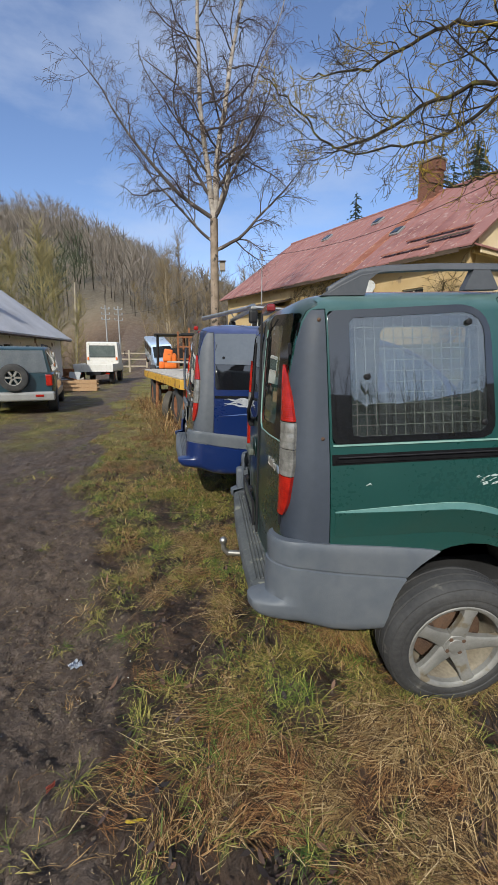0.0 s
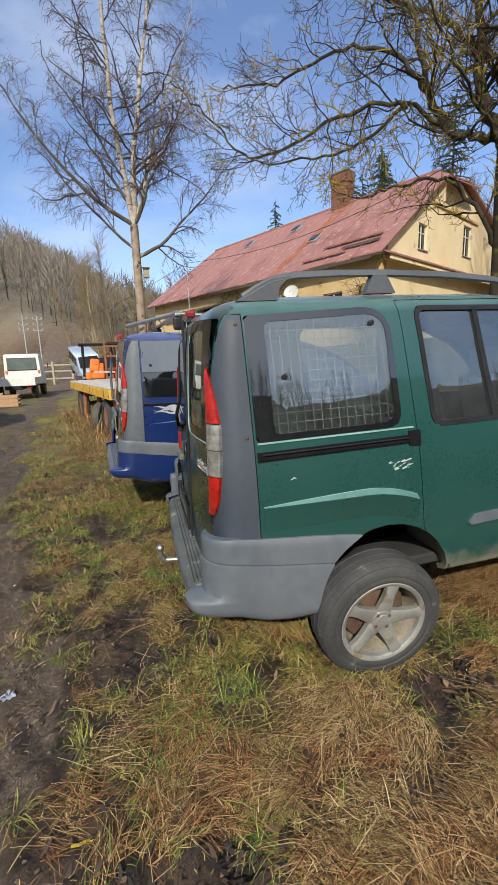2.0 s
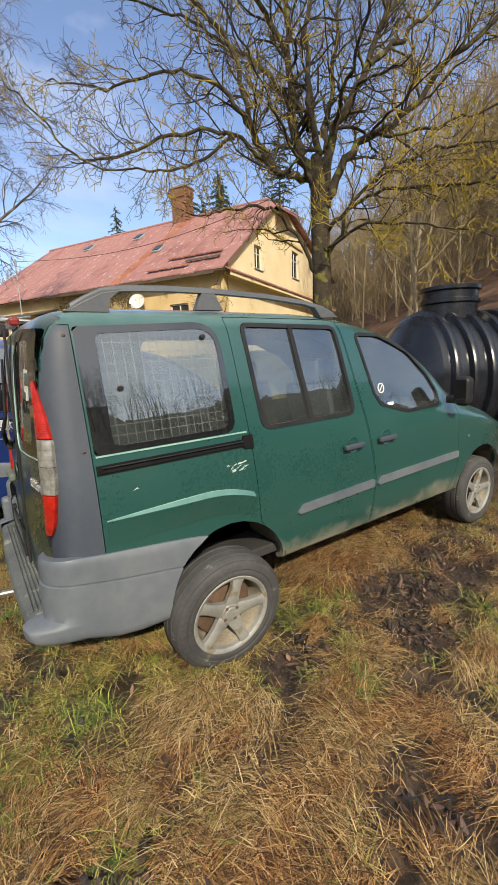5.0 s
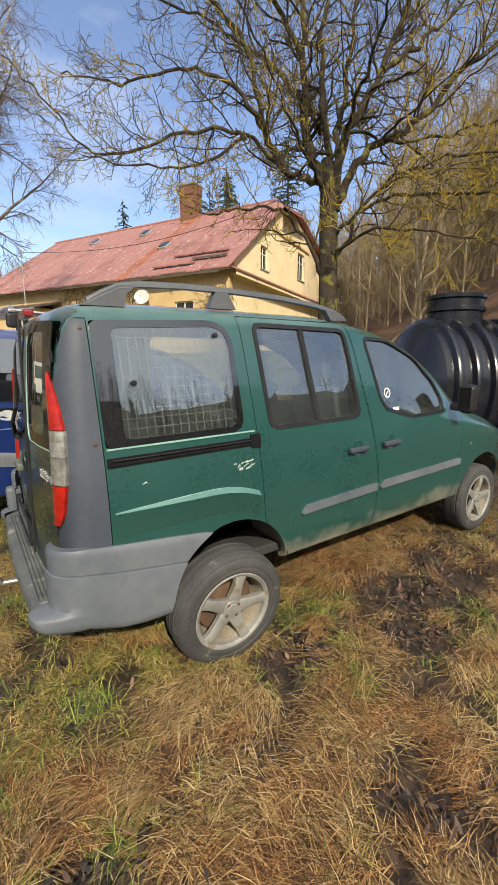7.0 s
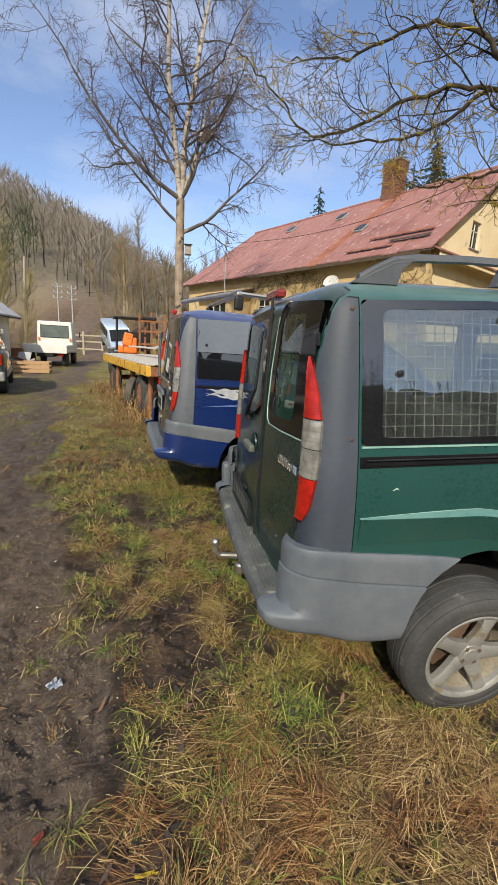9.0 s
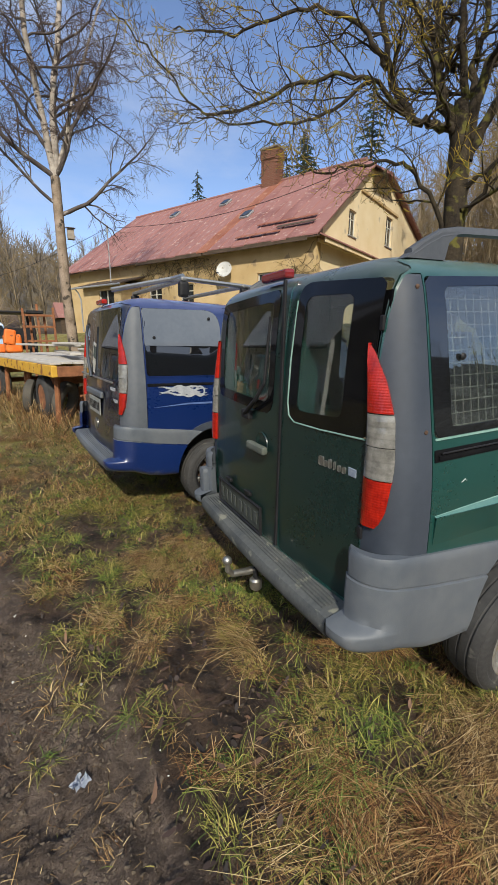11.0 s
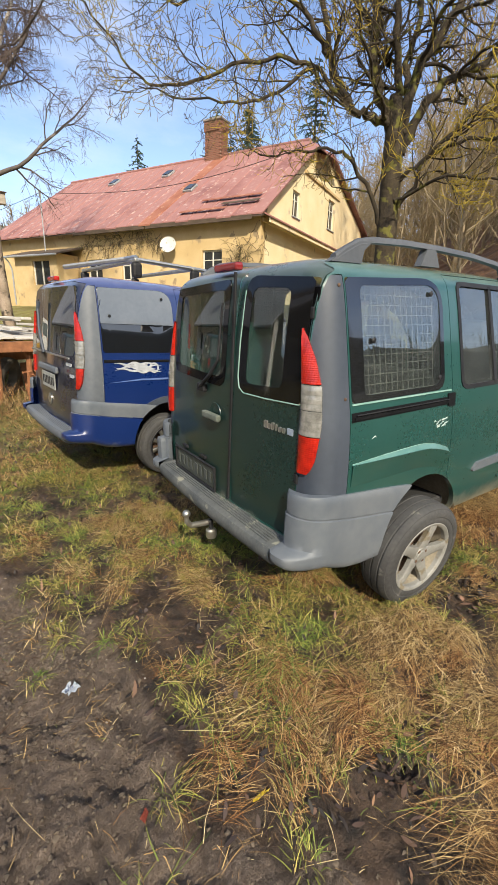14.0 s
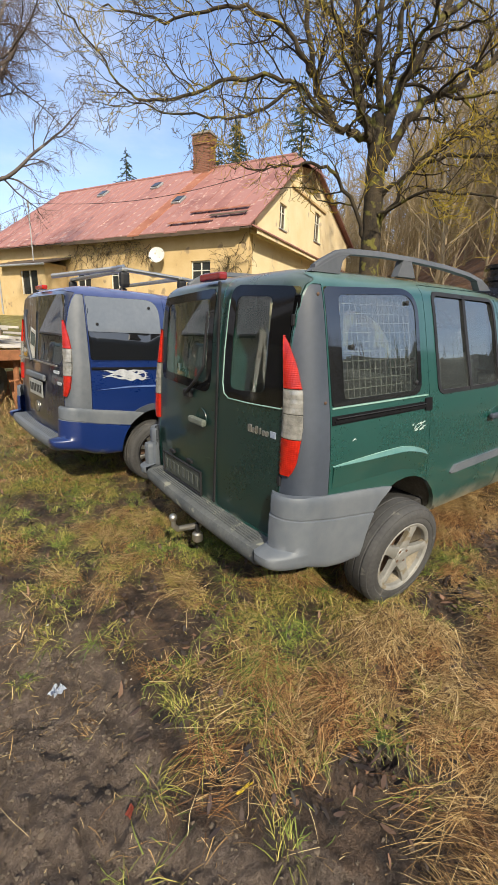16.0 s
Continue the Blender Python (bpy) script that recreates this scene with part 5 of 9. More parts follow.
def rear_face_blue(root, gate_win):
    pane = rear_patch("tailgate_window", resampled(gate_win, 56), GLASS_DARK, root, 0.003, 0.004, "dark tailgate window")
    pane.visible_shadow = False
    part("tailgate_strip", box_bm(0.016, 1.30, 0.016, (rear_x(1.15) - 0.008, VAN_W / 2, 1.145), 0.005, 2), CHROME, root, "thin bright strip")
    part("plate_trim", box_bm(0.035, 0.62, 0.06, (rear_x(0.98) - 0.015, VAN_W / 2, 1.005), 0.02, 3), GREY_BUMPER, root)
    plate = part("number_plate", box_bm(0.008, 0.46, 0.15, (rear_x(0.85) - 0.010, VAN_W / 2, 0.885), 0.003, 1), surf("pale_plate", (0.19, 0.20, 0.19), (0.30, 0.31, 0.30), scale=14, rough=0.5), root, "pale dirty number plate")
    for k in range(7):
        part("plate_bar", box_bm(0.004, 0.03, 0.08, (rear_x(0.85) - 0.0155, 0.68 + 0.058 * k, 0.885), 0.001, 1), BLACK_PLASTIC, plate)
    bm = lathe_bm([(0.055, 0), (0.055, 0.008), (0.045, 0.012), (0.01, 0.010)], 24)
    bmesh.ops.transform(bm, matrix=Matrix.Translation((rear_x(0.68) - 0.002, VAN_W / 2, 0.70)) @ Matrix.Rotation(-math.pi / 2, 4, "Y"), verts=bm.verts)
    part("round_badge", bm, CHROME, root, "round chrome badge drawn plain", 40)
    for y, z in ((0.30, 1.085), (0.26, 0.99)):
        part("badge_bar", box_bm(0.005, 0.15, 0.026, (rear_x(1.05, y) - 0.004, y, z), 0.006, 1), SILVER_DECAL, root)
    part("wiper", tube_bm([(rear_x(1.2) - 0.03, 0.95, 1.14), (rear_x(1.3) - 0.04, 1.05, 1.35), (rear_x(1.5) - 0.04, 1.10, 1.55), (rear_x(1.5) - 0.03, 1.08, 1.62)], 0.014, 8), GREY_PLASTIC, root)
    for bx in (0.55, 1.15):
        bar = part("roof_bar", box_bm(0.055, 1.42, 0.032, (bx, VAN_W / 2, 2.0), 0.01, 2), CHROME, root, "aluminium roof bar with a black foot")
        for y in (0.17, VAN_W - 0.17):
            part("bar_foot", box_bm(0.09, 0.06, 0.13, (bx, y, 1.92), 0.025, 2), BLACK_PLASTIC, bar)
    rack = part("rack_beam", tube_bm([(0.10, 0.75, 1.93), (0.52, 0.35, 2.02), (0.56, 0.20, 2.03)], 0.022, 8), CHROME, root)
    part("rack_side", tube_bm([(0.56, 0.20, 2.01), (1.2, 0.18, 2.0), (1.8, 0.18, 1.97)], 0.02, 8), CHROME, root)


GREEN_VAN = van("van", "faded dark green panel van with grey pillars and roof rails", pose(0, 0, 0, 0, -1.5, 0), "green")
BLUE_VAN = van("van", "dark blue van with silver flame decal and roof bars", pose(-0.505, 2.40, 0.045, 0, 1.7, 5.6), "blue")

# ---- the farmhouse on the bank: u runs along its long wall, v into the house from that wall ----
OCHRE = surf("ochre_render", (0.46, 0.32, 0.145), (0.60, 0.45, 0.25), scale=0.9, rough=0.9, bump=0.15, bump_scale=30, speck=((0.30, 0.22, 0.13), 0.62, 1.6), fine=25)
CREAM = surf("pale_gable_render", (0.66, 0.52, 0.30), (0.74, 0.62, 0.42), scale=0.8, rough=0.9, bump=0.12, bump_scale=30, speck=((0.45, 0.38, 0.28), 0.64, 1.2), fine=25)
ROOF_RED = surf("faded_red_sheet", (0.140, 0.046, 0.040), (0.285, 0.135, 0.118), scale=0.55, rough=0.6, bump=0.12, bump_scale=9, fine=11, speck=((0.40, 0.27, 0.24), 0.60, 3.4), rand=0.3)
ROOF_RUST = surf("rusty_roof_sheet", (0.20, 0.062, 0.034), (0.31, 0.125, 0.075), scale=0.8, rough=0.7, fine=9, speck=((0.38, 0.20, 0.13), 0.6, 3))
BRICK = surf("chimney_brick", (0.13, 0.052, 0.033), (0.215, 0.10, 0.066), scale=3, rough=0.9, bump=0.3, bump_scale=25, rand=0.4)
MORTAR = surf("mortar", (0.22, 0.19, 0.16), (0.30, 0.27, 0.24), scale=9, rough=0.95)
DARK_WOOD = surf("dark_weathered_wood", (0.045, 0.030, 0.020), (0.10, 0.07, 0.048), scale=2, rough=0.85, bump=0.2, bump_scale=20, stretch=(1, 1, 6))
GREY_WOOD = surf("grey_weathered_wood", (0.22, 0.185, 0.145), (0.34, 0.30, 0.25), scale=3, rough=0.9, bump=0.25, bump_scale=30, stretch=(1, 6, 6))
PANE = surf("house_pane", (0.015, 0.018, 0.02), (0.03, 0.034, 0.036), scale=2, rough=0.05)
FRAME_WHITE = surf("window_frame_paint", (0.62, 0.60, 0.54), (0.52, 0.50, 0.44), scale=10, rough=0.6)
FRAME_GREEN = surf("faded_green_frame", (0.16, 0.22, 0.15), (0.22, 0.28, 0.2), scale=10, rough=0.7)
ZINC = surf("grey_zinc", (0.30, 0.31, 0.32), (0.40, 0.41, 0.42), scale=4, rough=0.5, metal=0.4)
H_LEN, H_WID, H_BASE, H_EAVE, H_RIDGE_V, H_RIDGE_Z, H_BACK = 20.66, 17.4, 1.7, 6.55, 7.03, 11.56, 8.5
HOUSE_M = Matrix(((HOUSE_D[0], HOUSE_N[0], 0, HOUSE_C[0]), (HOUSE_D[1], HOUSE_N[1], 0, HOUSE_C[1]), (0, 0, 1, 0), (0, 0, 0, 1)))


def win_cut(u0, u1, z0, z1, gable=False):
    return prism([(u0, z0), (u1, z0), (u1, z1), (u0, z1)], -0.5, 0.35, "x" if gable else "y")


def house_window(parent, u0, u1, z0, z1, gable=False, frame=FRAME_WHITE, bars=1):
    """A casement: frame, mullion, panes and a sill, set back in the wall."""
    def place(a, d, z):
        return (d, a, z) if gable else (a, d, z)
    def blk(a0, a1, d0, d1, za, zb, bm=None):
        size = (abs(d1 - d0), abs(a1 - a0), abs(zb - za)) if gable else (abs(a1 - a0), abs(d1 - d0), abs(zb - za))
        return box_bm(*size, place((a0 + a1) / 2, (d0 + d1) / 2, (za + zb) / 2), 0.01, 1, bm)
    bm = blk(u0, u0 + 0.07, 0.10, 0.18, z0, z1)
    for a0, a1, za, zb in ((u1 - 0.07, u1, z0, z1), (u0, u1, z0, z0 + 0.07), (u0, u1, z1 - 0.07, z1), (u0, u1, (z0 + 2 * z1) / 3 - 0.025, (z0 + 2 * z1) / 3 + 0.025)):
        blk(a0, a1, 0.10, 0.18, za, zb, bm)
    for k in range(1, bars + 1):
        c = u0 + (u1 - u0) * k / (bars + 1)
        blk(c - 0.035, c + 0.035, 0.10, 0.18, z0, z1, bm)
    w = part("window", bm, frame, parent, "old painted casement window")
    for k in range(bars + 1):
        a0, a1 = u0 + (u1 - u0) * k / (bars + 1), u0 + (u1 - u0) * (k + 1) / (bars + 1)
        part("pane", blk(a0 + 0.03, a1 - 0.03, 0.13, 0.142, z0 + 0.04, z1 - 0.04), PANE, w)
    part("sill", blk(u0 - 0.08, u1 + 0.08, -0.07, 0.12, z0 - 0.06, z0), ZINC, w)
    return w


def roof_z(v):
    return H_EAVE + (H_RIDGE_Z - H_EAVE) * (v / H_RIDGE_V) if v <= H_RIDGE_V else H_BACK + (H_RIDGE_Z - H_BACK) * ((H_WID - v) / (H_WID - H_RIDGE_V))


def build_house():
    root = thing("farmhouse", "ochre rendered farmhouse with a long faded red sheet roof", "house", HOUSE_M)
    # long wall
    rect = [(0, H_BASE), (H_LEN, H_BASE), (H_LEN, H_EAVE), (0, H_EAVE)]
    holes = [(2.15, 3.35, 3.45, 4.85), (7.9, 9.0, 3.5, 4.7), (10.6, 11.8, 3.35, 4.7), (16.9, 18.0, 2.95, 4.95)]
    wall = carved(prism(rect, 0.0, 0.45, "y"), [("DIFFERENCE", win_cut(*h)) for h in holes])
    link_data("wall", wall, OCHRE, root, "stained ochre long wall")
    for h in holes:
        house_window(root, *h, frame=FRAME_GREEN if h[0] > 15 else FRAME_WHITE, bars=1)
    link_data("wall", prism([(0, H_BASE), (H_LEN, H_BASE), (H_LEN, H_BACK), (0, H_BACK)], H_WID - 0.45, H_WID, "y"), OCHRE, root)
    # gables, cut off by the half hip at the near end
    def gable_poly(inset):
        return [(0.46, H_BASE), (H_WID - 0.46, H_BASE), (H_WID - 0.46, roof_z(H_WID - 0.46) - 0.1), (H_WID - 0.46 - 0.001, roof_z(H_WID - 0.46) - 0.1), (H_RIDGE_V + inset, roof_z(H_RIDGE_V + inset) - 0.1), (H_RIDGE_V - inset, roof_z(H_RIDGE_V - inset) - 0.1), (0.46, roof_z(0.46) - 0.1)]
    g_holes = [(3.5, 4.45, 6.9, 8.15), (9.1, 10.3, 7.3, 9.0)]
    gab = carved(prism(gable_poly(1.25), 0.0, 0.40, "x"), [("DIFFERENCE", win_cut(*h, gable=True)) for h in g_holes])
    link_data("gable_wall", gab, CREAM, root, "pale cream gable wall")
    for h in g_holes:
        house_window(root, *h, gable=True, bars=1)
    link_data("gable_wall", prism(gable_poly(0.02), H_LEN - 0.4, H_LEN, "x"), OCHRE, root)
    for z in (6.05, 9.35):
        part("cornice", box_bm(0.10, H_WID - 0.2 if z < 7 else 6.2, 0.16, (-0.045, H_WID / 2 if z < 7 else 8.0, z), 0.02, 1), OCHRE if z > 7 else CREAM, root)
    led = prism([(-0.65, 6.10), (0.0, 6.42), (0.0, 6.36), (-0.65, 6.03)], -0.3, H_WID + 0.2, "y")
    link_data("pent_roof", led, ROOF_RED, root, "narrow red sheet roof across the gable")
    part("pent_fascia", box_bm(0.06, H_WID + 0.4, 0.20, (-0.55, H_WID / 2, 5.94), 0.01, 1), CREAM, root)
    # roof planes as standing sheets
    over, n_sheet = 0.55, 26
    for side in (0, 1):
        plane = []
        for k in range(n_sheet):
            u0, u1 = -0.35 + (H_LEN + 0.75) * k / n_sheet, -0.35 + (H_LEN + 0.75) * (k + 1) / n_sheet - 0.012
            def at(u, v, lift):
                vv = v if side == 0 else H_WID - v * (H_WID - H_RIDGE_V) / H_RIDGE_V
                zz = H_EAVE + (H_RIDGE_Z - H_EAVE) * (v / H_RIDGE_V) if side == 0 else H_BACK + (H_RIDGE_Z - H_BACK) * (v / H_RIDGE_V)
                return (u, vv, zz + lift)
            cut0, cut1 = (H_RIDGE_V - max(0, 0.75 - u0) * 0.95 if u0 < 0.75 else H_RIDGE_V), (H_RIDGE_V - max(0, 0.75 - u1) * 0.95 if u1 < 0.75 else H_RIDGE_V)
            low = -over - 0.03 * ((k * 7) % 3)
            top = [at(u0, low, 0.05), at(u1, low, 0.05), at(u1, cut1, 0.05), at(u0, cut0, 0.05), at(u0 + 0.03, low, 0.10), at(u0 + 0.03, cut0, 0.10)]
            bot = [at(u0, low, -0.02), at(u1, low, -0.02), at(u1, cut1, -0.02), at(u0, cut0, -0.02)]
            verts = top[:4] + bot
            faces = [(0, 1, 2, 3), (7, 6, 5, 4), (0, 4, 5, 1), (1, 5, 6, 2), (2, 6, 7, 3), (3, 7, 4, 0)]
            rib0 = len(verts)
            verts += [at(u0 - 0.02, low, 0.05), at(u0 + 0.02, low, 0.05), at(u0 + 0.02, cut0, 0.05), at(u0 - 0.02, cut0, 0.05), at(u0, low, 0.095), at(u0, cut0, 0.095)]
            faces += [(rib0, rib0 + 4, rib0 + 5, rib0 + 3), (rib0 + 4, rib0 + 1, rib0 + 2, rib0 + 5), (rib0, rib0 + 1, rib0 + 4)]
            rusty = side == 0 and k == 8
            link_mesh("roof_sheet", verts, faces, ROOF_RUST if rusty else ROOF_RED, root)
    part("ridge_cap", tube_bm([(0.65, H_RIDGE_V, H_RIDGE_Z + 0.05), (H_LEN + 0.4, H_RIDGE_V, H_RIDGE_Z + 0.05)], 0.11, 8), ROOF_RED, root)
    hip = [(0.75, H_RIDGE_V, H_RIDGE_Z + 0.06), (-0.75, H_RIDGE_V - 1.35, roof_z(H_RIDGE_V - 1.35) - 0.12), (-0.75, H_RIDGE_V + 2.2, roof_z(H_RIDGE_V + 2.2) - 0.12)]
    link_mesh("half_hip", hip + [(x, y, z - 0.07) for x, y, z in hip], [(0, 1, 2), (5, 4, 3), (0, 3, 4, 1), (1, 4, 5, 2), (2, 5, 3, 0)], ROOF_RED, root)
    # dark underside of the eave and its fascia
    link_data("soffit", prism([(-over, H_EAVE - 0.50), (0.02, H_EAVE - 0.34), (0.02, H_EAVE - 0.02), (-over, H_EAVE - 0.46)], -0.3, H_LEN + 0.3, "x"), DARK_WOOD, root)
    for a, b in ((0.2, 6.6), (6.7, 12.2)):
        part("fascia", box_bm(b - a, 0.05, 0.20, ((a + b) / 2, -over - 0.02, H_EAVE - 0.50), 0.01, 1), DARK_WOOD, root)
    # broken lower sheets near the corner
    for k, (u0, u1, v, t) in enumerate(((2.0, 4.7, -0.05, 0.05), (0.5, 4.0, 0.95, 0.04), (0.3, 2.4, 0.35, 0.05))):
        z = roof_z(v)
        part("loose_sheet", box_bm(u1 - u0, 0.26, 0.03, ((u0 + u1) / 2, v, z + 0.14 + t), 0.01, 1, rot=Matrix.Rotation(0.52, 3, "X")), ROOF_RUST if k != 2 else DARK_WOOD, root)
    # skylights
    for u, v in ((9.8, 5.35), (6.1, 2.75), (14.7, 5.4)):
        z = roof_z(v)
        tilt = Matrix.Rotation(math.atan2(H_RIDGE_Z - H_EAVE, H_RIDGE_V), 3, "X")
        fr = part("skylight", box_bm(0.62, 0.80, 0.12, (u, v, z + 0.12), 0.02, 1, rot=tilt), ZINC, root, "small grey roof light")
        part("pane", box_bm(0.50, 0.66, 0.02, (u, v - 0.05, z + 0.20), 0.004, 1, rot=tilt), PANE, fr)
    # chimney of single bricks over a mortar core
    cu, cv = 7.1, H_RIDGE_V - 0.1
    stack = part("chimney", box_bm(1.12, 0.72, 3.1, (cu, cv, 11.95), 0.01, 1), MORTAR, root, "brick chimney with a stepped top")
    brick = bpy.data.meshes.new("brick")
    bb = box_bm(0.285, 0.11, 0.085, (0, 0, 0), 0.008, 1)
    bb.to_mesh(brick)
    bb.free()
    brick.materials.append(BRICK)
    for row in range(22):
        z = 11.22 + row * 0.1
        grow = 0.08 if row >= 17 else 0.0
        for face in range(4):
            n = 4 if face % 2 == 0 else 3
            for k in range(n):
                o = new("brick", brick)
                o.parent = stack
                shift = (k - (n - 1) / 2) * 0.30 + (0.05 if row % 2 else -0.05)
                if face % 2 == 0:
                    o.matrix_basis = pose(cu + shift, cv + (0.335 + grow) * (1 if face else -1), z)
                else:
                    o.matrix_basis = pose(cu + (0.535 + grow) * (1 if face == 1 else -1), cv + shift * 0.85, z, 0, 0, 90)
    part("chimney_cap", box_bm(1.40, 1.02, 0.12, (cu, cv, 13.48), 0.02, 1), MORTAR, stack)
    # porch with a lean-to roof
    for u0, u1 in ((12.6, 16.6),):
        porch = carved(prism([(u0, H_BASE), (u1, H_BASE), (u1, 4.95), (u0, 4.95)], -1.55, -1.30, "y"), [("DIFFERENCE", prism([(13.3, 3.2), (14.9, 3.2), (14.9, 4.55), (13.3, 4.55)], -2.0, -1.0, "y"))])
        pw = link_data("porch_wall", porch, OCHRE, root)
        for uu in (u0 + 0.13, u1 - 0.13):
            part("porch_side", box_bm(0.24, 1.30, 3.2, (uu, -0.65, 3.33), 0.01, 1), OCHRE, root)
        bm = None
        for c in (13.33, 14.1, 14.87):
            bm = box_bm(0.08, 0.08, 1.35, (c, -1.42, 3.875), 0.01, 1, bm)
        win = part("window", bm, FRAME_WHITE, root, "white porch window")
        for c in (13.71, 14.48):
            part("pane", box_bm(0.70, 0.012, 1.33, (c, -1.40, 3.875), 0.002, 1), PANE, win)
        link_data("porch_roof", prism([(-1.95, 4.86), (0.0, 5.42), (0.0, 5.34), (-1.95, 4.78)], u0 - 0.5, u1 + 0.7, "x"), DARK_WOOD, root, "sagging dark lean-to roof")
        part("gutter", tube_bm([(u0 - 0.5, -1.98, 4.78), (u1 + 0.7, -1.98, 4.80)], 0.06, 8), ZINC, root)
        part("downpipe", tube_bm([(u1 + 0.3, -1.95, 4.75), (u1 + 0.28, -1.75, 4.5), (u1 + 0.25, -1.62, 4.1), (u1 + 0.25, -1.62, 2.0)], 0.05, 8), ZINC, root)
    return root


build_house()
# satellite dish on a wall arm
dish_root = thing("satellite_dish", "white satellite dish on the ochre house wall", "satellite dish", HOUSE_M @ pose(5.17, -0.02, 5.11))
bm = lathe_bm([(0.02, 0.0), (0.15, 0.012), (0.30, 0.05), (0.40, 0.09), (0.42, 0.10), (0.42, 0.115), (0.39, 0.105), (0.28, 0.065), (0.14, 0.03), (0.02, 0.018)], 32)
bmesh.ops.transform(bm, matrix=Matrix.Translation((0, -0.42, 0)) @ Matrix.Rotation(math.radians(68), 4, "X") @ Matrix.Rotation(math.radians(-20), 4, "Y"), verts=bm.verts)
part("reflector", bm, surf("weathered_dish_paint", (0.40, 0.40, 0.385), (0.52, 0.52, 0.50), scale=5, rough=0.55, speck=((0.28, 0.26, 0.22), 0.62, 6)), dish_root, "white dish", 60)
part("wall_arm", tube_bm([(0, 0.03, -0.1), (0, -0.30, -0.1), (0, -0.38, 0)], 0.025, 8), ZINC, dish_root)
part("feed_arm", tube_bm([(0.0, -0.42, -0.36), (0.03, -0.95, -0.22)], 0.014, 6), ZINC, dish_root)
part("feed_head", box_bm(0.07, 0.12, 0.07, (0.03, -0.96, -0.18), 0.02, 2), GREY_PLASTIC, dish_root)
mast = thing("antenna_mast", "thin grey steel mast rising past the eave", "mast", HOUSE_M @ pose(14.6, -0.75, 0))
part("mast_pole", tube_bm([(0, 0, 2.0), (0, 0, 8.2)], 0.035, 8), ZINC, mast)
part("mast_head", tube_bm([(0, 0, 8.15), (0, 0, 8.55)], 0.07, 8), ZINC, mast)
# overhead cable that passes in front of the roof
cab_pts = []
for k in range(25):
    s = k / 24
    a, b = HOUSE_M @ Vector((14.6, -0.75, 8.4)), Vector((14.0, 9.0, 9.6))
    p = a.lerp(b, s)
    cab_pts.append((p.x, p.y, p.z - 1.2 * math.sin(math.pi * s)))
tagged(part("power_cable", tube_bm(cab_pts, 0.014, 5), BLACK_PLASTIC), "black overhead cable sagging past the roof", "cable")
cab2 = [HOUSE_M @ Vector((14.6, -0.75, 8.4)), Vector((-5.0, 40.0, 7.5)), Vector((-10.2, 46.0, 6.0))]
tagged(part("power_cable", tube_bm([cab2[0].lerp(cab2[2], k / 12) - Vector((0, 0, 1.0 * math.sin(math.pi * k / 12))) for k in range(13)], 0.014, 5), BLACK_PLASTIC), "black overhead cable running off to the poles", "cable")


def creeper():
    """Bare creeper stems over the house corner and along the eave."""
    rng = np.random.default_rng(9)
    w = Wood()
    for k in range(150):
        corner = k < 70
        u = rng.uniform(0.0, 1.3) if corner else rng.uniform(5.6, 11.8)
        z = rng.uniform(1.9, 5.2) if corner else rng.uniform(5.3, 6.0)
        d = (rng.normal(0, 0.5), -0.05, rng.uniform(0.2, 1.0)) if corner else (rng.normal(0, 1.0), -0.1, rng.normal(-0.3, 0.5))
        pts = curve_from(rng, (u, -0.05 - 0.25 * rng.random(), z), d, rng.uniform(0.6, 1.6), 7, 0.28, -0.3)
        pts[:, 1] = np.minimum(pts[:, 1], -0.03)
        pts[:, 2] = np.minimum(pts[:, 2], 5.95)
        w.tube(pts, np.linspace(0.014, 0.006, len(pts)), 4)
        for j in range(5):
            i = rng.integers(0, 6)
            q = curve_from(rng, pts[i], (rng.normal(0, 0.7), -0.3, rng.normal(-0.4, 0.6)), rng.uniform(0.2, 0.5), 3, 0.2, -0.4)
            w.tube(q, np.linspace(0.007, 0.004, len(q)), 3)
    ob = link_data("creeper", w.mesh("creeper"), TWIG_BROWN)
    ob.matrix_basis = HOUSE_M
    tagged(ob, "leafless brown creeper on the house corner and eave", "creeper", kind="stuff")

# ---- vehicles and clutter down the yard ----
RUST_OLD = surf("bright_old_rust", (0.15, 0.058, 0.026), (0.30, 0.125, 0.055), scale=9, rough=0.9, bump=0.3, speck=((0.05, 0.03, 0.022), 0.62, 8))
TEAL = car_paint("dark_teal_paint", (0.014, 0.040, 0.055), (0.05, 0.075, 0.085), 0.68)
SILVER = surf("silver_cladding", (0.30, 0.30, 0.30), (0.38, 0.38, 0.37), scale=5, rough=0.4, metal=0.4)
PALE_BLUE = car_paint("pale_blue_paint", (0.27, 0.36, 0.50), (0.42, 0.48, 0.56), 0.6)
ORANGE = surf("orange_machine_paint", (0.75, 0.14, 0.015), (0.82, 0.22, 0.04), scale=5, rough=0.5, speck=((0.35, 0.12, 0.05), 0.66, 7))
YELLOW = surf("chipped_yellow_paint", (0.55, 0.29, 0.02), (0.62, 0.38, 0.06), scale=4, rough=0.6, speck=((0.20, 0.08, 0.03), 0.56, 6))
PLANK = surf("snow_grey_plank", (0.25, 0.22, 0.19), (0.44, 0.41, 0.37), scale=2, rough=0.9, bump=0.2, bump_scale=20, rand=0.4)
SHED_WALL = surf("peeling_whitewash", (0.70, 0.69, 0.65), (0.84, 0.83, 0.80), scale=1.0, rough=0.95, bump=0.2, speck=((0.20, 0.16, 0.12), 0.60, 2.0))
SHED_ROOF = surf("grey_slate_roof", (0.36, 0.36, 0.38), (0.54, 0.54, 0.56), scale=0.7, rough=0.75, bump=0.2, bump_scale=12, fine=9)
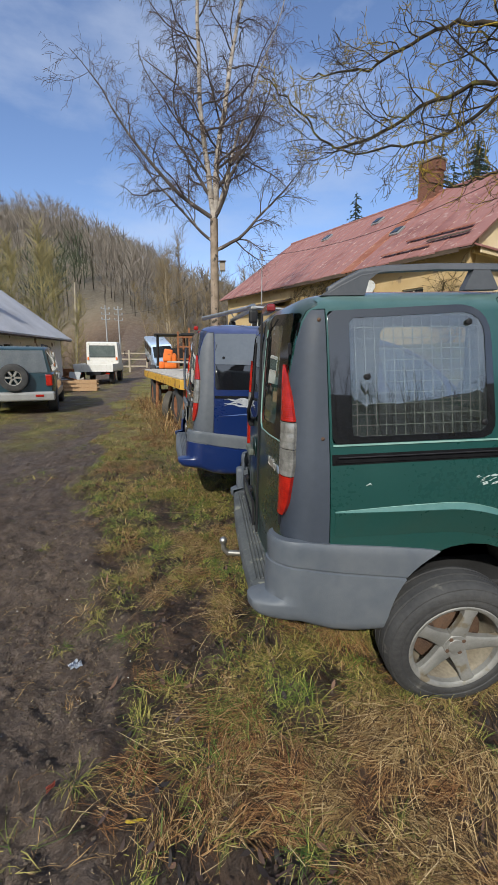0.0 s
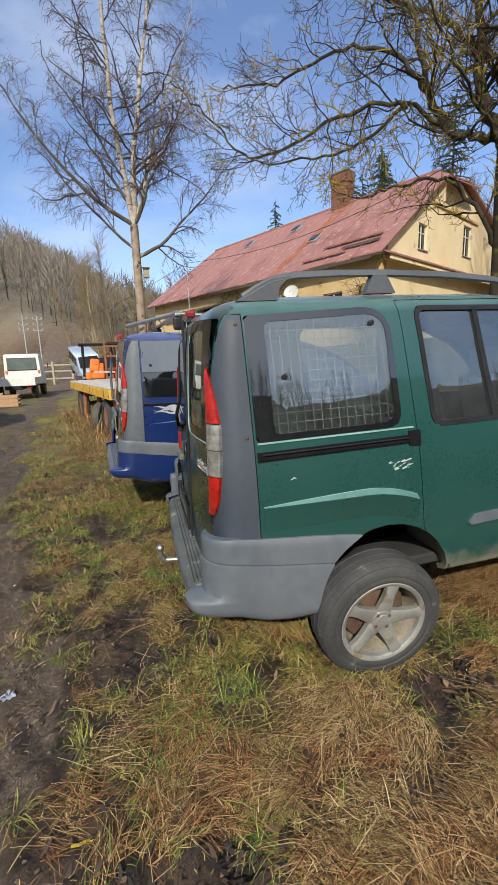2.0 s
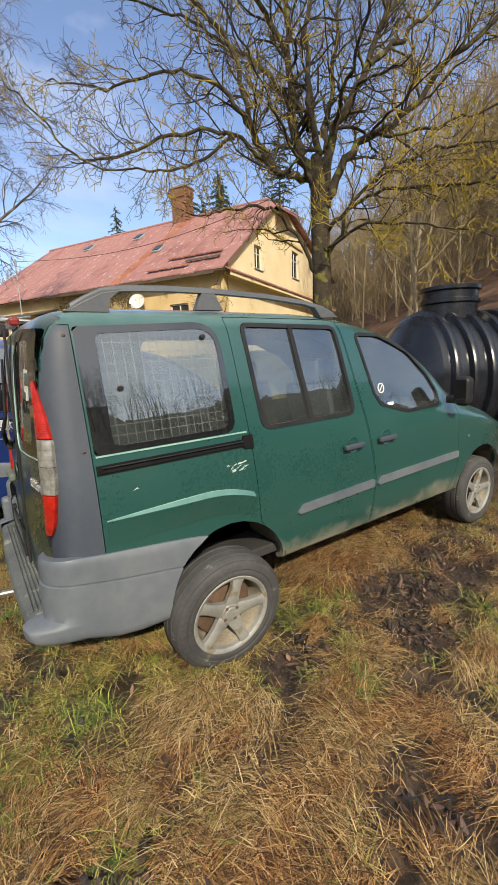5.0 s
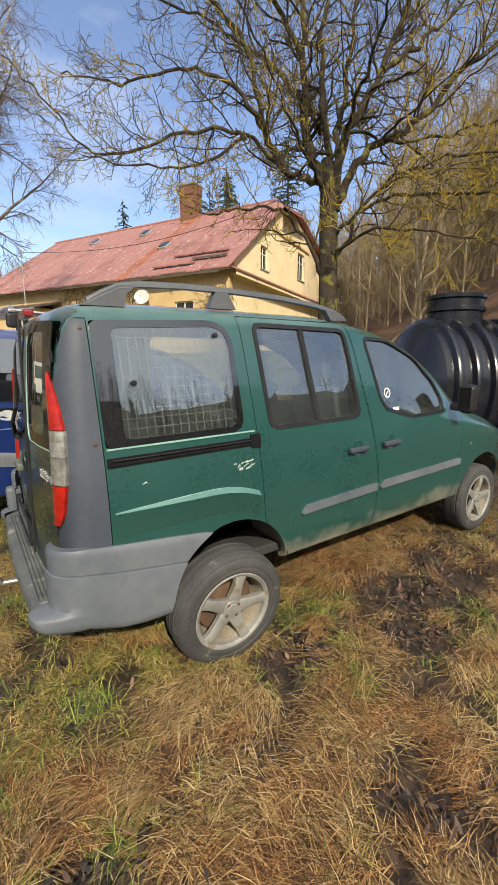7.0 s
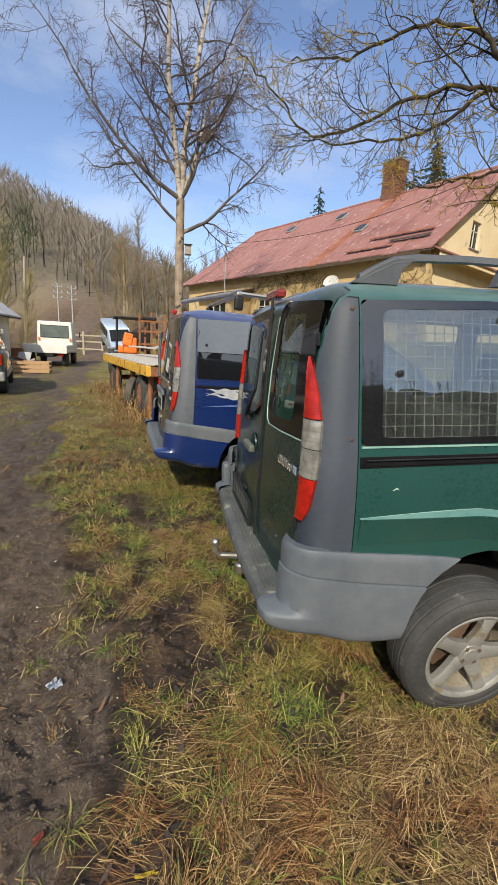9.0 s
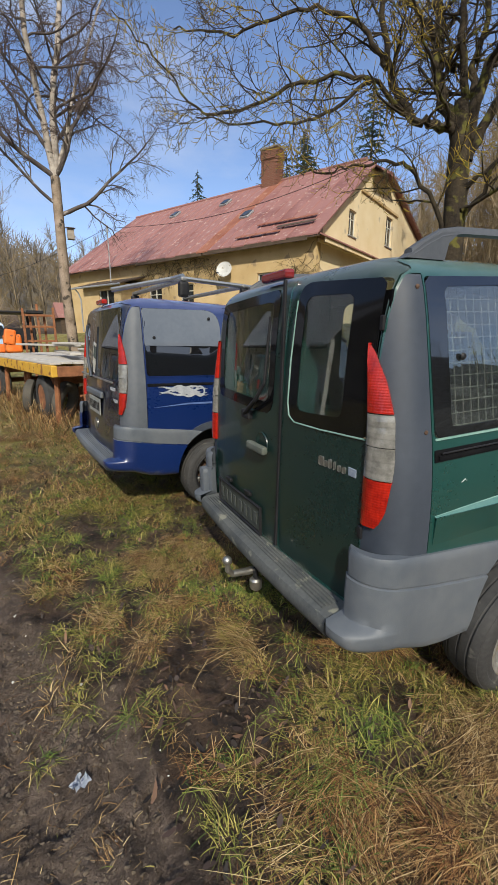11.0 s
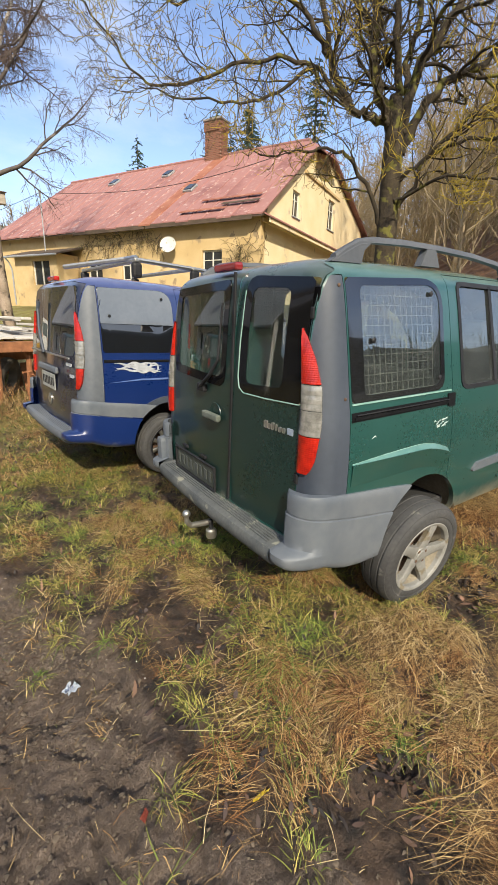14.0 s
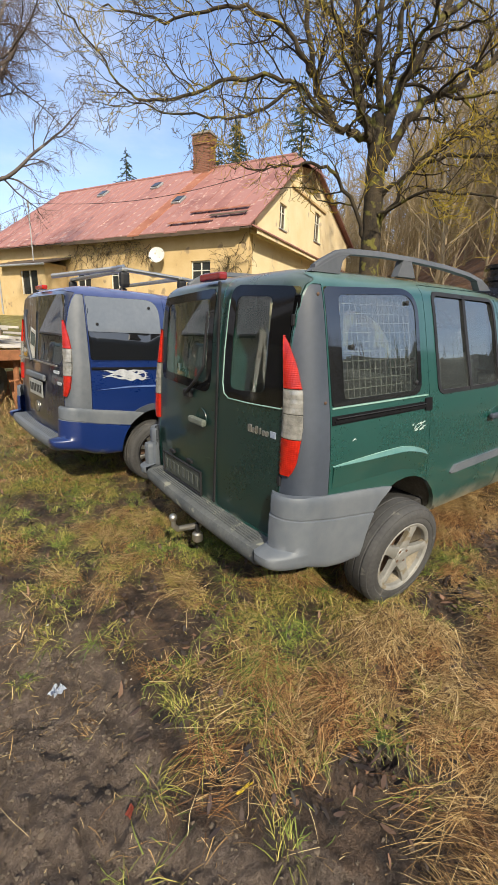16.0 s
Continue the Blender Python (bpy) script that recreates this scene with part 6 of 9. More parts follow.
POLE_WOOD = surf("pole_wood", (0.30, 0.255, 0.19), (0.40, 0.35, 0.28), scale=3, rough=0.95, stretch=(4, 4, 0.4))
SNOWY = surf("scrap_grey_sheet", (0.30, 0.32, 0.35), (0.42, 0.43, 0.45), scale=3, rough=0.6)


def set_on(x, y, yaw, lift=0.0, pitch=0.0, roll=0.0):
    return pose(x, y, float(ground_z(x, y)) + lift, pitch, roll, yaw)


def car_wheel(root, x, y, r, w, rim=ALLOY):
    bm = lathe_bm([(r * 0.62, -w / 2), (r * 0.9, -w / 2), (r, -w * 0.36), (r, w * 0.36), (r * 0.9, w / 2), (r * 0.62, w / 2)], 28, closed=True)
    m = Matrix.Translation((x, y, r)) @ Matrix.Rotation(math.pi / 2, 4, "Y")
    bmesh.ops.transform(bm, matrix=m, verts=bm.verts)
    tyre = part("wheel", bm, RUBBER, root, "", 40)
    bm = lathe_bm([(0.02, -w * 0.3), (r * 0.63, -w * 0.42), (r * 0.63, w * 0.42), (r * 0.5, w * 0.36), (0.02, w * 0.3)], 24)
    bmesh.ops.transform(bm, matrix=m, verts=bm.verts)
    part("rim", bm, rim, tyre, "", 40)


def loft_body(root, name, sections, mat, smooth=35):
    """A car body along y from sections (y, half width low, half width top, z low, z top, round)."""
    bm, rings = bmesh.new(), []
    for y, wl, wt, zl, zt, rd in sections:
        ring = rounded([(-wl, zl), (wl, zl), (wt, zt), (-wt, zt)], rd, 4)
        rings.append([bm.verts.new((x, y, z)) for x, z in ring])
    n = len(rings[0])
    for r, s in zip(rings, rings[1:]):
        for k in range(n):
            bm.faces.new((r[k], r[(k + 1) % n], s[(k + 1) % n], s[k]))
    bm.faces.new(rings[0][::-1])
    bm.faces.new(rings[-1])
    bmesh.ops.recalc_face_normals(bm, faces=bm.faces[:])
    return part(name, bm, mat, root, "", smooth)


def off_roader():
    """Dark teal off-road car seen from behind; its rear at y = 0, nose to +y."""
    root = thing("off_road_car", "dark teal off-road car with a spare wheel on its tailgate", "car", set_on(-5.40, 9.9, 15.5))
    loft_body(root, "body", [(0.0, 0.80, 0.84, 0.46, 1.10, 0.06), (0.06, 0.84, 0.87, 0.42, 1.12, 0.08), (1.3, 0.88, 0.89, 0.40, 1.12, 0.08), (3.0, 0.88, 0.88, 0.40, 1.08, 0.08), (4.2, 0.84, 0.80, 0.42, 1.0, 0.1), (4.35, 0.76, 0.70, 0.46, 0.92, 0.1)], TEAL)
    loft_body(root, "cabin", [(0.05, 0.83, 0.70, 1.08, 1.72, 0.07), (0.16, 0.85, 0.72, 1.08, 1.80, 0.09), (1.6, 0.85, 0.72, 1.08, 1.82, 0.09), (2.3, 0.84, 0.71, 1.06, 1.78, 0.09), (3.0, 0.82, 0.76, 1.04, 1.12, 0.03)], TEAL)
    for y0, y1, t in ((0.10, 0.95, 0), (1.05, 1.75, 0), (1.85, 2.55, 1)):
        for sx in (1, -1):
            bm = bmesh.new()
            q = [(sx * 0.842, y0, 1.16), (sx * 0.842, y1, 1.16), (sx * (0.742 + 0.03 * t), y1 - 0.18 * t, 1.68), (sx * 0.742, y0 + 0.04, 1.68)]
            bm.faces.new([bm.verts.new(p) for p in q])
            bmesh.ops.solidify(bm, geom=bm.faces[:], thickness=0.02)
            part("side_window", bm, GLASS_DARK, root)
    bm = bmesh.new()
    bm.faces.new([bm.verts.new(p) for p in ((-0.74, 0.030, 1.12), (0.74, 0.030, 1.12), (0.66, 0.045, 1.70), (-0.66, 0.045, 1.70))])
    bmesh.ops.solidify(bm, geom=bm.faces[:], thickness=0.02)
    # rear pane in a pale grey base colour
    part("rear_window", bm, surf("pale_grey_window", (0.22, 0.25, 0.28), (0.34, 0.37, 0.40), scale=3, rough=0.1), root)
    part("rear_bumper", box_bm(1.76, 0.22, 0.24, (0, -0.06, 0.50), 0.06, 3), SILVER, root, "silver rear bumper")
    part("sill_cladding", box_bm(0.06, 2.4, 0.18, (0.87, 2.1, 0.50), 0.03, 2), SILVER, root)
    for sx in (-1, 1):
        part("tail_light", box_bm(0.16, 0.10, 0.30, (sx * 0.76, 0.0, 0.92), 0.03, 2), RED_LENS, root)
        part("bumper_lamp", box_bm(0.20, 0.03, 0.06, (sx * 0.52, -0.175, 0.52), 0.01, 1), RED_LENS, root)
    sp = lathe_bm([(0.20, -0.1), (0.31, -0.11), (0.355, -0.07), (0.36, 0.0), (0.345, 0.08), (0.30, 0.10), (0.20, 0.09)], 32, closed=True)
    mm = Matrix.Translation((-0.06, -0.14, 1.0)) @ Matrix.Rotation(math.pi / 2, 4, "X")
    bmesh.ops.transform(sp, matrix=mm, verts=sp.verts)
    spare = part("spare_wheel", sp, RUBBER, root, "spare wheel with a silver rim", 40)
    for k in range(6):
        b = box_bm(0.19, 0.055, 0.03, (0.12, 0, 0.06), 0.012, 2)
        bmesh.ops.transform(b, matrix=mm @ Matrix.Rotation(k * math.pi / 3, 4, "Z"), verts=b.verts)
        part("spoke", b, ALLOY, spare)
    b = lathe_bm([(0.195, 0.05), (0.215, 0.075), (0.20, 0.09), (0.18, 0.07)], 28, closed=True)
    bmesh.ops.transform(b, matrix=mm, verts=b.verts)
    part("rim", b, ALLOY, spare, "", 40)
    for sx in (-0.76, 0.76):
        for y in (0.80, 3.45):
            car_wheel(root, sx, y, 0.36, 0.24)
    for sx in (-0.62, 0.62):
        part("roof_rail", tube_bm([(sx, 0.4, 1.80), (sx, 0.5, 1.86), (sx, 2.1, 1.86), (sx, 2.2, 1.79)], 0.02, 6), BLACK_PLASTIC, root)


def flatbed_truck():
    """White flatbed truck seen from behind; tail at y = 0."""
    root = thing("flatbed_truck", "white flatbed truck with a low dropside bed", "truck", set_on(-6.75, 22.3, 4))
    part("bed_floor", box_bm(2.05, 3.0, 0.12, (0, 1.5, 0.82), 0.02, 1), GREY_WOOD, root)
    part("tailboard", box_bm(2.1, 0.05, 0.40, (0, 0, 0.92), 0.012, 2), WHITE, root, "white dropside board")
    for sx in (-1.03, 1.03):
        part("sideboard", box_bm(0.05, 2.95, 0.40, (sx, 1.5, 0.94), 0.012, 2), WHITE, root)
    loft_body(root, "cab", [(3.05, 0.96, 0.90, 0.75, 2.38, 0.10), (3.15, 1.0, 0.93, 0.70, 2.44, 0.12), (4.2, 1.0, 0.92, 0.6, 2.44, 0.12), (4.9, 0.98, 0.90, 0.55, 1.7, 0.10)], WHITE)
    # the sky's reflection is painted into the pane's grey
    part("rear_window", box_bm(1.50, 0.03, 0.66, (0, 3.045, 1.86), 0.012, 2), surf("cab_glass", (0.07, 0.09, 0.09), (0.15, 0.175, 0.17), scale=2, rough=0.06), root, "wide cab window with grey reflections painted in")
    part("window_seal", tube_bm([(x, 3.035, z) for x, z in ((-0.77, 1.52), (0.77, 1.52), (0.75, 2.20), (-0.75, 2.20))], 0.02, 6, closed=True), BLACK_PLASTIC, root)
    for sx in (-0.62, 0.62):
        part("headboard_lamp", box_bm(0.10, 0.06, 0.18, (sx * 1.36, 3.0, 1.42), 0.02, 1), ORANGE, root)
        part("tail_light", box_bm(0.22, 0.06, 0.10, (sx * 1.2, 0.1, 0.62), 0.01, 1), RED_LENS, root)
    part("chassis", box_bm(0.8, 4.4, 0.2, (0, 2.2, 0.62), 0.02, 1), BLACK_PLASTIC, root)
    for sx in (-0.85, 0.85):
        for y in (0.9, 4.0):
            car_wheel(root, sx, y, 0.38, 0.26, RUST_OLD)
    for sx in (-1.05, 1.05):
        part("cab_mirror", box_bm(0.05, 0.10, 0.34, (sx * 1.1, 4.7, 1.75), 0.02, 1), BLACK_PLASTIC, root)


def minibus():
    root = thing("minibus", "pale blue minibus standing tilted among the scrap", "minibus", set_on(-4.15, 31.8, 180 + 16, 0.35, 0, 5) @ pose(0, 0, 0, -15, 0, 0))
    loft_body(root, "body", [(-2.2, 0.80, 0.74, 0.45, 1.85, 0.10), (-2.1, 0.84, 0.76, 0.40, 1.92, 0.12), (0.9, 0.84, 0.76, 0.40, 1.92, 0.12), (1.65, 0.83, 0.78, 0.40, 1.18, 0.08), (2.15, 0.80, 0.76, 0.42, 0.95, 0.08)], PALE_BLUE)
    bm = bmesh.new()
    bm.faces.new([bm.verts.new(p) for p in ((-0.70, 1.70, 1.22), (0.70, 1.70, 1.22), (0.66, 1.04, 1.85), (-0.66, 1.04, 1.85))])
    bmesh.ops.solidify(bm, geom=bm.faces[:], thickness=0.02)
    part("windscreen", bm, PANE, root)
    for sx in (1, -1):
        for y0, y1 in ((-1.9, -0.9), (-0.8, 0.1), (0.2, 0.85)):
            bm = bmesh.new()
            bm.faces.new([bm.verts.new(p) for p in ((sx * 0.825, y0, 1.18), (sx * 0.825, y1, 1.18), (sx * 0.785, y1, 1.72), (sx * 0.785, y0, 1.72))])
            bmesh.ops.solidify(bm, geom=bm.faces[:], thickness=0.02)
            part("side_window", bm, PANE, root)
        part("headlight", box_bm(0.28, 0.06, 0.16, (sx * 0.55, 2.13, 0.80), 0.03, 2), CLEAR_LENS, root)
        for y in (-1.5, 1.35):
            car_wheel(root, sx * 0.74, y, 0.31, 0.2, RUST_OLD)
    part("front_bumper", box_bm(1.6, 0.14, 0.20, (0, 2.2, 0.52), 0.05, 2), BLACK_PLASTIC, root)


def orange_machine():
    root = thing("orange_tractor", "small orange tractor with a black roll cab", "tractor", set_on(-1.95, 16.3, 8, 0.25))
    part("bonnet", box_bm(0.50, 1.1, 0.62, (-0.06, -0.2, 1.10), 0.10, 3), ORANGE, root, "orange engine hood")
    part("fender", box_bm(0.80, 0.55, 0.30, (-0.10, 0.45, 0.92), 0.08, 3), ORANGE, root)
    part("counterweight", box_bm(0.34, 0.36, 0.50, (-0.16, -0.62, 1.32), 0.06, 2, rot=Matrix.Rotation(0.18, 3, "Y")), ORANGE, root)
    for x, y in ((-0.55, 0.2), (0.75, 0.2), (-0.5, 1.4), (0.72, 1.4)):
        part("cab_post", tube_bm([(x, y, 0.9), (x * 0.95, y, 2.15)], 0.045, 8), BLACK_PLASTIC, root)
    part("cab_roof", box_bm(1.5, 1.45, 0.07, (0.10, 0.8, 2.18), 0.03, 2), BLACK_PLASTIC, root)
    part("cab_side", box_bm(0.95, 0.04, 0.75, (0.22, 0.22, 1.25), 0.02, 1), BLACK_PLASTIC, root)
    part("seat", box_bm(0.45, 0.45, 0.5, (0.1, 0.9, 1.25), 0.08, 2), BLACK_PLASTIC, root)
    for sx in (-0.75, 0.75):
        for y, r in ((1.1, 0.46), (-0.5, 0.34)):
            car_wheel(root, sx, y, r, 0.25, RUST_OLD)


def flat_trailer():
    """Plank-decked trailer with a chipped yellow frame; its near left corner at the origin, length to +y."""
    root = thing("flat_trailer", "plank-decked farm trailer with a chipped yellow frame", "trailer", pose(-0.95, 6.95, 0, 0, 0, 15))
    W, L, Z = 2.2, 6.3, 1.10
    for sx in (0.05, W - 0.05):
        part("frame_beam", box_bm(0.10, L, 0.20, (sx, L / 2, Z - 0.11), 0.015, 2), YELLOW, root, "chipped yellow steel beam")
    for y in (0.05, L - 0.05, L / 2):
        part("cross_beam", box_bm(W - 0.2, 0.10, 0.18, (W / 2, y, Z - 0.12), 0.012, 2), YELLOW if y > 1 else RUST_OLD, root)
    rng = random.Random(8)
    for k in range(11):
        part("plank", box_bm(0.185, L - 0.1 + rng.uniform(-0.15, 0.1), 0.04, (0.11 + 0.2 * k, L / 2 + rng.uniform(-0.04, 0.04), Z + 0.012 + rng.uniform(0, 0.012)), 0.006, 1, rot=Matrix.Rotation(rng.uniform(-0.006, 0.006), 3, "Z")), PLANK, root)
    for y in (1.2, 5.2):
        part("axle", tube_bm([(0.2, y, 0.45), (W - 0.2, y, 0.45)], 0.06, 8), RUST_OLD, root)
        part("spring_block", box_bm(W - 0.5, 0.7, 0.25, (W / 2, y, 0.80), 0.02, 1), RUST_OLD, root)
        for sx in (0.22, W - 0.22):
            car_wheel(root, sx, y, 0.42, 0.24, RUST_OLD)
    for x, y in ((0.15, 0.4), (0.2, 2.5), (0.3, 3.2), (0.1, 4.2), (0.6, 0.2)):
        part("prop", tube_bm([(x, y, 0.0), (x + 0.05, y, Z - 0.1)], 0.05, 8), RUST_OLD, root)
    return root


def deck_load():
    rng = random.Random(12)
    base = pose(-0.95, 6.95, 0, 0, 0, 15)
    for k in range(7):
        L, w = rng.uniform(1.6, 3.2), rng.uniform(0.14, 0.24)
        m = base @ pose(rng.uniform(0.8, 1.7), rng.uniform(1.0, 3.4), 1.155 + 0.048 * k, 0, 0, rng.uniform(-14, 10))
        tagged(part("loose_plank", box_bm(w, L, 0.045, (0, 0, 0), 0.006, 1), PLANK), "loose weathered plank lying on the trailer deck", "plank", "planks on the trailer").matrix_basis = m
    rack = thing("steel_rack", "rusty upright steel posts standing behind the trailer", "scrap steel", set_on(-1.5, 14.4, 4))
    for x, y, h in ((0, 0, 2.45), (0.2, 0.25, 2.3), (0.42, 0.05, 2.6), (0.62, 0.3, 2.25), (0.88, 0.0, 2.5)):
        part("post", box_bm(0.07, 0.07, h, (x, y, h / 2), 0.006, 1), RUST_OLD, rack)
    for z in (1.45, 1.9, 2.25):
        part("rail", box_bm(0.98, 0.05, 0.07, (0.44, 0.03, z), 0.006, 1), RUST_OLD, rack)
    part("plate_top", box_bm(0.5, 0.35, 0.10, (0.35, 0.15, 2.35), 0.02, 1), BLACK_PLASTIC, rack)
    # rusty offcuts thrown under the deck
    for k in range(14):
        x, y = rng.uniform(-0.75, 0.25), rng.uniform(7.0, 8.8)
        w, L = rng.uniform(0.05, 0.16), rng.uniform(0.4, 0.95)
        m = set_on(x, y, rng.uniform(0, 180), 0.06 + L * 0.35, rng.uniform(40, 75), rng.uniform(-20, 20))
        tagged(part("iron_offcut", box_bm(w, L, 0.03, (0, 0, 0), 0.004, 1), RUST_OLD), "bent rusty iron offcut leaning under the trailer", "scrap steel", "iron offcuts under the trailer").matrix_basis = m


def leaning_tyre(x, y, r, yaw, tilt, label):
    bm = lathe_bm([(r * 0.60, -0.08), (r * 0.85, -0.095), (r * 0.98, -0.07), (r, 0.0), (r * 0.98, 0.07), (r * 0.85, 0.095), (r * 0.60, 0.08), (r * 0.57, 0.0)], 36, closed=True)
    ob = part("tyre", bm, surf("dull_old_tyre", (0.055, 0.052, 0.045), (0.10, 0.09, 0.075), scale=5, rough=0.95, bump=0.3) if "dull_old_tyre" not in bpy.data.materials else bpy.data.materials["dull_old_tyre"], None, "", 40)
    ob.matrix_basis = pose(x, y, float(ground_z(x, y)) + r * 0.93, 90 + tilt, 0, yaw)
    tagged(ob, label, "tyre")


def shed():
    root = thing("shed", "whitewashed shed with a long grey slate roof", "shed", pose(-8.1, 21.4, 0, 0, 0, 1))
    L, W = 13.0, 7.0
    holes = [(-2.2, -1.4, 1.2, 2.0), (-4.4, -3.7, 1.2, 2.0), (-6.4, -5.6, 1.2, 2.0), (-8.6, -7.8, 1.2, 2.0)]
    front = carved(prism([(0, -0.3), (0, 2.62), (-L, 2.62), (-L, -0.3)], -0.3, 0.0, "x"), [("DIFFERENCE", prism([(a, c), (b, c), (b, d), (a, d)], -0.6, 0.3, "x")) for a, b, c, d in holes])
    link_data("wall", front, SHED_WALL, root, "peeling whitewashed wall")
    for a, b, c, d in holes:
        part("window", box_bm(0.06, b - a, d - c, (-0.15, (a + b) / 2, (c + d) / 2), 0.01, 1), PANE, root)
    part("wall", box_bm(W - 0.3, 0.3, 2.65, (-W / 2 - 0.15, -0.15, 1.02), 0.01, 1), SHED_WALL, root)
    link_data("gable", prism([(-0.3, 2.35), (-W + 0.3, 2.35), (-W / 2, 5.2)], -0.3, 0.0, "y"), DARK_WOOD, root)
    part("wall", box_bm(0.3, L, 2.65, (-W + 0.15, -L / 2, 1.02), 0.01, 1), SHED_WALL, root)
    n = 16
    for side in (0, 1):
        for k in range(n):
            y0, y1 = 0.5 - (L + 0.7) * k / n, 0.5 - (L + 0.7) * (k + 1) / n + 0.01
            e, r = (0.45 if side == 0 else -W - 0.45), -W / 2
            v = [(e, y0, 2.42), (e, y1, 2.42), (r, y1, 5.35), (r, y0, 5.35)]
            v += [(x, y, z - 0.07) for x, y, z in v]
            link_mesh("roof_strip", v, [(0, 1, 2, 3), (7, 6, 5, 4), (0, 4, 5, 1), (1, 5, 6, 2), (2, 6, 7, 3), (3, 7, 4, 0)], SHED_ROOF, root)
    part("eave_board", box_bm(0.05, L + 0.6, 0.14, (0.42, -L / 2 + 0.1, 2.36), 0.01, 1), DARK_WOOD, root)
    part("dormer", box_bm(0.9, 0.7, 1.3, (-1.5, -5.2, 3.5), 0.02, 1), SHED_WALL, root)
    part("dormer_cap", box_bm(1.1, 0.9, 0.08, (-1.45, -5.2, 4.18), 0.01, 1), DARK_WOOD, root)


def utility_pole(x, y, h, r, arms, label, lean=0.0):
    root = thing("utility_pole", label, "pole", set_on(x, y, 20, -0.2, 0, lean))
    part("pole", tube_bm([(0, 0, 0), (0, 0, h)], [r, r * 0.7], 10), POLE_WOOD if not arms else ZINC, root)
    for k in range(arms):
        z = h - 0.35 - 0.55 * k
        part("cross_arm", box_bm(0.9, 0.07, 0.08, (0, 0, z), 0.01, 1), ZINC, root)
        for sx in (-0.4, 0.4):
            part("insulator", lathe_at((sx, 0, z + 0.04)), SNOWY, root)
    return root


def lathe_at(p):
    bm = lathe_bm([(0.05, 0), (0.075, 0.04), (0.05, 0.08), (0.075, 0.12), (0.05, 0.16)], 10)
    bmesh.ops.translate(bm, vec=p, verts=bm.verts)
    return bm


def tank():
    """Ribbed black plastic tank lying on its side, with two round necks."""
    root = thing("plastic_tank", "ribbed black plastic tank with round neck openings", "tank", pose(5.71, 2.40, float(ground_z(6.5, 2.0)) + 0.0, 0, 0, -27) @ Matrix.Scale(1.055, 4))
    R, L = 1.02, 5.2
    prof = [(0.05, -0.42), (0.45, -0.36), (0.80, -0.18), (R - 0.06, 0.0)]
    s = 0.0
    while s < L:
        prof += [(R - 0.06, s + 0.10), (R + 0.005, s + 0.13), (R + 0.015, s + 0.155), (R + 0.015, s + 0.185), (R + 0.005, s + 0.21), (R - 0.06, s + 0.24)]
        s += 0.265
    prof += [(R - 0.06, s + 0.05), (0.80, s + 0.22), (0.45, s + 0.4), (0.05, s + 0.46)]
    bm = lathe_bm(prof, 56)
    bmesh.ops.transform(bm, matrix=Matrix.Translation((0, 0, R)) @ Matrix.Rotation(math.pi / 2, 4, "Y"), verts=bm.verts)
    part("shell", bm, TANK, root, "", 30)
    for x in (0.62, 2.35):
        nb = lathe_bm([(0.40, 0.0), (0.40, 0.22), (0.43, 0.24), (0.43, 0.29), (0.40, 0.30), (0.40, 0.40), (0.435, 0.42), (0.435, 0.47), (0.36, 0.47), (0.36, 0.05)], 40)
        bmesh.ops.translate(nb, vec=(x, 0, 2 * R - 0.14), verts=nb.verts)
        part("neck", nb, TANK, root, "round neck with a rim", 30)
    for x in (0.8, 2.6, 4.4):
        part("cradle", box_bm(0.25, 1.3, 0.35, (x, 0, 0.12), 0.04, 2), TANK, root)


off_roader()
flatbed_truck()
minibus()
orange_machine()
flat_trailer()
deck_load()
leaning_tyre(-0.75, 7.75, 0.40, 60, 12, "worn old tyre leaning under the trailer")
leaning_tyre(-1.35, 8.9, 0.36, 75, 6, "old tyre standing beside the trailer")
shed()
tank()
utility_pole(-13.3, 41.0, 8.6, 0.13, 0, "leaning bare wooden pole", 2.5)
utility_pole(-11.5, 46.4, 6.6, 0.10, 3, "steel pole with cross arms and insulators")
utility_pole(-10.1, 46.2, 6.1, 0.10, 3, "steel pole with cross arms and a grey switch box")
utility_pole(-6.2, 60.0, 9.5, 0.13, 0, "distant bare wooden pole")
# wooden crate, scrap sheets and a heap of boards between the car and the truck
crate = thing("wooden_crate", "slatted wooden crate on the muddy ground", "crate", set_on(-6.2, 17.9, 8))
for z in (0.10, 0.27, 0.44):
    for y in (-0.45, 0.45):
        part("slat", box_bm(1.5, 0.03, 0.11, (0, y, z), 0.005, 1), surf("orange_pine", (0.34, 0.20, 0.10), (0.45, 0.30, 0.17), scale=3, rough=0.85, stretch=(6, 1, 1)) if "orange_pine" not in bpy.data.materials else bpy.data.materials["orange_pine"], crate)
    for x in (-0.75, 0.75):
        part("slat", box_bm(0.03, 0.9, 0.11, (x, 0, z), 0.005, 1), bpy.data.materials["orange_pine"], crate)
for x in (-0.72, 0.0, 0.72):
    part("post", box_bm(0.06, 0.06, 0.52, (x, -0.41, 0.26), 0.006, 1), bpy.data.materials["orange_pine"], crate)
rs = random.Random(4)
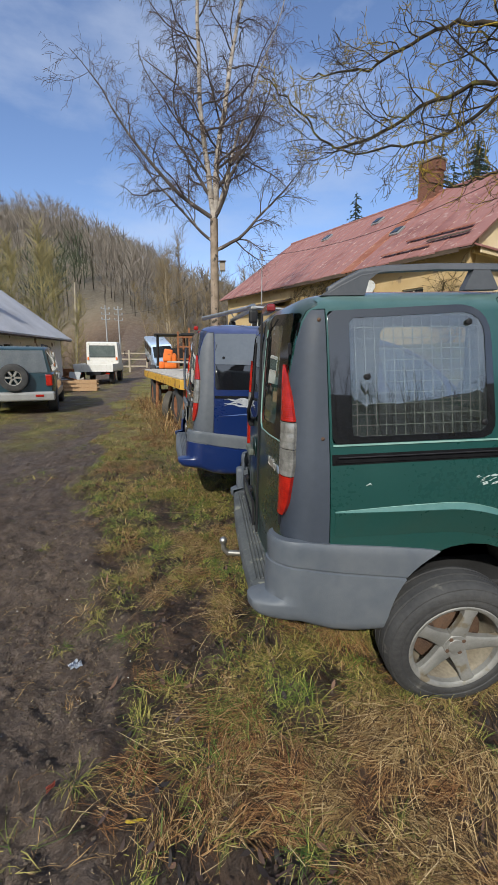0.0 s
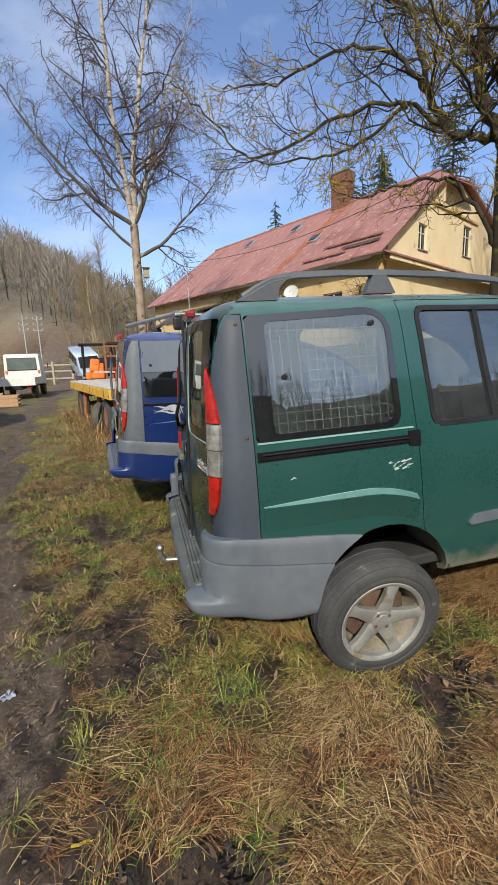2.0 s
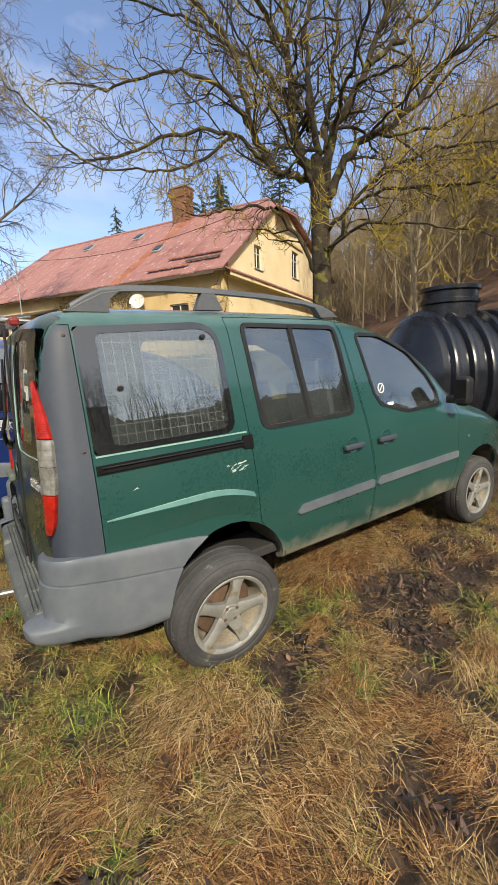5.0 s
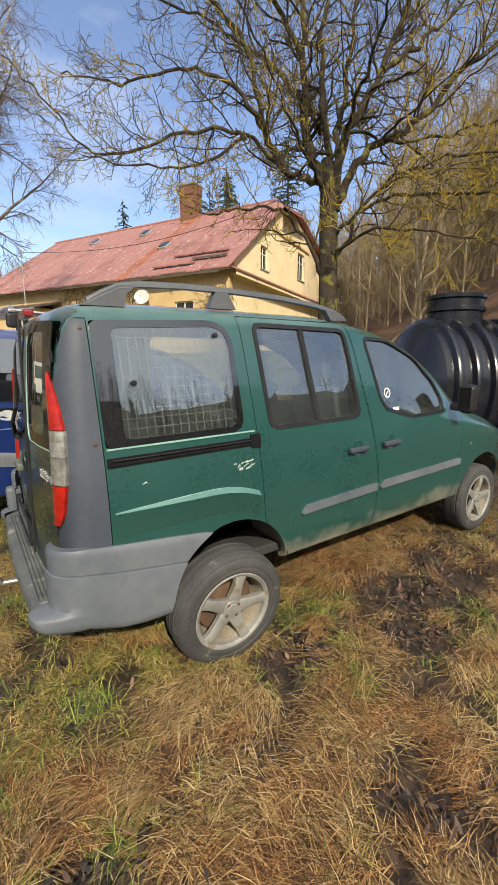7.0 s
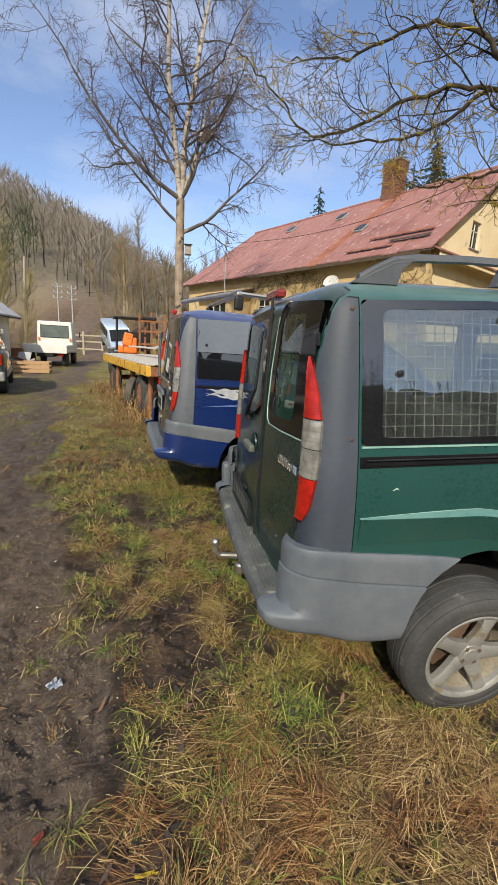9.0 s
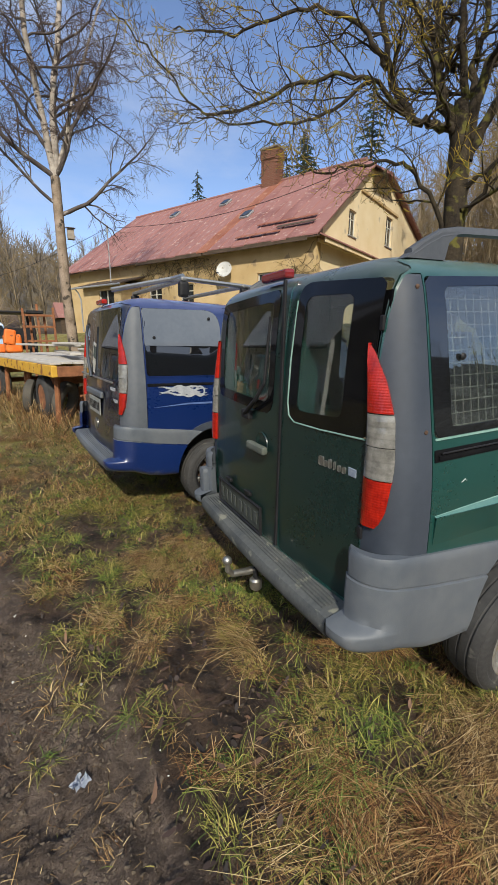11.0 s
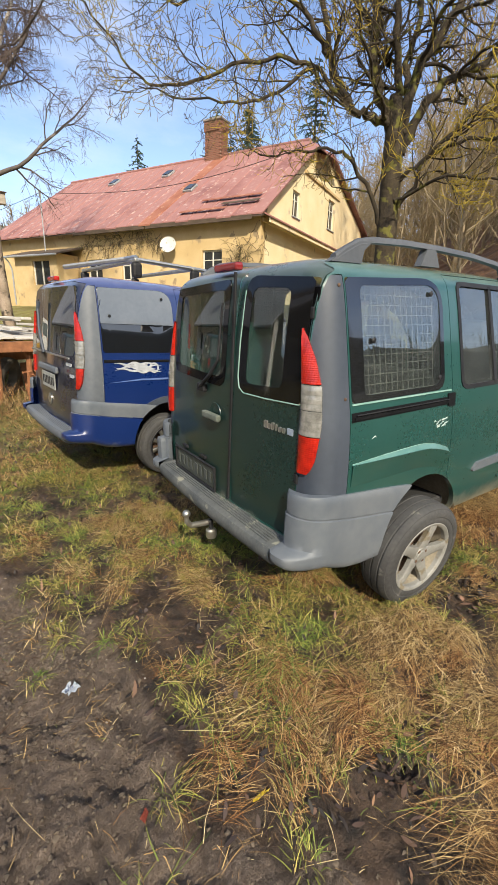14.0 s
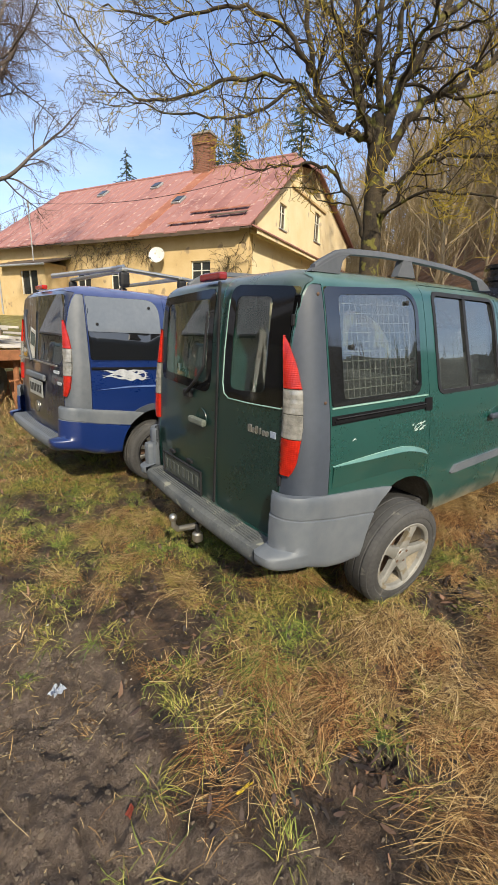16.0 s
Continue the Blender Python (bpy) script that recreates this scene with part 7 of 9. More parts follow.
for k in range(9):
    x, y = -6.4 + rs.uniform(-1.3, 0.4), 18.3 + rs.uniform(0.1, 1.0)
    ob = part("scrap_board", box_bm(rs.uniform(0.7, 1.5), rs.uniform(0.12, 0.5), 0.04, (0, 0, 0), 0.006, 1), (GREY_WOOD, RUST_OLD, SNOWY)[k % 3])
    ob.matrix_basis = pose(x, y, float(ground_z(x, y)) + 0.12 + 0.05 * k, rs.uniform(-22, 22), rs.uniform(-18, 18), rs.uniform(0, 180))
    tagged(ob, "broken board on the scrap heap beside the crate", "board", "scrap heap boards")
for x, y, yaw, w in ((-7.1, 16.3, 20, 1.0), (-6.9, 18.9, -35, 0.8)):
    ob = part("sheet_panel", box_bm(w, 0.03, 0.85, (0, 0, 0.42), 0.006, 1), SNOWY)
    ob.matrix_basis = set_on(x, y, yaw, 0, -18)
    tagged(ob, "leaning grey sheet panel beside the car", "panel", "leaning sheet panels")
drum = thing("rusty_drum", "rust-brown metal drum standing by the truck", "drum", set_on(-8.0, 22.0, 0))
part("drum_body", lathe_bm([(0.28, 0), (0.29, 0.02), (0.285, 0.30), (0.30, 0.32), (0.285, 0.34), (0.285, 0.60), (0.30, 0.62), (0.285, 0.64), (0.29, 0.88), (0.27, 0.88), (0.27, 0.84)], 24), RUST_OLD, drum, "", 30)
gate = thing("yard_gate", "pale wooden gate posts and rails at the yard's end", "gate", set_on(-7.3, 36.0, 0))
for x in (-1.6, 0.0, 1.5):
    part("post", box_bm(0.16, 0.16, 1.9, (x, 0, 0.95), 0.01, 1), POLE_WOOD, gate)
for z in (0.5, 1.1, 1.6):
    part("rail", box_bm(3.1, 0.06, 0.12, (-0.05, 0, z), 0.01, 1), POLE_WOOD, gate)
barn = thing("small_barn", "small distant barn with a faded red roof", "barn", set_on(1.9, 42.0, 10) @ Matrix.Scale(0.6, 4))
part("wall", box_bm(5.0, 4.0, 2.6, (0, 0, 1.3), 0.02, 1), DARK_WOOD, barn)
link_data("roof", prism([(-2.4, 2.4), (0.0, 4.6), (2.4, 2.4), (2.4, 2.3), (-2.4, 2.3)], -2.9, 2.9, "x"), ROOF_RED, barn)

# ---- trees ----
class Wood:
    """Collects tapered tubes as one mesh, with a material slot for each tube."""
    def __init__(self):
        self.v, self.f, self.m, self.n = [], [], [], 0

    def tube(self, pts, rad, sides, slot=0):
        pts, rad = np.asarray(pts, float), np.asarray(rad, float)
        d = np.gradient(pts, axis=0)
        d /= np.linalg.norm(d, axis=1, keepdims=True) + 1e-9
        ref = np.array([0.31, 0.52, 0.79]) if abs(d[0] @ [0.31, 0.52, 0.79]) < 0.9 else np.array([1.0, 0, 0])
        a = np.cross(d, ref)
        a /= np.linalg.norm(a, axis=1, keepdims=True) + 1e-9
        b = np.cross(d, a)
        ang = 2 * np.pi * np.arange(sides) / sides
        ring = pts[:, None] + rad[:, None, None] * (np.cos(ang)[None, :, None] * a[:, None] + np.sin(ang)[None, :, None] * b[:, None])
        k = len(pts)
        base = self.n + np.arange(k - 1)[:, None] * sides
        i = np.arange(sides)[None]
        j = (i + 1) % sides
        q = np.stack([base + i, base + j, base + sides + j, base + sides + i], -1).reshape(-1, 4)
        self.v.append(ring.reshape(-1, 3))
        self.f.append(q)
        self.m.append(np.full(len(q), slot))
        self.n += k * sides

    def mesh(self, name):
        me = bpy.data.meshes.new(name)
        v, f, m = np.concatenate(self.v), np.concatenate(self.f), np.concatenate(self.m)
        me.vertices.add(len(v))
        me.vertices.foreach_set("co", v.astype(np.float32).ravel())
        me.loops.add(f.size)
        me.loops.foreach_set("vertex_index", f.astype(np.int32).ravel())
        me.polygons.add(len(f))
        me.polygons.foreach_set("loop_start", (np.arange(len(f)) * 4).astype(np.int32))
        me.polygons.foreach_set("material_index", m.astype(np.int32))
        me.update(calc_edges=True)
        me.shade_smooth()
        return me


def curve_from(rng, start, way, length, steps, wander, lift):
    """A wandering line: way turns a little each step; lift bends it up (or down)."""
    pts, p, d = [np.array(start, float)], np.array(start, float), np.array(way, float)
    d /= np.linalg.norm(d)
    for k in range(steps):
        d = d + rng.normal(0, wander, 3) + np.array([0, 0, lift / steps])
        d /= np.linalg.norm(d)
        p = p + d * length / steps
        pts.append(p)
    return np.array(pts)


def side_way(rng, d, spread, bias=(0, 0, 0)):
    q = rng.normal(0, 1, 3)
    q -= d * (q @ d)
    q /= np.linalg.norm(q) + 1e-9
    w = d * math.cos(spread) + q * math.sin(spread) + np.array(bias)
    return w / np.linalg.norm(w)


def branch_out(wood, rng, pts, rad, level, spec, twig_slot=1, thin=0.0035, lichen=0.36):
    """Side shoots along a limb, by the levels in spec: (shoots a metre, length share, spread, wander, lift, sides, steps, radius share)."""
    if level >= len(spec):
        return
    per, share, spread, wander, lift, sides, steps, rshare = spec[level]
    seg = np.linalg.norm(np.diff(pts, axis=0), axis=1)
    total = seg.sum()
    count = max(1, int(per * total + rng.random()))
    cum = np.r_[0, np.cumsum(seg)]
    for k in range(count):
        s = total * (0.12 + 0.86 * (k + rng.random()) / count)
        i = min(len(seg) - 1, int(np.searchsorted(cum, s)) - 1)
        f = (s - cum[i]) / seg[i]
        p = pts[i] + f * (pts[i + 1] - pts[i])
        r = rad[i] + f * (rad[i + 1] - rad[i])
        d = (pts[i + 1] - pts[i]) / seg[i]
        ln = share * (0.45 + 0.8 * rng.random()) * (1.25 - 0.75 * s / total)
        q = curve_from(rng, p, side_way(rng, d, spread * (0.7 + 0.6 * rng.random())), ln, steps, wander, lift)
        r0 = max(min(r * rshare, r * 0.9), thin)
        rr = np.linspace(r0, max(r0 * 0.35, thin * 0.7), len(q)) * (1.35 if twig_slot == 2 and level > 0 else 1.0)
        wood.tube(q, rr, sides, twig_slot if level > 0 else 0)
        branch_out(wood, rng, q, rr, level + 1, spec, 2 if rng.random() < lichen else 1, thin, lichen)


BARK_DARK = surf("mossy_dark_bark", (0.014, 0.010, 0.007), (0.055, 0.040, 0.022), scale=6, rough=0.95, bump=1.0, bump_scale=22, speck=((0.115, 0.105, 0.022), 0.56, 3.4), fine=40)
TWIG_BROWN = surf("brown_twig", (0.034, 0.024, 0.014), (0.10, 0.072, 0.036), scale=4, rough=0.9, speck=((0.24, 0.20, 0.03), 0.60, 8))
LICHEN = surf("yellow_lichen_twig", (0.17, 0.125, 0.02), (0.46, 0.335, 0.035), scale=9, rough=0.95, speck=((0.08, 0.06, 0.03), 0.62, 12))
WILLOW = surf("pale_willow_shoots", (0.26, 0.215, 0.09), (0.38, 0.33, 0.15), scale=0.3, rough=0.9)
BIRCH_DARK = surf("dark_birch_limb", (0.050, 0.038, 0.034), (0.12, 0.10, 0.09), scale=3, rough=0.9, speck=((0.36, 0.32, 0.30), 0.62, 3))
BIRCH_BARK = surf("birch_bark", (0.26, 0.215, 0.175), (0.52, 0.465, 0.41), scale=3, rough=0.85, bump=0.3, speck=((0.05, 0.04, 0.035), 0.57, 3.2), stretch=(1, 1, 2.2))
BIRCH_BASE = surf("birch_base_bark", (0.13, 0.092, 0.060), (0.36, 0.285, 0.22), scale=2.5, rough=0.9, bump=0.4, speck=((0.05, 0.04, 0.03), 0.58, 4))
BIRCH_TWIG = surf("birch_twig", (0.075, 0.050, 0.042), (0.13, 0.095, 0.08), scale=4, rough=0.9)
FOREST = surf("bare_forest_wood", (0.085, 0.066, 0.042), (0.30, 0.235, 0.155), scale=0.06, rough=0.95, rand=0.5, fine=1.2)
FOREST_TWIG = surf("bare_forest_twigs", (0.095, 0.070, 0.036), (0.22, 0.165, 0.085), scale=0.06, rough=0.95, rand=0.5, fine=1.2)
NEEDLES = surf("spruce_needles", (0.010, 0.022, 0.010), (0.028, 0.05, 0.022), scale=1.2, rough=0.9, fine=9, rand=0.3)


def spline(way, steps=6):
    """A smooth line through a few turning points."""
    p = np.array([way[0], *way, way[-1]], float)
    out = []
    for i in range(1, len(p) - 2):
        a, b, c, d = p[i - 1], p[i], p[i + 1], p[i + 2]
        for k in range(steps):
            t = k / steps
            out.append(0.5 * (2 * b + (c - a) * t + (2 * a - 5 * b + 4 * c - d) * t * t + (3 * b - a - 3 * c + d) * t ** 3))
    return np.array([*out, p[-1]])


def yard_tree():
    """The broad lichen-covered tree behind the van: a short bole that forks into crooked, far-reaching limbs."""
    rng = np.random.default_rng(11)
    foot = np.array([7.25, 5.95, 0.0])
    right, deep = np.array([0.71, -0.70, 0]), np.array([0.70, 0.71, 0])
    low = float(ground_z(7.25, 5.95)) - 0.1

    def at(r, z, d=0.0):
        return foot + right * r + deep * d + np.array([0, 0, z])
    wood = Wood()
    spec = [(3.6, 1.6, 0.95, 0.22, 0.30, 6, 9, 0.45), (6.2, 0.75, 0.85, 0.26, 0.25, 4, 6, 0.55), (7.5, 0.30, 0.8, 0.28, 0.35, 3, 3, 0.65)]

    def limb(radius, tip, lichen, *way):
        radius *= 0.86
        pts = spline([at(*w) for w in way])
        pts[1:-1] += rng.normal(0, 0.035, (len(pts) - 2, 3))
        rr = radius + (tip - radius) * np.linspace(0, 1, len(pts)) ** 0.8
        rr[0] *= 1.3
        wood.tube(pts, rr, 9)
        branch_out(wood, rng, pts, rr, 0, spec, 1, 0.0052, 0.85 * lichen)

    # leaders
    limb(0.17, 0.03, 0.15, (-0.1, 5.7), (-0.55, 6.7, 0.1), (-0.72, 8.2, 0.2), (-0.85, 9.8, 0.2), (-1.3, 12.0, 0.3))
    limb(0.11, 0.03, 0.12, (-0.05, 6.0), (-0.2, 7.2, -0.3), (-0.3, 8.8, -0.4), (0.0, 11.0, -0.5))
    limb(0.10, 0.03, 0.12, (0.1, 5.9), (0.15, 7.3, 0.5), (0.35, 8.8, 0.7), (0.5, 11.2, 1.0))
    limb(0.15, 0.03, 0.2, (0.05, 5.6), (0.3, 6.7, -0.2), (0.95, 7.7, -0.3), (1.35, 8.8, -0.3), (2.1, 11.0, -0.4))
    limb(0.13, 0.025, 0.4, (0.1, 5.2), (0.7, 6.3), (1.75, 6.9, 0.1), (2.8, 7.9), (4.3, 9.0), (6.2, 9.8))
    # the dipping left limb and what leaves it
    limb(0.125, 0.03, 0.25, (-0.1, 5.7), (-0.55, 5.85, -0.2), (-1.05, 6.0, -0.3), (-1.6, 6.9, -0.4), (-1.85, 8.2, -0.5), (-2.9, 9.5, -0.6), (-4.4, 10.6, -0.7))
    limb(0.07, 0.015, 0.25, (-1.6, 6.9, -0.4), (-2.3, 7.7, -0.6), (-3.4, 7.9, -0.9), (-4.7, 7.65, -1.1), (-6.0, 7.9, -1.2))
    limb(0.08, 0.02, 0.15, (-0.72, 7.5, 0.1), (-1.4, 8.3), (-2.1, 8.8, 0.1), (-3.2, 9.6, 0.1), (-5.2, 10.4, 0.1))
    limb(0.08, 0.02, 0.12, (-0.8, 8.6, 0.2), (-1.6, 9.7, -0.2), (-3.0, 10.6, -0.5), (-5.0, 11.2, -0.8))
    limb(0.06, 0.012, 0.35, (-1.0, 6.0, -0.3), (-2.0, 6.6, -0.8), (-3.2, 6.5, -1.2), (-4.6, 6.05, -1.5), (-5.4, 6.25, -1.6), (-6.2, 7.2, -1.7), (-7.1, 8.1, -1.8))
    limb(0.05, 0.012, 0.4, (-1.9, 6.5, -0.8), (-2.7, 5.9, -1.2), (-3.8, 5.7, -1.6), (-5.2, 5.9, -1.9))
    # low side limbs
    limb(0.065, 0.012, 0.45, (-0.1, 3.7), (-0.85, 4.9, -0.3), (-1.5, 5.15, -0.6), (-2.4, 5.0, -0.8), (-3.3, 5.05, -0.9))
    limb(0.065, 0.012, 0.7, (0.1, 4.6), (0.7, 5.0, -0.4), (1.5, 5.15, -0.8), (2.9, 4.95, -1.3), (4.4, 5.2, -1.6), (5.8, 5.9, -1.8))
    limb(0.06, 0.012, 0.7, (0.1, 3.9), (0.9, 5.2, -0.7), (2.0, 5.6, -1.2), (3.4, 5.5, -1.6), (5.0, 5.8, -1.9))
    limb(0.05, 0.010, 0.75, (0.1, 4.2, -0.2), (1.0, 4.4, -1.0), (2.0, 4.1, -1.8), (3.2, 3.6, -2.4))
    limb(0.05, 0.010, 0.7, (1.2, 6.6), (2.2, 6.3, -0.6), (3.4, 6.4, -1.0), (5.0, 7.0, -1.3))
    limb(0.06, 0.012, 0.3, (0.3, 6.7, -0.2), (0.6, 7.2, -1.2), (0.9, 7.9, -2.2), (1.0, 8.9, -3.2))
    limb(0.05, 0.010, 0.4, (-0.3, 5.8, -0.2), (-0.7, 6.2, -1.2), (-1.2, 6.9, -2.2), (-1.9, 7.9, -3.0))
    limb(0.08, 0.015, 0.3, (1.0, 7.8, -0.3), (1.9, 8.6, 0.2), (2.9, 9.6, 0.6), (4.0, 11.0, 1.0))
    limb(0.06, 0.015, 0.3, (-0.3, 7.0, 0.3), (-0.4, 7.7, 1.5), (-0.8, 8.8, 2.6))
    root = thing("bare_tree", "leafless broad tree with mossy limbs and yellow lichen", "tree")
    bole = Wood()
    bole.tube(spline([at(0, low), at(0.0, low + 0.6), at(0.04, 2.2), at(0.02, 3.6), at(-0.03, 5.0), at(-0.05, 5.9), at(-0.12, 6.3)], 4), np.interp(np.arange(25), [0, 4, 8, 12, 16, 20, 24], [0.36, 0.28, 0.24, 0.225, 0.22, 0.20, 0.12]), 16)
    link_data("trunk", bole.mesh("trunk"), BARK_DARK, root)
    link_data("crown", wood.mesh("crown"), None, root, "", None, [BARK_DARK, TWIG_BROWN, LICHEN])
    return root


def birch(base, height, seed, limbs, fine=1.0, lean=(0, 0)):
    rng = np.random.default_rng(seed)
    base = np.array([base[0], base[1], float(ground_z(*base)) - 0.1])
    root = thing("birch_tree", "tall leafless silver birch with fine hanging twigs", "tree")
    tw, wood = Wood(), Wood()
    fork = base + np.array([lean[0], lean[1], height * 0.36])
    stem = np.array([base, base + [0.0, 0, 1.0], base + (fork - base) * 0.5 + [-0.05, 0, 0], fork])
    tw.tube(stem, [0.24, 0.185, 0.165, 0.15], 12)
    link_data("trunk", tw.mesh("trunk"), BIRCH_BASE, root)
    spec = [(2.4, 1.9, 0.85, 0.22, 0.1, 5, 8, 0.5), (5.2 * fine, 0.95, 0.8, 0.28, -0.3, 3, 5, 0.5), (9.0 * fine, 0.45, 0.75, 0.30, -0.9, 3, 3, 0.6)]
    leaders = []
    for dx, dy, share, r in ((-0.12, 0.0, 0.64, 0.115), (0.07, 0.03, 0.62, 0.125), (0.30, 0.1, 0.42, 0.07)):
        pts = curve_from(rng, fork, (dx, dy, 1), height * share, 16, 0.055, 0.25)
        rr = r * (1 - np.linspace(0, 0.93, len(pts)))
        leaders.append((pts, rr))
        wood.tube(pts, rr, 9, 3)
        branch_out(wood, rng, pts, rr, 0, [(2.1, 3.3, 0.95, 0.20, 0.25, 5, 10, 0.42), *spec[1:]], 1, 0.0045)
    for z, dx, dy, up, ln, r, lift in limbs:
        t = z / (height * 0.36)
        p = base + (fork - base) * min(1, t) if t <= 1 else leaders[0][0][min(14, int((t - 1) * 8))]
        pts = curve_from(rng, p, (dx, dy, up), ln, 14, 0.11, lift)
        rr = r * (1 - np.linspace(0, 0.9, len(pts)))
        wood.tube(pts, rr, 7)
        branch_out(wood, rng, pts, rr, 0, spec, 1, 0.0045)
    me = wood.mesh("crown")
    link_data("crown", me, None, root, "", None, [BIRCH_DARK, BIRCH_TWIG, BIRCH_TWIG, BIRCH_BARK])
    return root


def wood_template(rng, height, shoots, twigs, sides=3):
    """A small bare forest tree as raw arrays."""
    w = Wood()
    pts = curve_from(rng, (0, 0, -0.3), (rng.normal(0, 0.05), rng.normal(0, 0.05), 1), height, 6, 0.03, 0.1)
    r = 0.0075 * height * (1 - np.linspace(0, 0.9, len(pts)))
    w.tube(pts, r, 5, 0)
    seg = np.linspace(0.32, 0.98, shoots)
    for s in seg:
        i = min(5, int(s * 6))
        f = s * 6 - i
        p = pts[i] + f * (pts[i + 1] - pts[i])
        d = side_way(rng, np.array([0, 0, 1.0]), 0.5 + 0.5 * rng.random())
        q = curve_from(rng, p, d, height * 0.17 * (1.2 - s * 0.8) * (0.6 + 0.7 * rng.random()), 3, 0.30, 0.7)
        w.tube(q, np.linspace(0.0024 * height, 0.0008 * height, 4), sides, 0)
        for k in range(twigs):
            j = rng.integers(0, 3)
            a = q[j] + rng.random() * (q[j + 1] - q[j])
            e = curve_from(rng, a, side_way(rng, d, 0.9, (0, 0, 0.2)), height * 0.065 * (0.5 + rng.random()), 1, 0.15, 0.3)
            w.tube(e, [0.0009 * height, 0.0005 * height], 3, 1)
    return np.concatenate(w.v), np.concatenate(w.f), np.concatenate(w.m)


def forest(name, label, spots, seed, height, shoots, twigs, kinds=5, mats=None):
    rng = np.random.default_rng(seed)
    temps = [wood_template(rng, 1.0, shoots, twigs) for _ in range(kinds)]
    w = Wood()
    for x, y in spots:
        v, f, m = temps[rng.integers(0, kinds)]
        a, h = rng.random() * 6.28, height * (0.65 + 0.6 * rng.random())
        c, s = math.cos(a), math.sin(a)
        rot = np.array([[c, -s, 0], [s, c, 0], [0, 0, 1]])
        p = (v @ rot.T) * h + [x, y, float(ground_z(x, y))]
        w.v.append(p)
        w.f.append(f + w.n)
        w.m.append(m)
        w.n += len(v)
    ob = link_data(name, w.mesh(name), None, None, "", None, mats or [FOREST, FOREST_TWIG])
    return tagged(ob, label, "forest", kind="stuff")


def spruce(x, y, h, seed):
    rng = np.random.default_rng(seed)
    z = float(ground_z(x, y))
    h = h - z
    root = thing("spruce_tree", "dark green spruce standing behind the house", "tree", group="spruces behind the house")
    w = Wood()
    w.tube([(x, y, z - 0.3), (x, y, z + h)], [0.014 * h, 0.02], 7)
    link_data("trunk", w.mesh("trunk"), BARK_DARK, root)
    c = Wood()
    for k in range(int(h * 9)):
        t = (k + rng.random()) / (h * 9)
        zz, ln = z + h * (0.16 + 0.83 * t), h * 0.19 * (1.03 - t) ** 0.75 * (0.7 + 0.5 * rng.random())
        a = rng.random() * 6.28
        pts = curve_from(rng, (x, y, zz), (math.cos(a), math.sin(a), 0.05), ln, 4, 0.05, -0.5)
        c.tube(pts, np.linspace(0.035 * ln + 0.02, 0.012, 5), 3)
        for j in range(9):
            i = rng.integers(0, 4)
            p = pts[i] + rng.random() * (pts[i + 1] - pts[i])
            q = curve_from(rng, p, side_way(rng, np.array([math.cos(a), math.sin(a), 0]), 0.8, (0, 0, -0.35)), ln * 0.28, 2, 0.1, -0.5)
            c.tube(q, [0.05, 0.035, 0.008], 3)
    link_data("crown", c.mesh("crown"), NEEDLES, root)


yard_tree()
birch((0.0, 15.8), 19.0, 4, [(7.6, -1, -0.1, 0.36, 6.8, 0.085, 0.55), (6.0, -1, 0.1, 0.50, 4.3, 0.06, 0.15), (5.7, 1, -0.1, 0.55, 4.8, 0.075, 0.9), (7.2, 0.8, -0.4, 0.8, 4.5, 0.08, 0.6), (8.0, -0.8, 0.5, 0.9, 4.5, 0.07, 0.4), (8.5, 0.7, 0.6, 0.9, 4.0, 0.07, 0.4)], 1.0, (-0.08, 0.0))
rngf = np.random.default_rng(21)


def scatter(n, fx, fy, keep):
    out = []
    while len(out) < n:
        x, y = fx(), fy()
        if keep(x, y):
            out.append((x, y))
    return out


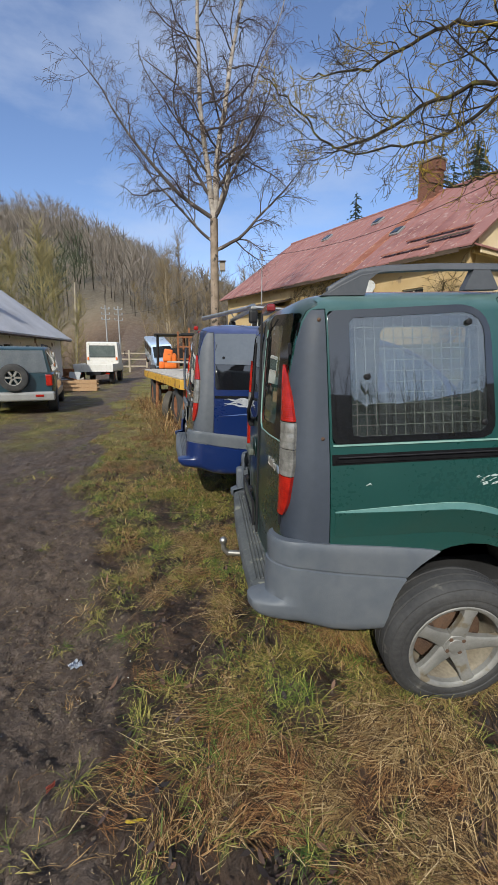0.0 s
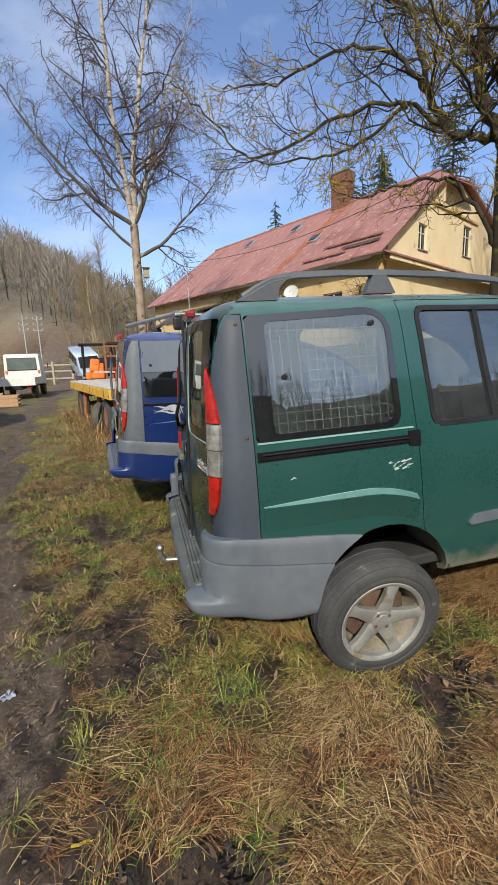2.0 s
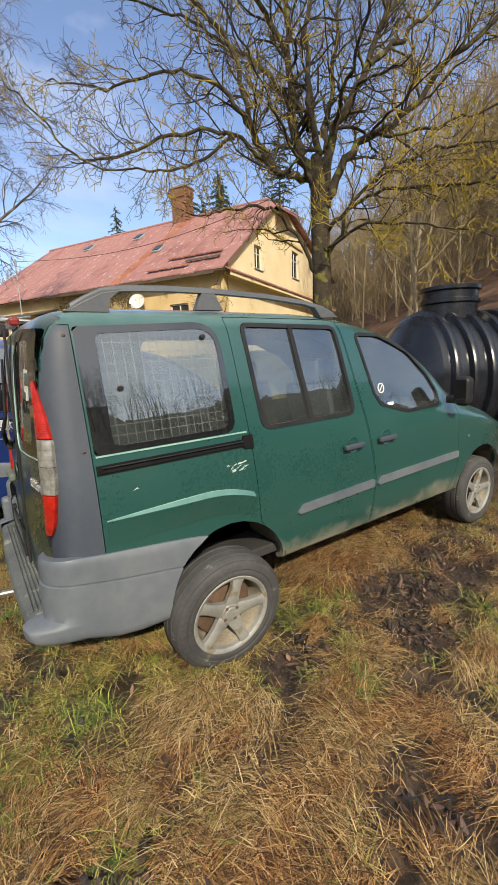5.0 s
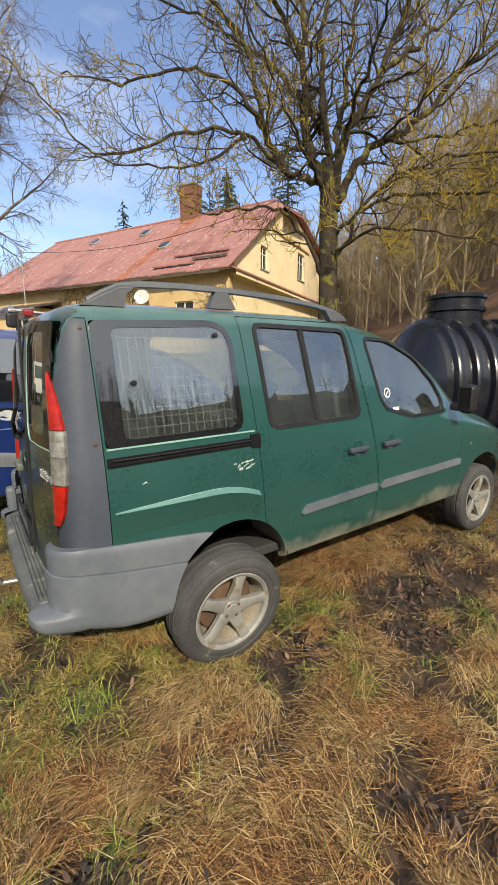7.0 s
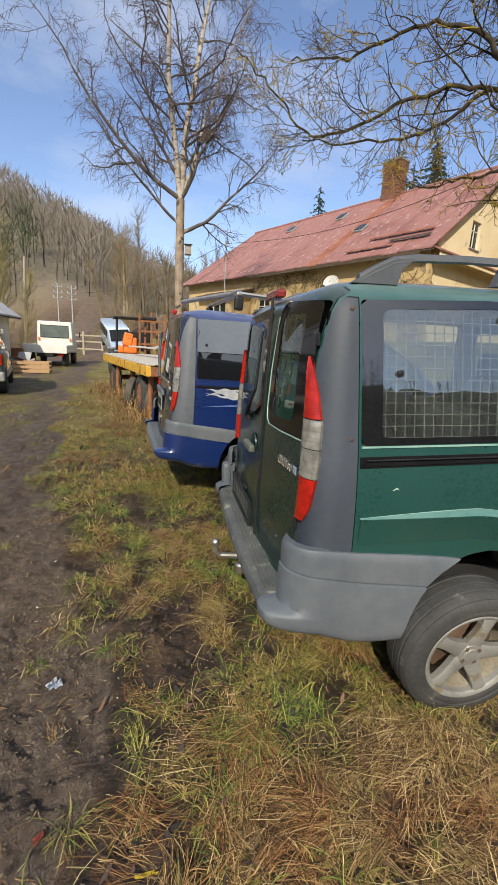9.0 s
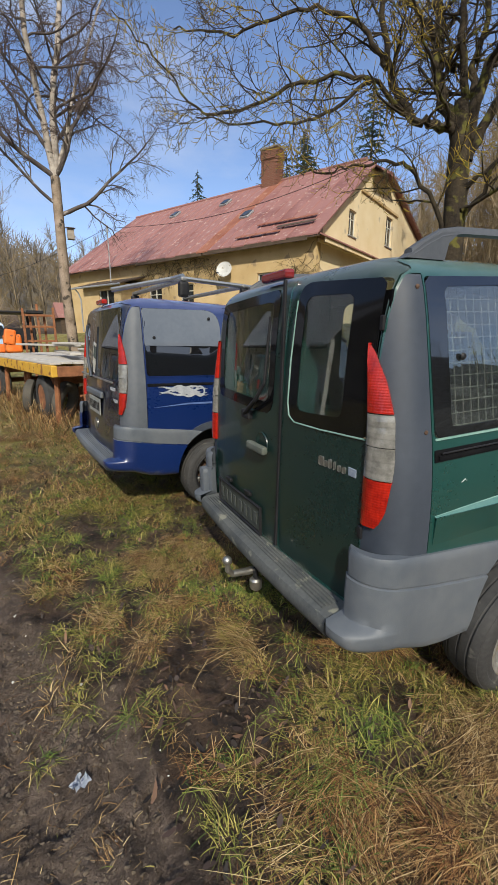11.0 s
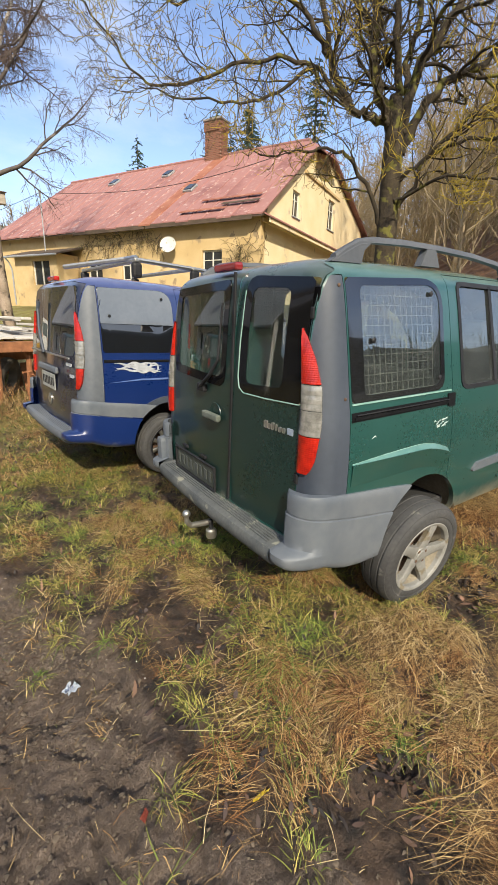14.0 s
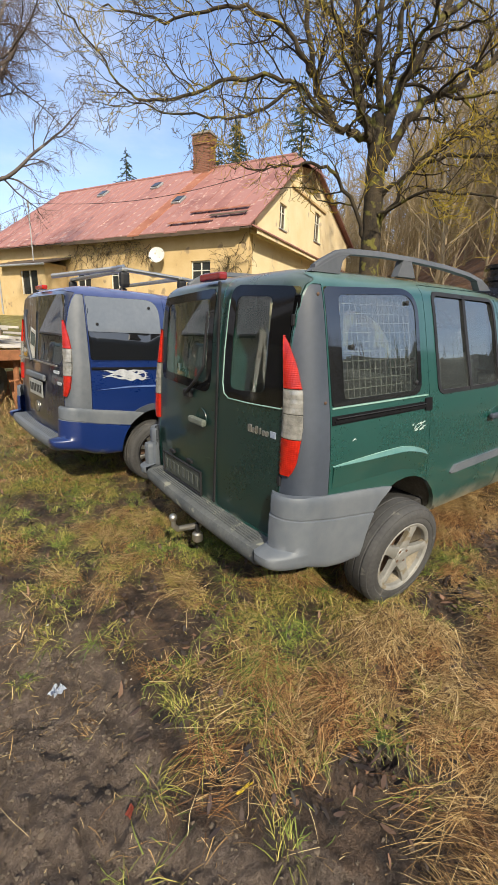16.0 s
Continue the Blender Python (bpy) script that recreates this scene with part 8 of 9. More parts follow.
def far_brush():
    """Countless slim crowns that cover the far slope: each a spray of thin upright shoots."""
    rng = np.random.default_rng(51)
    n, per = 9000, 34
    az, r = np.radians(rng.uniform(72, 150, n)), np.sqrt(rng.uniform(66.0 ** 2, 270.0 ** 2, n))
    x, y = r * np.cos(az), r * np.sin(az)
    h = rng.uniform(5.0, 10.5, n)
    i = np.repeat(np.arange(n), per)
    m = len(i)
    t = np.where(np.arange(m) % per < 2, 0.0, 0.28 + 0.62 * rng.random(m))
    a, lean = rng.uniform(0, 6.28, m), rng.uniform(0.2, 1.3, m) * (t > 0)
    out = 0.20 * h[i] * np.sqrt(np.maximum(0, 1 - ((t - 0.55) / 0.42) ** 2)) * rng.random(m) * (t > 0)
    start = np.stack([x[i] + out * np.cos(a), y[i] + out * np.sin(a), ground_z(x, y)[i] + h[i] * t], 1)
    d = np.stack([np.cos(a) * lean, np.sin(a) * lean, np.ones(m)], 1)
    ln = h[i] * np.where(t > 0, rng.uniform(0.08, 0.2, m), 0.9)
    tip = start + d * ln[:, None]
    side = np.stack([-np.sin(az[i]), np.cos(az[i]) * 0, 0 * a], 1) * (0.009 * h[i])[:, None] * rng.uniform(0.4, 1.2, m)[:, None]
    v = np.stack([start - side, start + side, tip], 1).reshape(-1, 3)
    me = bpy.data.meshes.new("woodland")
    me.vertices.add(len(v))
    me.vertices.foreach_set("co", v.astype(np.float32).ravel())
    me.loops.add(len(v))
    me.loops.foreach_set("vertex_index", np.arange(len(v), dtype=np.int32))
    me.polygons.add(m)
    me.polygons.foreach_set("loop_start", (np.arange(m) * 3).astype(np.int32))
    me.update(calc_edges=True)
    tagged(link_data("woodland", me, surf("far_grey_twigs", (0.058, 0.049, 0.042), (0.172, 0.147, 0.122), scale=0.045, rough=0.95, rand=0.35, fine=0.35, speck=((0.045, 0.055, 0.030), 0.60, 0.035))), "grey-brown haze of bare trees on the far slope", "forest", kind="stuff")


hill_s = lambda x, y: (x - 12.0) * 0.87 - (y - 5) * 0.5
outside_house = lambda x, y: not (-4 < (x - HOUSE_C[0]) * HOUSE_D[0] + (y - HOUSE_C[1]) * HOUSE_D[1] < 24 and -3 < (x - HOUSE_C[0]) * HOUSE_N[0] + (y - HOUSE_C[1]) * HOUSE_N[1] < 17)
forest("woodland", "leafless hillside wood of slim brown trees behind the house", scatter(430, lambda: rngf.uniform(12, 60), lambda: rngf.uniform(-3, 62), lambda x, y: 2 < hill_s(x, y) < 42 and outside_house(x, y) and math.degrees(math.atan2(y, x)) > 0), 31, 16.0, 26, 9)
forest("woodland", "far leafless hillside forest across the valley", scatter(500, lambda: rngf.uniform(-220, 60), lambda: rngf.uniform(50, 260), lambda x, y: 72 < math.hypot(x, y) < 270 and math.degrees(math.atan2(y, x)) > 74), 32, 9.5, 11, 4)
far_brush()
# woods added out of view, coloured dark for the van windows' reflections
forest("woodland", "unseen dark trees added on the slope facing the vans", scatter(330, lambda: rngf.uniform(-80, 40), lambda: rngf.uniform(-95, -42), lambda x, y: True), 33, 12.0, 12, 4, 4, [BARK_DARK, NEEDLES])
forest("woodland", "unseen dark trees added along the side of the valley", scatter(170, lambda: rngf.uniform(25, 110), lambda: rngf.uniform(-95, -10), lambda x, y: 0.5 * x - 0.85 * y > 66), 36, 6.5, 12, 4, 4, [BARK_DARK, NEEDLES])
forest("bare_saplings", "thin leafless trees behind the birch at the yard's end", [(-3.3, 38), (-2.2, 41), (-4.4, 45), (1.2, 44), (2.5, 47), (-1.0, 52), (3.8, 43), (-6.0, 50), (4.5, 52), (-8, 56), (6, 58), (0, 60)], 34, 12.5, 34, 16)
forest("willow_clump", "pale yellowish bare willows beside the shed", [(-13.5, 30), (-14.6, 31), (-12.8, 32), (-15.5, 33), (-14.0, 29), (-11.5, 34), (-16.5, 30), (-13.0, 35)], 35, 12.5, 44, 18, 5, [WILLOW, WILLOW])
for i, (x, y, h) in enumerate(((25.4, 46.9, 24.5), (29.4, 46.7, 26.0), (25.8, 40.3, 22.0), (23.9, 41.3, 20.6), (18.0, 52.5, 21.5), (31.0, 36.5, 26.5), (27.5, 43.5, 24.0))):
    spruce(x, y, h, 40 + i)
# nest box on the birch
nest = thing("nest_box", "weathered wooden nest box on the birch trunk", "nest box", pose(0.10, 15.62, 5.0))
part("box", box_bm(0.22, 0.22, 0.34, (0.12, -0.08, 0), 0.01, 1), GREY_WOOD, nest)
part("lid", box_bm(0.30, 0.32, 0.03, (0.12, -0.10, 0.19), 0.006, 1, rot=Matrix.Rotation(0.15, 3, "X")), DARK_WOOD, nest)

creeper()

# ---- ground cover: flattened straw, green tufts, dead leaves, twigs, pebbles, litter ----
def cover_material(name, stops, others, rough=0.8):
    """One colour a blade, drawn from two ranges that alternate in patches."""
    m = bpy.data.materials.new(name)
    m.use_nodes = True
    n, l = m.node_tree.nodes, m.node_tree.links
    p = n["Principled BSDF"]
    p.inputs["Roughness"].default_value = rough
    geo = n.new("ShaderNodeNewGeometry")
    ramps = []
    for st in (stops, others):
        r = n.new("ShaderNodeValToRGB")
        while len(r.color_ramp.elements) < len(st):
            r.color_ramp.elements.new(0.5)
        for e, (pos, col) in zip(r.color_ramp.elements, st):
            e.position, e.color = pos, (*col, 1)
        l.new(geo.outputs["Random Per Island"], r.inputs["Fac"])
        ramps.append(r.outputs["Color"])
    tc, nz, mr, mx = (n.new("ShaderNode" + k) for k in ("TexCoord", "TexNoise", "MapRange", "MixRGB"))
    nz.inputs["Scale"].default_value, nz.inputs["Detail"].default_value = 4.0, 6
    mr.inputs["From Min"].default_value, mr.inputs["From Max"].default_value = 0.42, 0.58
    l.new(tc.outputs["Object"], nz.inputs["Vector"])
    l.new(nz.outputs["Fac"], mr.inputs["Value"])
    l.new(mr.outputs["Result"], mx.inputs["Fac"])
    l.new(ramps[0], mx.inputs["Color1"])
    l.new(ramps[1], mx.inputs["Color2"])
    l.new(mx.outputs["Color"], p.inputs["Base Color"])
    return m


STRAW = cover_material("dead_straw", ((0.0, (0.022, 0.009, 0.004)), (0.35, (0.108, 0.043, 0.013)), (0.60, (0.25, 0.115, 0.037)), (0.85, (0.41, 0.235, 0.092)), (1.0, (0.58, 0.40, 0.19))),
                       ((0.0, (0.024, 0.012, 0.006)), (0.30, (0.105, 0.057, 0.020)), (0.60, (0.25, 0.150, 0.054)), (0.85, (0.43, 0.295, 0.125)), (1.0, (0.60, 0.46, 0.25))))
GRASS = cover_material("green_grass", ((0.0, (0.030, 0.062, 0.010)), (0.4, (0.085, 0.135, 0.022)), (0.75, (0.165, 0.205, 0.035)), (1.0, (0.36, 0.33, 0.085))),
                       ((0.0, (0.050, 0.060, 0.012)), (0.4, (0.150, 0.150, 0.028)), (0.75, (0.27, 0.235, 0.052)), (1.0, (0.45, 0.36, 0.11))))
DEAD_LEAF = cover_material("dead_dark_leaf", ((0.0, (0.012, 0.009, 0.008)), (0.5, (0.038, 0.024, 0.020)), (0.85, (0.085, 0.050, 0.038)), (1.0, (0.17, 0.09, 0.055))),
                           ((0.0, (0.014, 0.010, 0.008)), (0.5, (0.040, 0.024, 0.018)), (0.85, (0.10, 0.055, 0.035)), (1.0, (0.20, 0.11, 0.06))), 0.75)
PALE_STRAW = cover_material("pale_stalk", ((0.0, (0.16, 0.10, 0.045)), (0.6, (0.30, 0.20, 0.09)), (1.0, (0.60, 0.48, 0.26))), ((0.0, (0.13, 0.075, 0.03)), (0.6, (0.26, 0.165, 0.07)), (1.0, (0.56, 0.42, 0.21))))
CLOD = surf("mud_clod", (0.034, 0.024, 0.016), (0.100, 0.075, 0.053), scale=9, rough=0.85, bump=0.5, bump_scale=60, rand=0.3)
PEBBLE = surf("pale_pebble", (0.30, 0.29, 0.27), (0.52, 0.51, 0.48), scale=12, rough=0.8, rand=0.4)


def patch(x, y, spots):
    """Sum of soft round patches (x, y, radius, weight)."""
    out = np.zeros_like(x)
    for cx, cy, r, w in spots:
        out += w * np.exp(-((x - cx) ** 2 + (y - cy) ** 2) / (r * r))
    return out


GREEN_SPOTS = [(0.05, 0.12, 0.30, 1.0), (-0.37, -0.19, 0.14, 0.9), (0.01, -0.68, 0.14, 0.3), (1.25, 0.04, 0.24, 0.9), (-1.0, 0.58, 0.14, 0.5), (-0.55, 1.5, 0.4, 0.6), (-0.6, 3.2, 0.6, 1.0), (-0.70, 2.4, 0.5, 0.8), (-0.9, 1.0, 0.25, 0.3),
               (1.06, -0.55, 0.20, 0.6), (0.6, -1.3, 0.3, 0.3), (-1.7, 3.0, 0.5, 0.4), (-2.2, 5.2, 0.8, 0.6), (0.45, 0.0, 0.22, 0.7), (0.05, 1.25, 0.35, 0.8), (0.7, 0.95, 0.3, 0.7), (-0.52, 0.06, 0.18, 0.5), (-0.35, 0.75, 0.2, 0.6), (1.9, -0.9, 0.3, 0.4), (1.35, -1.2, 0.3, 0.5)]
STRAW_SPOTS = [(1.85, 0.40, 0.28, 1.0), (2.32, 0.45, 0.28, 1.1), (2.85, 0.38, 0.30, 1.2), (0.15, -0.36, 0.30, 1.0), (-0.15, -0.62, 0.25, 0.9), (-0.30, -0.38, 0.14, 0.5), (-0.16, -0.42, 0.16, 0.6), (0.42, -0.34, 0.24, 0.8), (2.5, 0.28, 0.5, 1.2), (0.9, -0.85, 0.4, 0.7), (1.8, -0.75, 0.5, 0.6), (0.67, -0.38, 0.2, 0.8), (-0.9, 4.5, 1.2, 0.9), (-1.3, 6.5, 1.2, 1.2),
               (-0.45, 2.0, 0.5, 0.5), (0.84, 0.22, 0.4, 0.5), (-0.35, 0.45, 0.2, 0.4), (0.1, -0.85, 0.35, 0.9), (0.45, -0.85, 0.3, 0.8), (1.3, -0.2, 0.2, 0.4), (0.6, -1.5, 0.5, 0.6), (-1.02, 0.55, 0.12, 0.4), (0.4, -0.75, 0.3, 0.4)]
BARE_SPOTS = [(2.60, -0.08, 0.22, 0.9), (2.95, 0.0, 0.2, 0.8), (-0.60, 0.50, 0.20, 1.0), (-0.44, 0.30, 0.15, 0.9), (-0.80, 2.30, 0.30, 1.0), (-0.35, 2.12, 0.20, 0.9), (-0.70, 1.34, 0.15, 0.9), (-0.9, 4.2, 0.45, 0.9), (-1.4, 3.3, 0.4, 0.9), (-0.80, -0.20, 0.14, 0.8), (-0.68, -0.46, 0.12, 0.8), (-0.20, -0.60, 0.07, 0.9), (0.09, -0.58, 0.07, 1.0), (0.98, -0.30, 0.16, 0.9), (1.62, -0.56, 0.28, 1.0), (0.53, -0.64, 0.13, 1.0), (-0.46, 0.34, 0.20, 0.9), (-0.62, 0.75, 0.22, 0.8), (-0.85, 2.6, 0.30, 0.8), (-0.2, 1.3, 0.2, 0.6), (2.2, -0.25, 0.3, 0.8),
              (-0.55, -0.42, 0.08, 0.7), (0.2, -1.0, 0.08, 0.6), (-0.11, 0.10, 0.08, 0.5), (-0.50, -0.02, 0.10, 0.6), (0.27, -0.50, 0.06, 0.7), (0.75, -0.62, 0.07, 0.7), (-0.30, -0.80, 0.06, 0.7), (1.95, -0.15, 0.22, 0.8), (0.9, -1.15, 0.16, 0.8)]


def flow(x, y):
    """The way the flattened straw is combed."""
    return 1.3 + 1.5 * np.sin(1.1 * x + 0.6) + 1.3 * np.sin(1.4 * y + 0.9 * x) + 0.9 * np.sin(3.1 * x - 2.3 * y)


def sprinkle(rng, n, box, density):
    xs, ys = [], []
    total = 0
    while total < n:
        x, y = rng.uniform(box[0], box[1], n), rng.uniform(box[2], box[3], n)
        keep = rng.random(n) < np.clip(density(x, y), 0, 1)
        xs.append(x[keep])
        ys.append(y[keep])
        total += int(keep.sum())
    return np.concatenate(xs)[:n], np.concatenate(ys)[:n]


def blades(name, label, mat, x, y, z0, heading, length, width, rise, sag, rng, category="grass", shape=(1.0, 0.9, 0.65)):
    """Bent grass blades, each a strip of three pieces."""
    n = len(x)
    ring = []
    d = np.stack([np.cos(heading), np.sin(heading)], 1)
    s = np.stack([-d[:, 1], d[:, 0]], 1)
    bend = rng.normal(0, 0.22, n)
    for k, (t, w) in enumerate(zip((0.0, 0.4, 0.75, 1.0), (*shape, 0.0))):
        p = np.stack([x, y], 1) + d * (length * t)[:, None] * np.cos(rise)[:, None] + s * (bend * length * t * t)[:, None]
        z = z0 + length * (np.sin(rise) * t - sag * t * t)
        floor = ground_z(p[:, 0], p[:, 1]) + 0.004
        z = np.maximum(z, floor + 0.25 * (z0 - ground_z(x, y)) * (1 - t))
        for sgn in ((-1, 1) if w else (0,)):
            ring.append(np.concatenate([p + s * (sgn * w * width / 2)[:, None], z[:, None]], 1))
    v = np.stack(ring, 1).reshape(-1, 3)
    b = (np.arange(n) * 7)[:, None]
    tri = np.array([[0, 1, 3], [0, 3, 2], [2, 3, 5], [2, 5, 4], [4, 5, 6]])
    f = (b[:, :, None] + tri[None]).reshape(-1, 3)
    me = bpy.data.meshes.new(name)
    me.vertices.add(len(v))
    me.vertices.foreach_set("co", v.astype(np.float32).ravel())
    me.loops.add(f.size)
    me.loops.foreach_set("vertex_index", f.astype(np.int32).ravel())
    me.polygons.add(len(f))
    me.polygons.foreach_set("loop_start", (np.arange(len(f)) * 3).astype(np.int32))
    me.update(calc_edges=True)
    return tagged(link_data(name, me, mat), label, category, kind="stuff")


def grassiness(x, y):
    return 1 - lane_mask(x, y)


def clumps(x, y, f, seed):
    return 0.5 + 0.5 * wobble(x, y, f, seed)


def tussocks(rng, n, box, density, per, radius):
    """Blades gathered in clumps: places, and the clump's own heading and size for each blade."""
    cx, cy = sprinkle(rng, n, box, density)
    k = rng.integers(per // 3, per, n)
    i = np.repeat(np.arange(n), k)
    size = rng.uniform(0.5, 1.25, n)
    a, r = rng.uniform(0, 6.28, len(i)), radius * size[i] * np.sqrt(rng.random(len(i)))
    return cx[i] + r * np.cos(a), cy[i] + r * np.sin(a), rng.uniform(0, 6.28, n)[i], size[i], a


def cover():
    rng = np.random.default_rng(77)
    bare = lambda x, y: np.clip(1 - 1.15 * patch(x, y, BARE_SPOTS), 0.0, 1) * smooth01((layered(x, y, 2.4, 40, 4) + 0.14 + 0.28 * np.clip(x, -0.8, 0.8) + 0.30 * patch(x, y, STRAW_SPOTS)) / 0.25)
    fade = lambda x, y: np.exp(-np.maximum(0, y - 1.2) * 0.30) * np.exp(-np.maximum(0, x - 2.0) * 0.36) * smooth01((y + 2.25 + 0.9 * layered(x, y, 1.1, 150, 3)) / 0.6)
    holes = lambda x, y: 0.06 + 0.94 * smooth01(layered(x, y, 7.5, 111, 3) * 2.4 + 0.72)
    trodden = lambda x, y: 0.08 + 0.92 * smooth01(layered(x, y, 1.25, 130, 3) * 2.6 + 0.45)
    # short matted thatch
    dens = lambda x, y: (0.22 + 0.65 * patch(x, y, STRAW_SPOTS) + 0.30 * clumps(x, y, 4.3, 1.0)) * (grassiness(x, y) ** 2 + 0.025) * bare(x, y) * fade(x, y) * holes(x, y)
    x, y = sprinkle(rng, 86000, (-2.6, 4.6, -2.4, 7.5), dens)
    n = len(x)
    thick = np.clip(patch(x, y, STRAW_SPOTS), 0, 1.2)
    blades("dead_straw", "matted rust-brown thatch of last year's grass", STRAW, x, y, ground_z(x, y) + rng.random(n) ** 2 * (0.010 + 0.030 * thick), flow(x, y) + rng.normal(0, 0.9, n), rng.uniform(0.03, 0.12, n), rng.uniform(0.0016, 0.0034, n), rng.normal(0.18, 0.30, n), rng.uniform(0.1, 0.6, n), rng)
    # combed swaths of long strands that lie over the thatch
    x, y, head, size, a = tussocks(rng, 1650, (-2.3, 4.4, -2.3, 6.5), lambda x, y: (0.12 + 0.9 * patch(x, y, STRAW_SPOTS)) * (grassiness(x, y) ** 2.5 + 0.02) * bare(x, y) * fade(x, y) * holes(x, y), 62, 0.075)
    size = size * (0.45 + 0.55 * grassiness(x, y) ** 2)
    n = len(x)
    blades("straw_swaths", "combed swaths of long tan straw", STRAW, x, y, ground_z(x, y) + rng.random(n) * 0.045 * size, 0.35 * head + 0.75 * flow(x, y) + rng.normal(0, 0.26, n), rng.uniform(0.08, 0.24, n) * size, rng.uniform(0.0011, 0.0023, n), rng.normal(0.13, 0.18, n), rng.uniform(0.20, 0.70, n), rng)
    # loose pale stalks
    x, y = sprinkle(rng, 1500, (-2.3, 3.6, -2.2, 5.0), lambda x, y: (0.03 + grassiness(x, y)) * fade(x, y))
    n = len(x)
    blades("loose_stalks", "loose pale straw stalks lying about", PALE_STRAW, x, y, ground_z(x, y) + 0.012 + rng.random(n) * 0.03, rng.uniform(0, 6.28, n), rng.uniform(0.06, 0.26, n), rng.uniform(0.0014, 0.0026, n), rng.normal(0.08, 0.16, n), rng.uniform(0, 0.2, n), rng)
    x, y = sprinkle(rng, 9000, (-4.2, 1.4, -2.2, 4.5), lambda x, y: (0.15 + 0.6 * clumps(x, y, 2.2, 5.0) ** 2 + 0.3 * smooth01(layered(x, y, 3.0, 90, 3))) * np.exp(-np.maximum(0, y - 1.0) * 0.35))
    n = len(x)
    blades("straw_bits", "short broken bits of straw trodden into the mud", PALE_STRAW, x, y, ground_z(x, y) + 0.004 + rng.random(n) * 0.008, rng.uniform(0, 6.28, n), rng.uniform(0.008, 0.045, n), rng.uniform(0.0012, 0.0030, n), rng.normal(0.05, 0.2, n), rng.uniform(0, 0.2, n), rng)
    # green grass: tussocks, and single blades between them
    green = lambda x, y: (0.05 + 0.95 * patch(x, y, GREEN_SPOTS) + 0.22 * smooth01(layered(x, y, 1.9, 50, 3) * 2.2)) * (grassiness(x, y) + 0.06) * fade(x, y - 0.8) * holes(x, y) * np.clip(1.05 - patch(x, y, BARE_SPOTS), 0.04, 1)
    x, y, head, size, a = tussocks(rng, 1700, (-2.6, 4.2, -2.4, 8.0), green, 54, 0.06)
    n = len(x)
    blades("green_grass", "tufts of fresh green grass between the straw", GRASS, x, y, ground_z(x, y), np.where(rng.random(n) < 0.5, head, a) + rng.normal(0, 0.5, n), rng.uniform(0.035, 0.16, n) * size, rng.uniform(0.0018, 0.0042, n), rng.uniform(0.30, 1.30, n), rng.uniform(0.3, 1.0, n), rng)
    x, y = sprinkle(rng, 12000, (-2.6, 4.2, -2.4, 8.0), lambda x, y: green(x, y) + 0.02 * grassiness(x, y) * fade(x, y))
    n = len(x)
    blades("grass_blades", "single short green blades in the thatch", GRASS, x, y, ground_z(x, y), rng.uniform(0, 6.28, n), rng.uniform(0.02, 0.075, n), rng.uniform(0.0016, 0.0034, n), rng.uniform(0.2, 1.2, n), rng.uniform(0.2, 0.8, n), rng)
    # rough tussocks between the near ground and the yard, straw with green in it
    rough_grass = lambda x, y: smooth01(layered(x, y, 1.5, 70, 3) * 2.0 + 0.15) * (grassiness(x, y) ** 1.5 + 0.04) * smooth01((y - 0.2) / 0.8) * np.exp(-np.maximum(0, y - 2.5) * 0.22) * np.clip(1.05 - patch(x, y, BARE_SPOTS), 0.03, 1) * trodden(x, y)
    for name, label, mat, count, seed_len in (("rough_straw", "rough tussocks of yellowed grass beside the track", STRAW, 620, 0.24), ("rough_grass", "rough yellow-green tussocks beside the track", GRASS, 640, 0.18)):
        x, y, head, size, a = tussocks(rng, count, (-3.2, 1.2, 0.2, 11.0), rough_grass, 48, 0.09)
        n = len(x)
        blades(name, label, mat, x, y, ground_z(x, y), np.where(rng.random(n) < 0.6, head, a) + rng.normal(0, 0.5, n), rng.uniform(0.3, 1.0, n) * seed_len * size, rng.uniform(0.0028, 0.0060, n), rng.uniform(0.15, 1.2, n), rng.uniform(0.3, 0.9, n), rng)
    # further down the yard, coarser
    x, y = sprinkle(rng, 32000, (-12, 6, 3.5, 32), lambda x, y: trodden(x, y) * (0.15 + 0.5 * clumps(x, y, 1.1, 2.0) + 0.5 * patch(x, y, [(-1.5, 7.0, 1.6, 1), (-2.3, 10, 1.6, 1)])) * (grassiness(x, y) + 0.04) * np.exp(-(y - 3.5) * 0.07))
    n = len(x)
    blades("yard_straw", "coarse yellowed grass along the track", STRAW, x, y, ground_z(x, y), rng.uniform(0, 6.28, n), rng.uniform(0.05, 0.19, n), rng.uniform(0.003, 0.008, n), rng.uniform(0.1, 1.1, n), rng.uniform(0.2, 0.7, n), rng)
    x, y = sprinkle(rng, 40000, (-12, 6, 3.0, 32), lambda x, y: trodden(x, y) * (0.12 + 0.8 * clumps(x, y, 0.8, 4.0) ** 2) * (grassiness(x, y) ** 1.5 + 0.10 * clumps(x, y, 1.9, 6.0) ** 2) * np.exp(-(y - 3.0) * 0.05))
    n = len(x)
    blades("yard_grass", "short yellow-green grass along the track", GRASS, x, y, ground_z(x, y), rng.uniform(0, 6.28, n), rng.uniform(0.04, 0.13, n), rng.uniform(0.005, 0.013, n), rng.uniform(0.3, 1.2, n), rng.uniform(0.2, 0.7, n), rng)
    # the yard beyond the vans and behind the camera
    x, y = sprinkle(rng, 14000, (-9, 11, -9, 5), lambda x, y: (0.2 + 0.7 * clumps(x, y, 1.3, 3.0)) * (grassiness(x, y) ** 2 + 0.01) * (1 - smooth01((4.2 - np.abs(x - 1.2)) / 0.8) * smooth01((y + 2.5) / 0.7)))
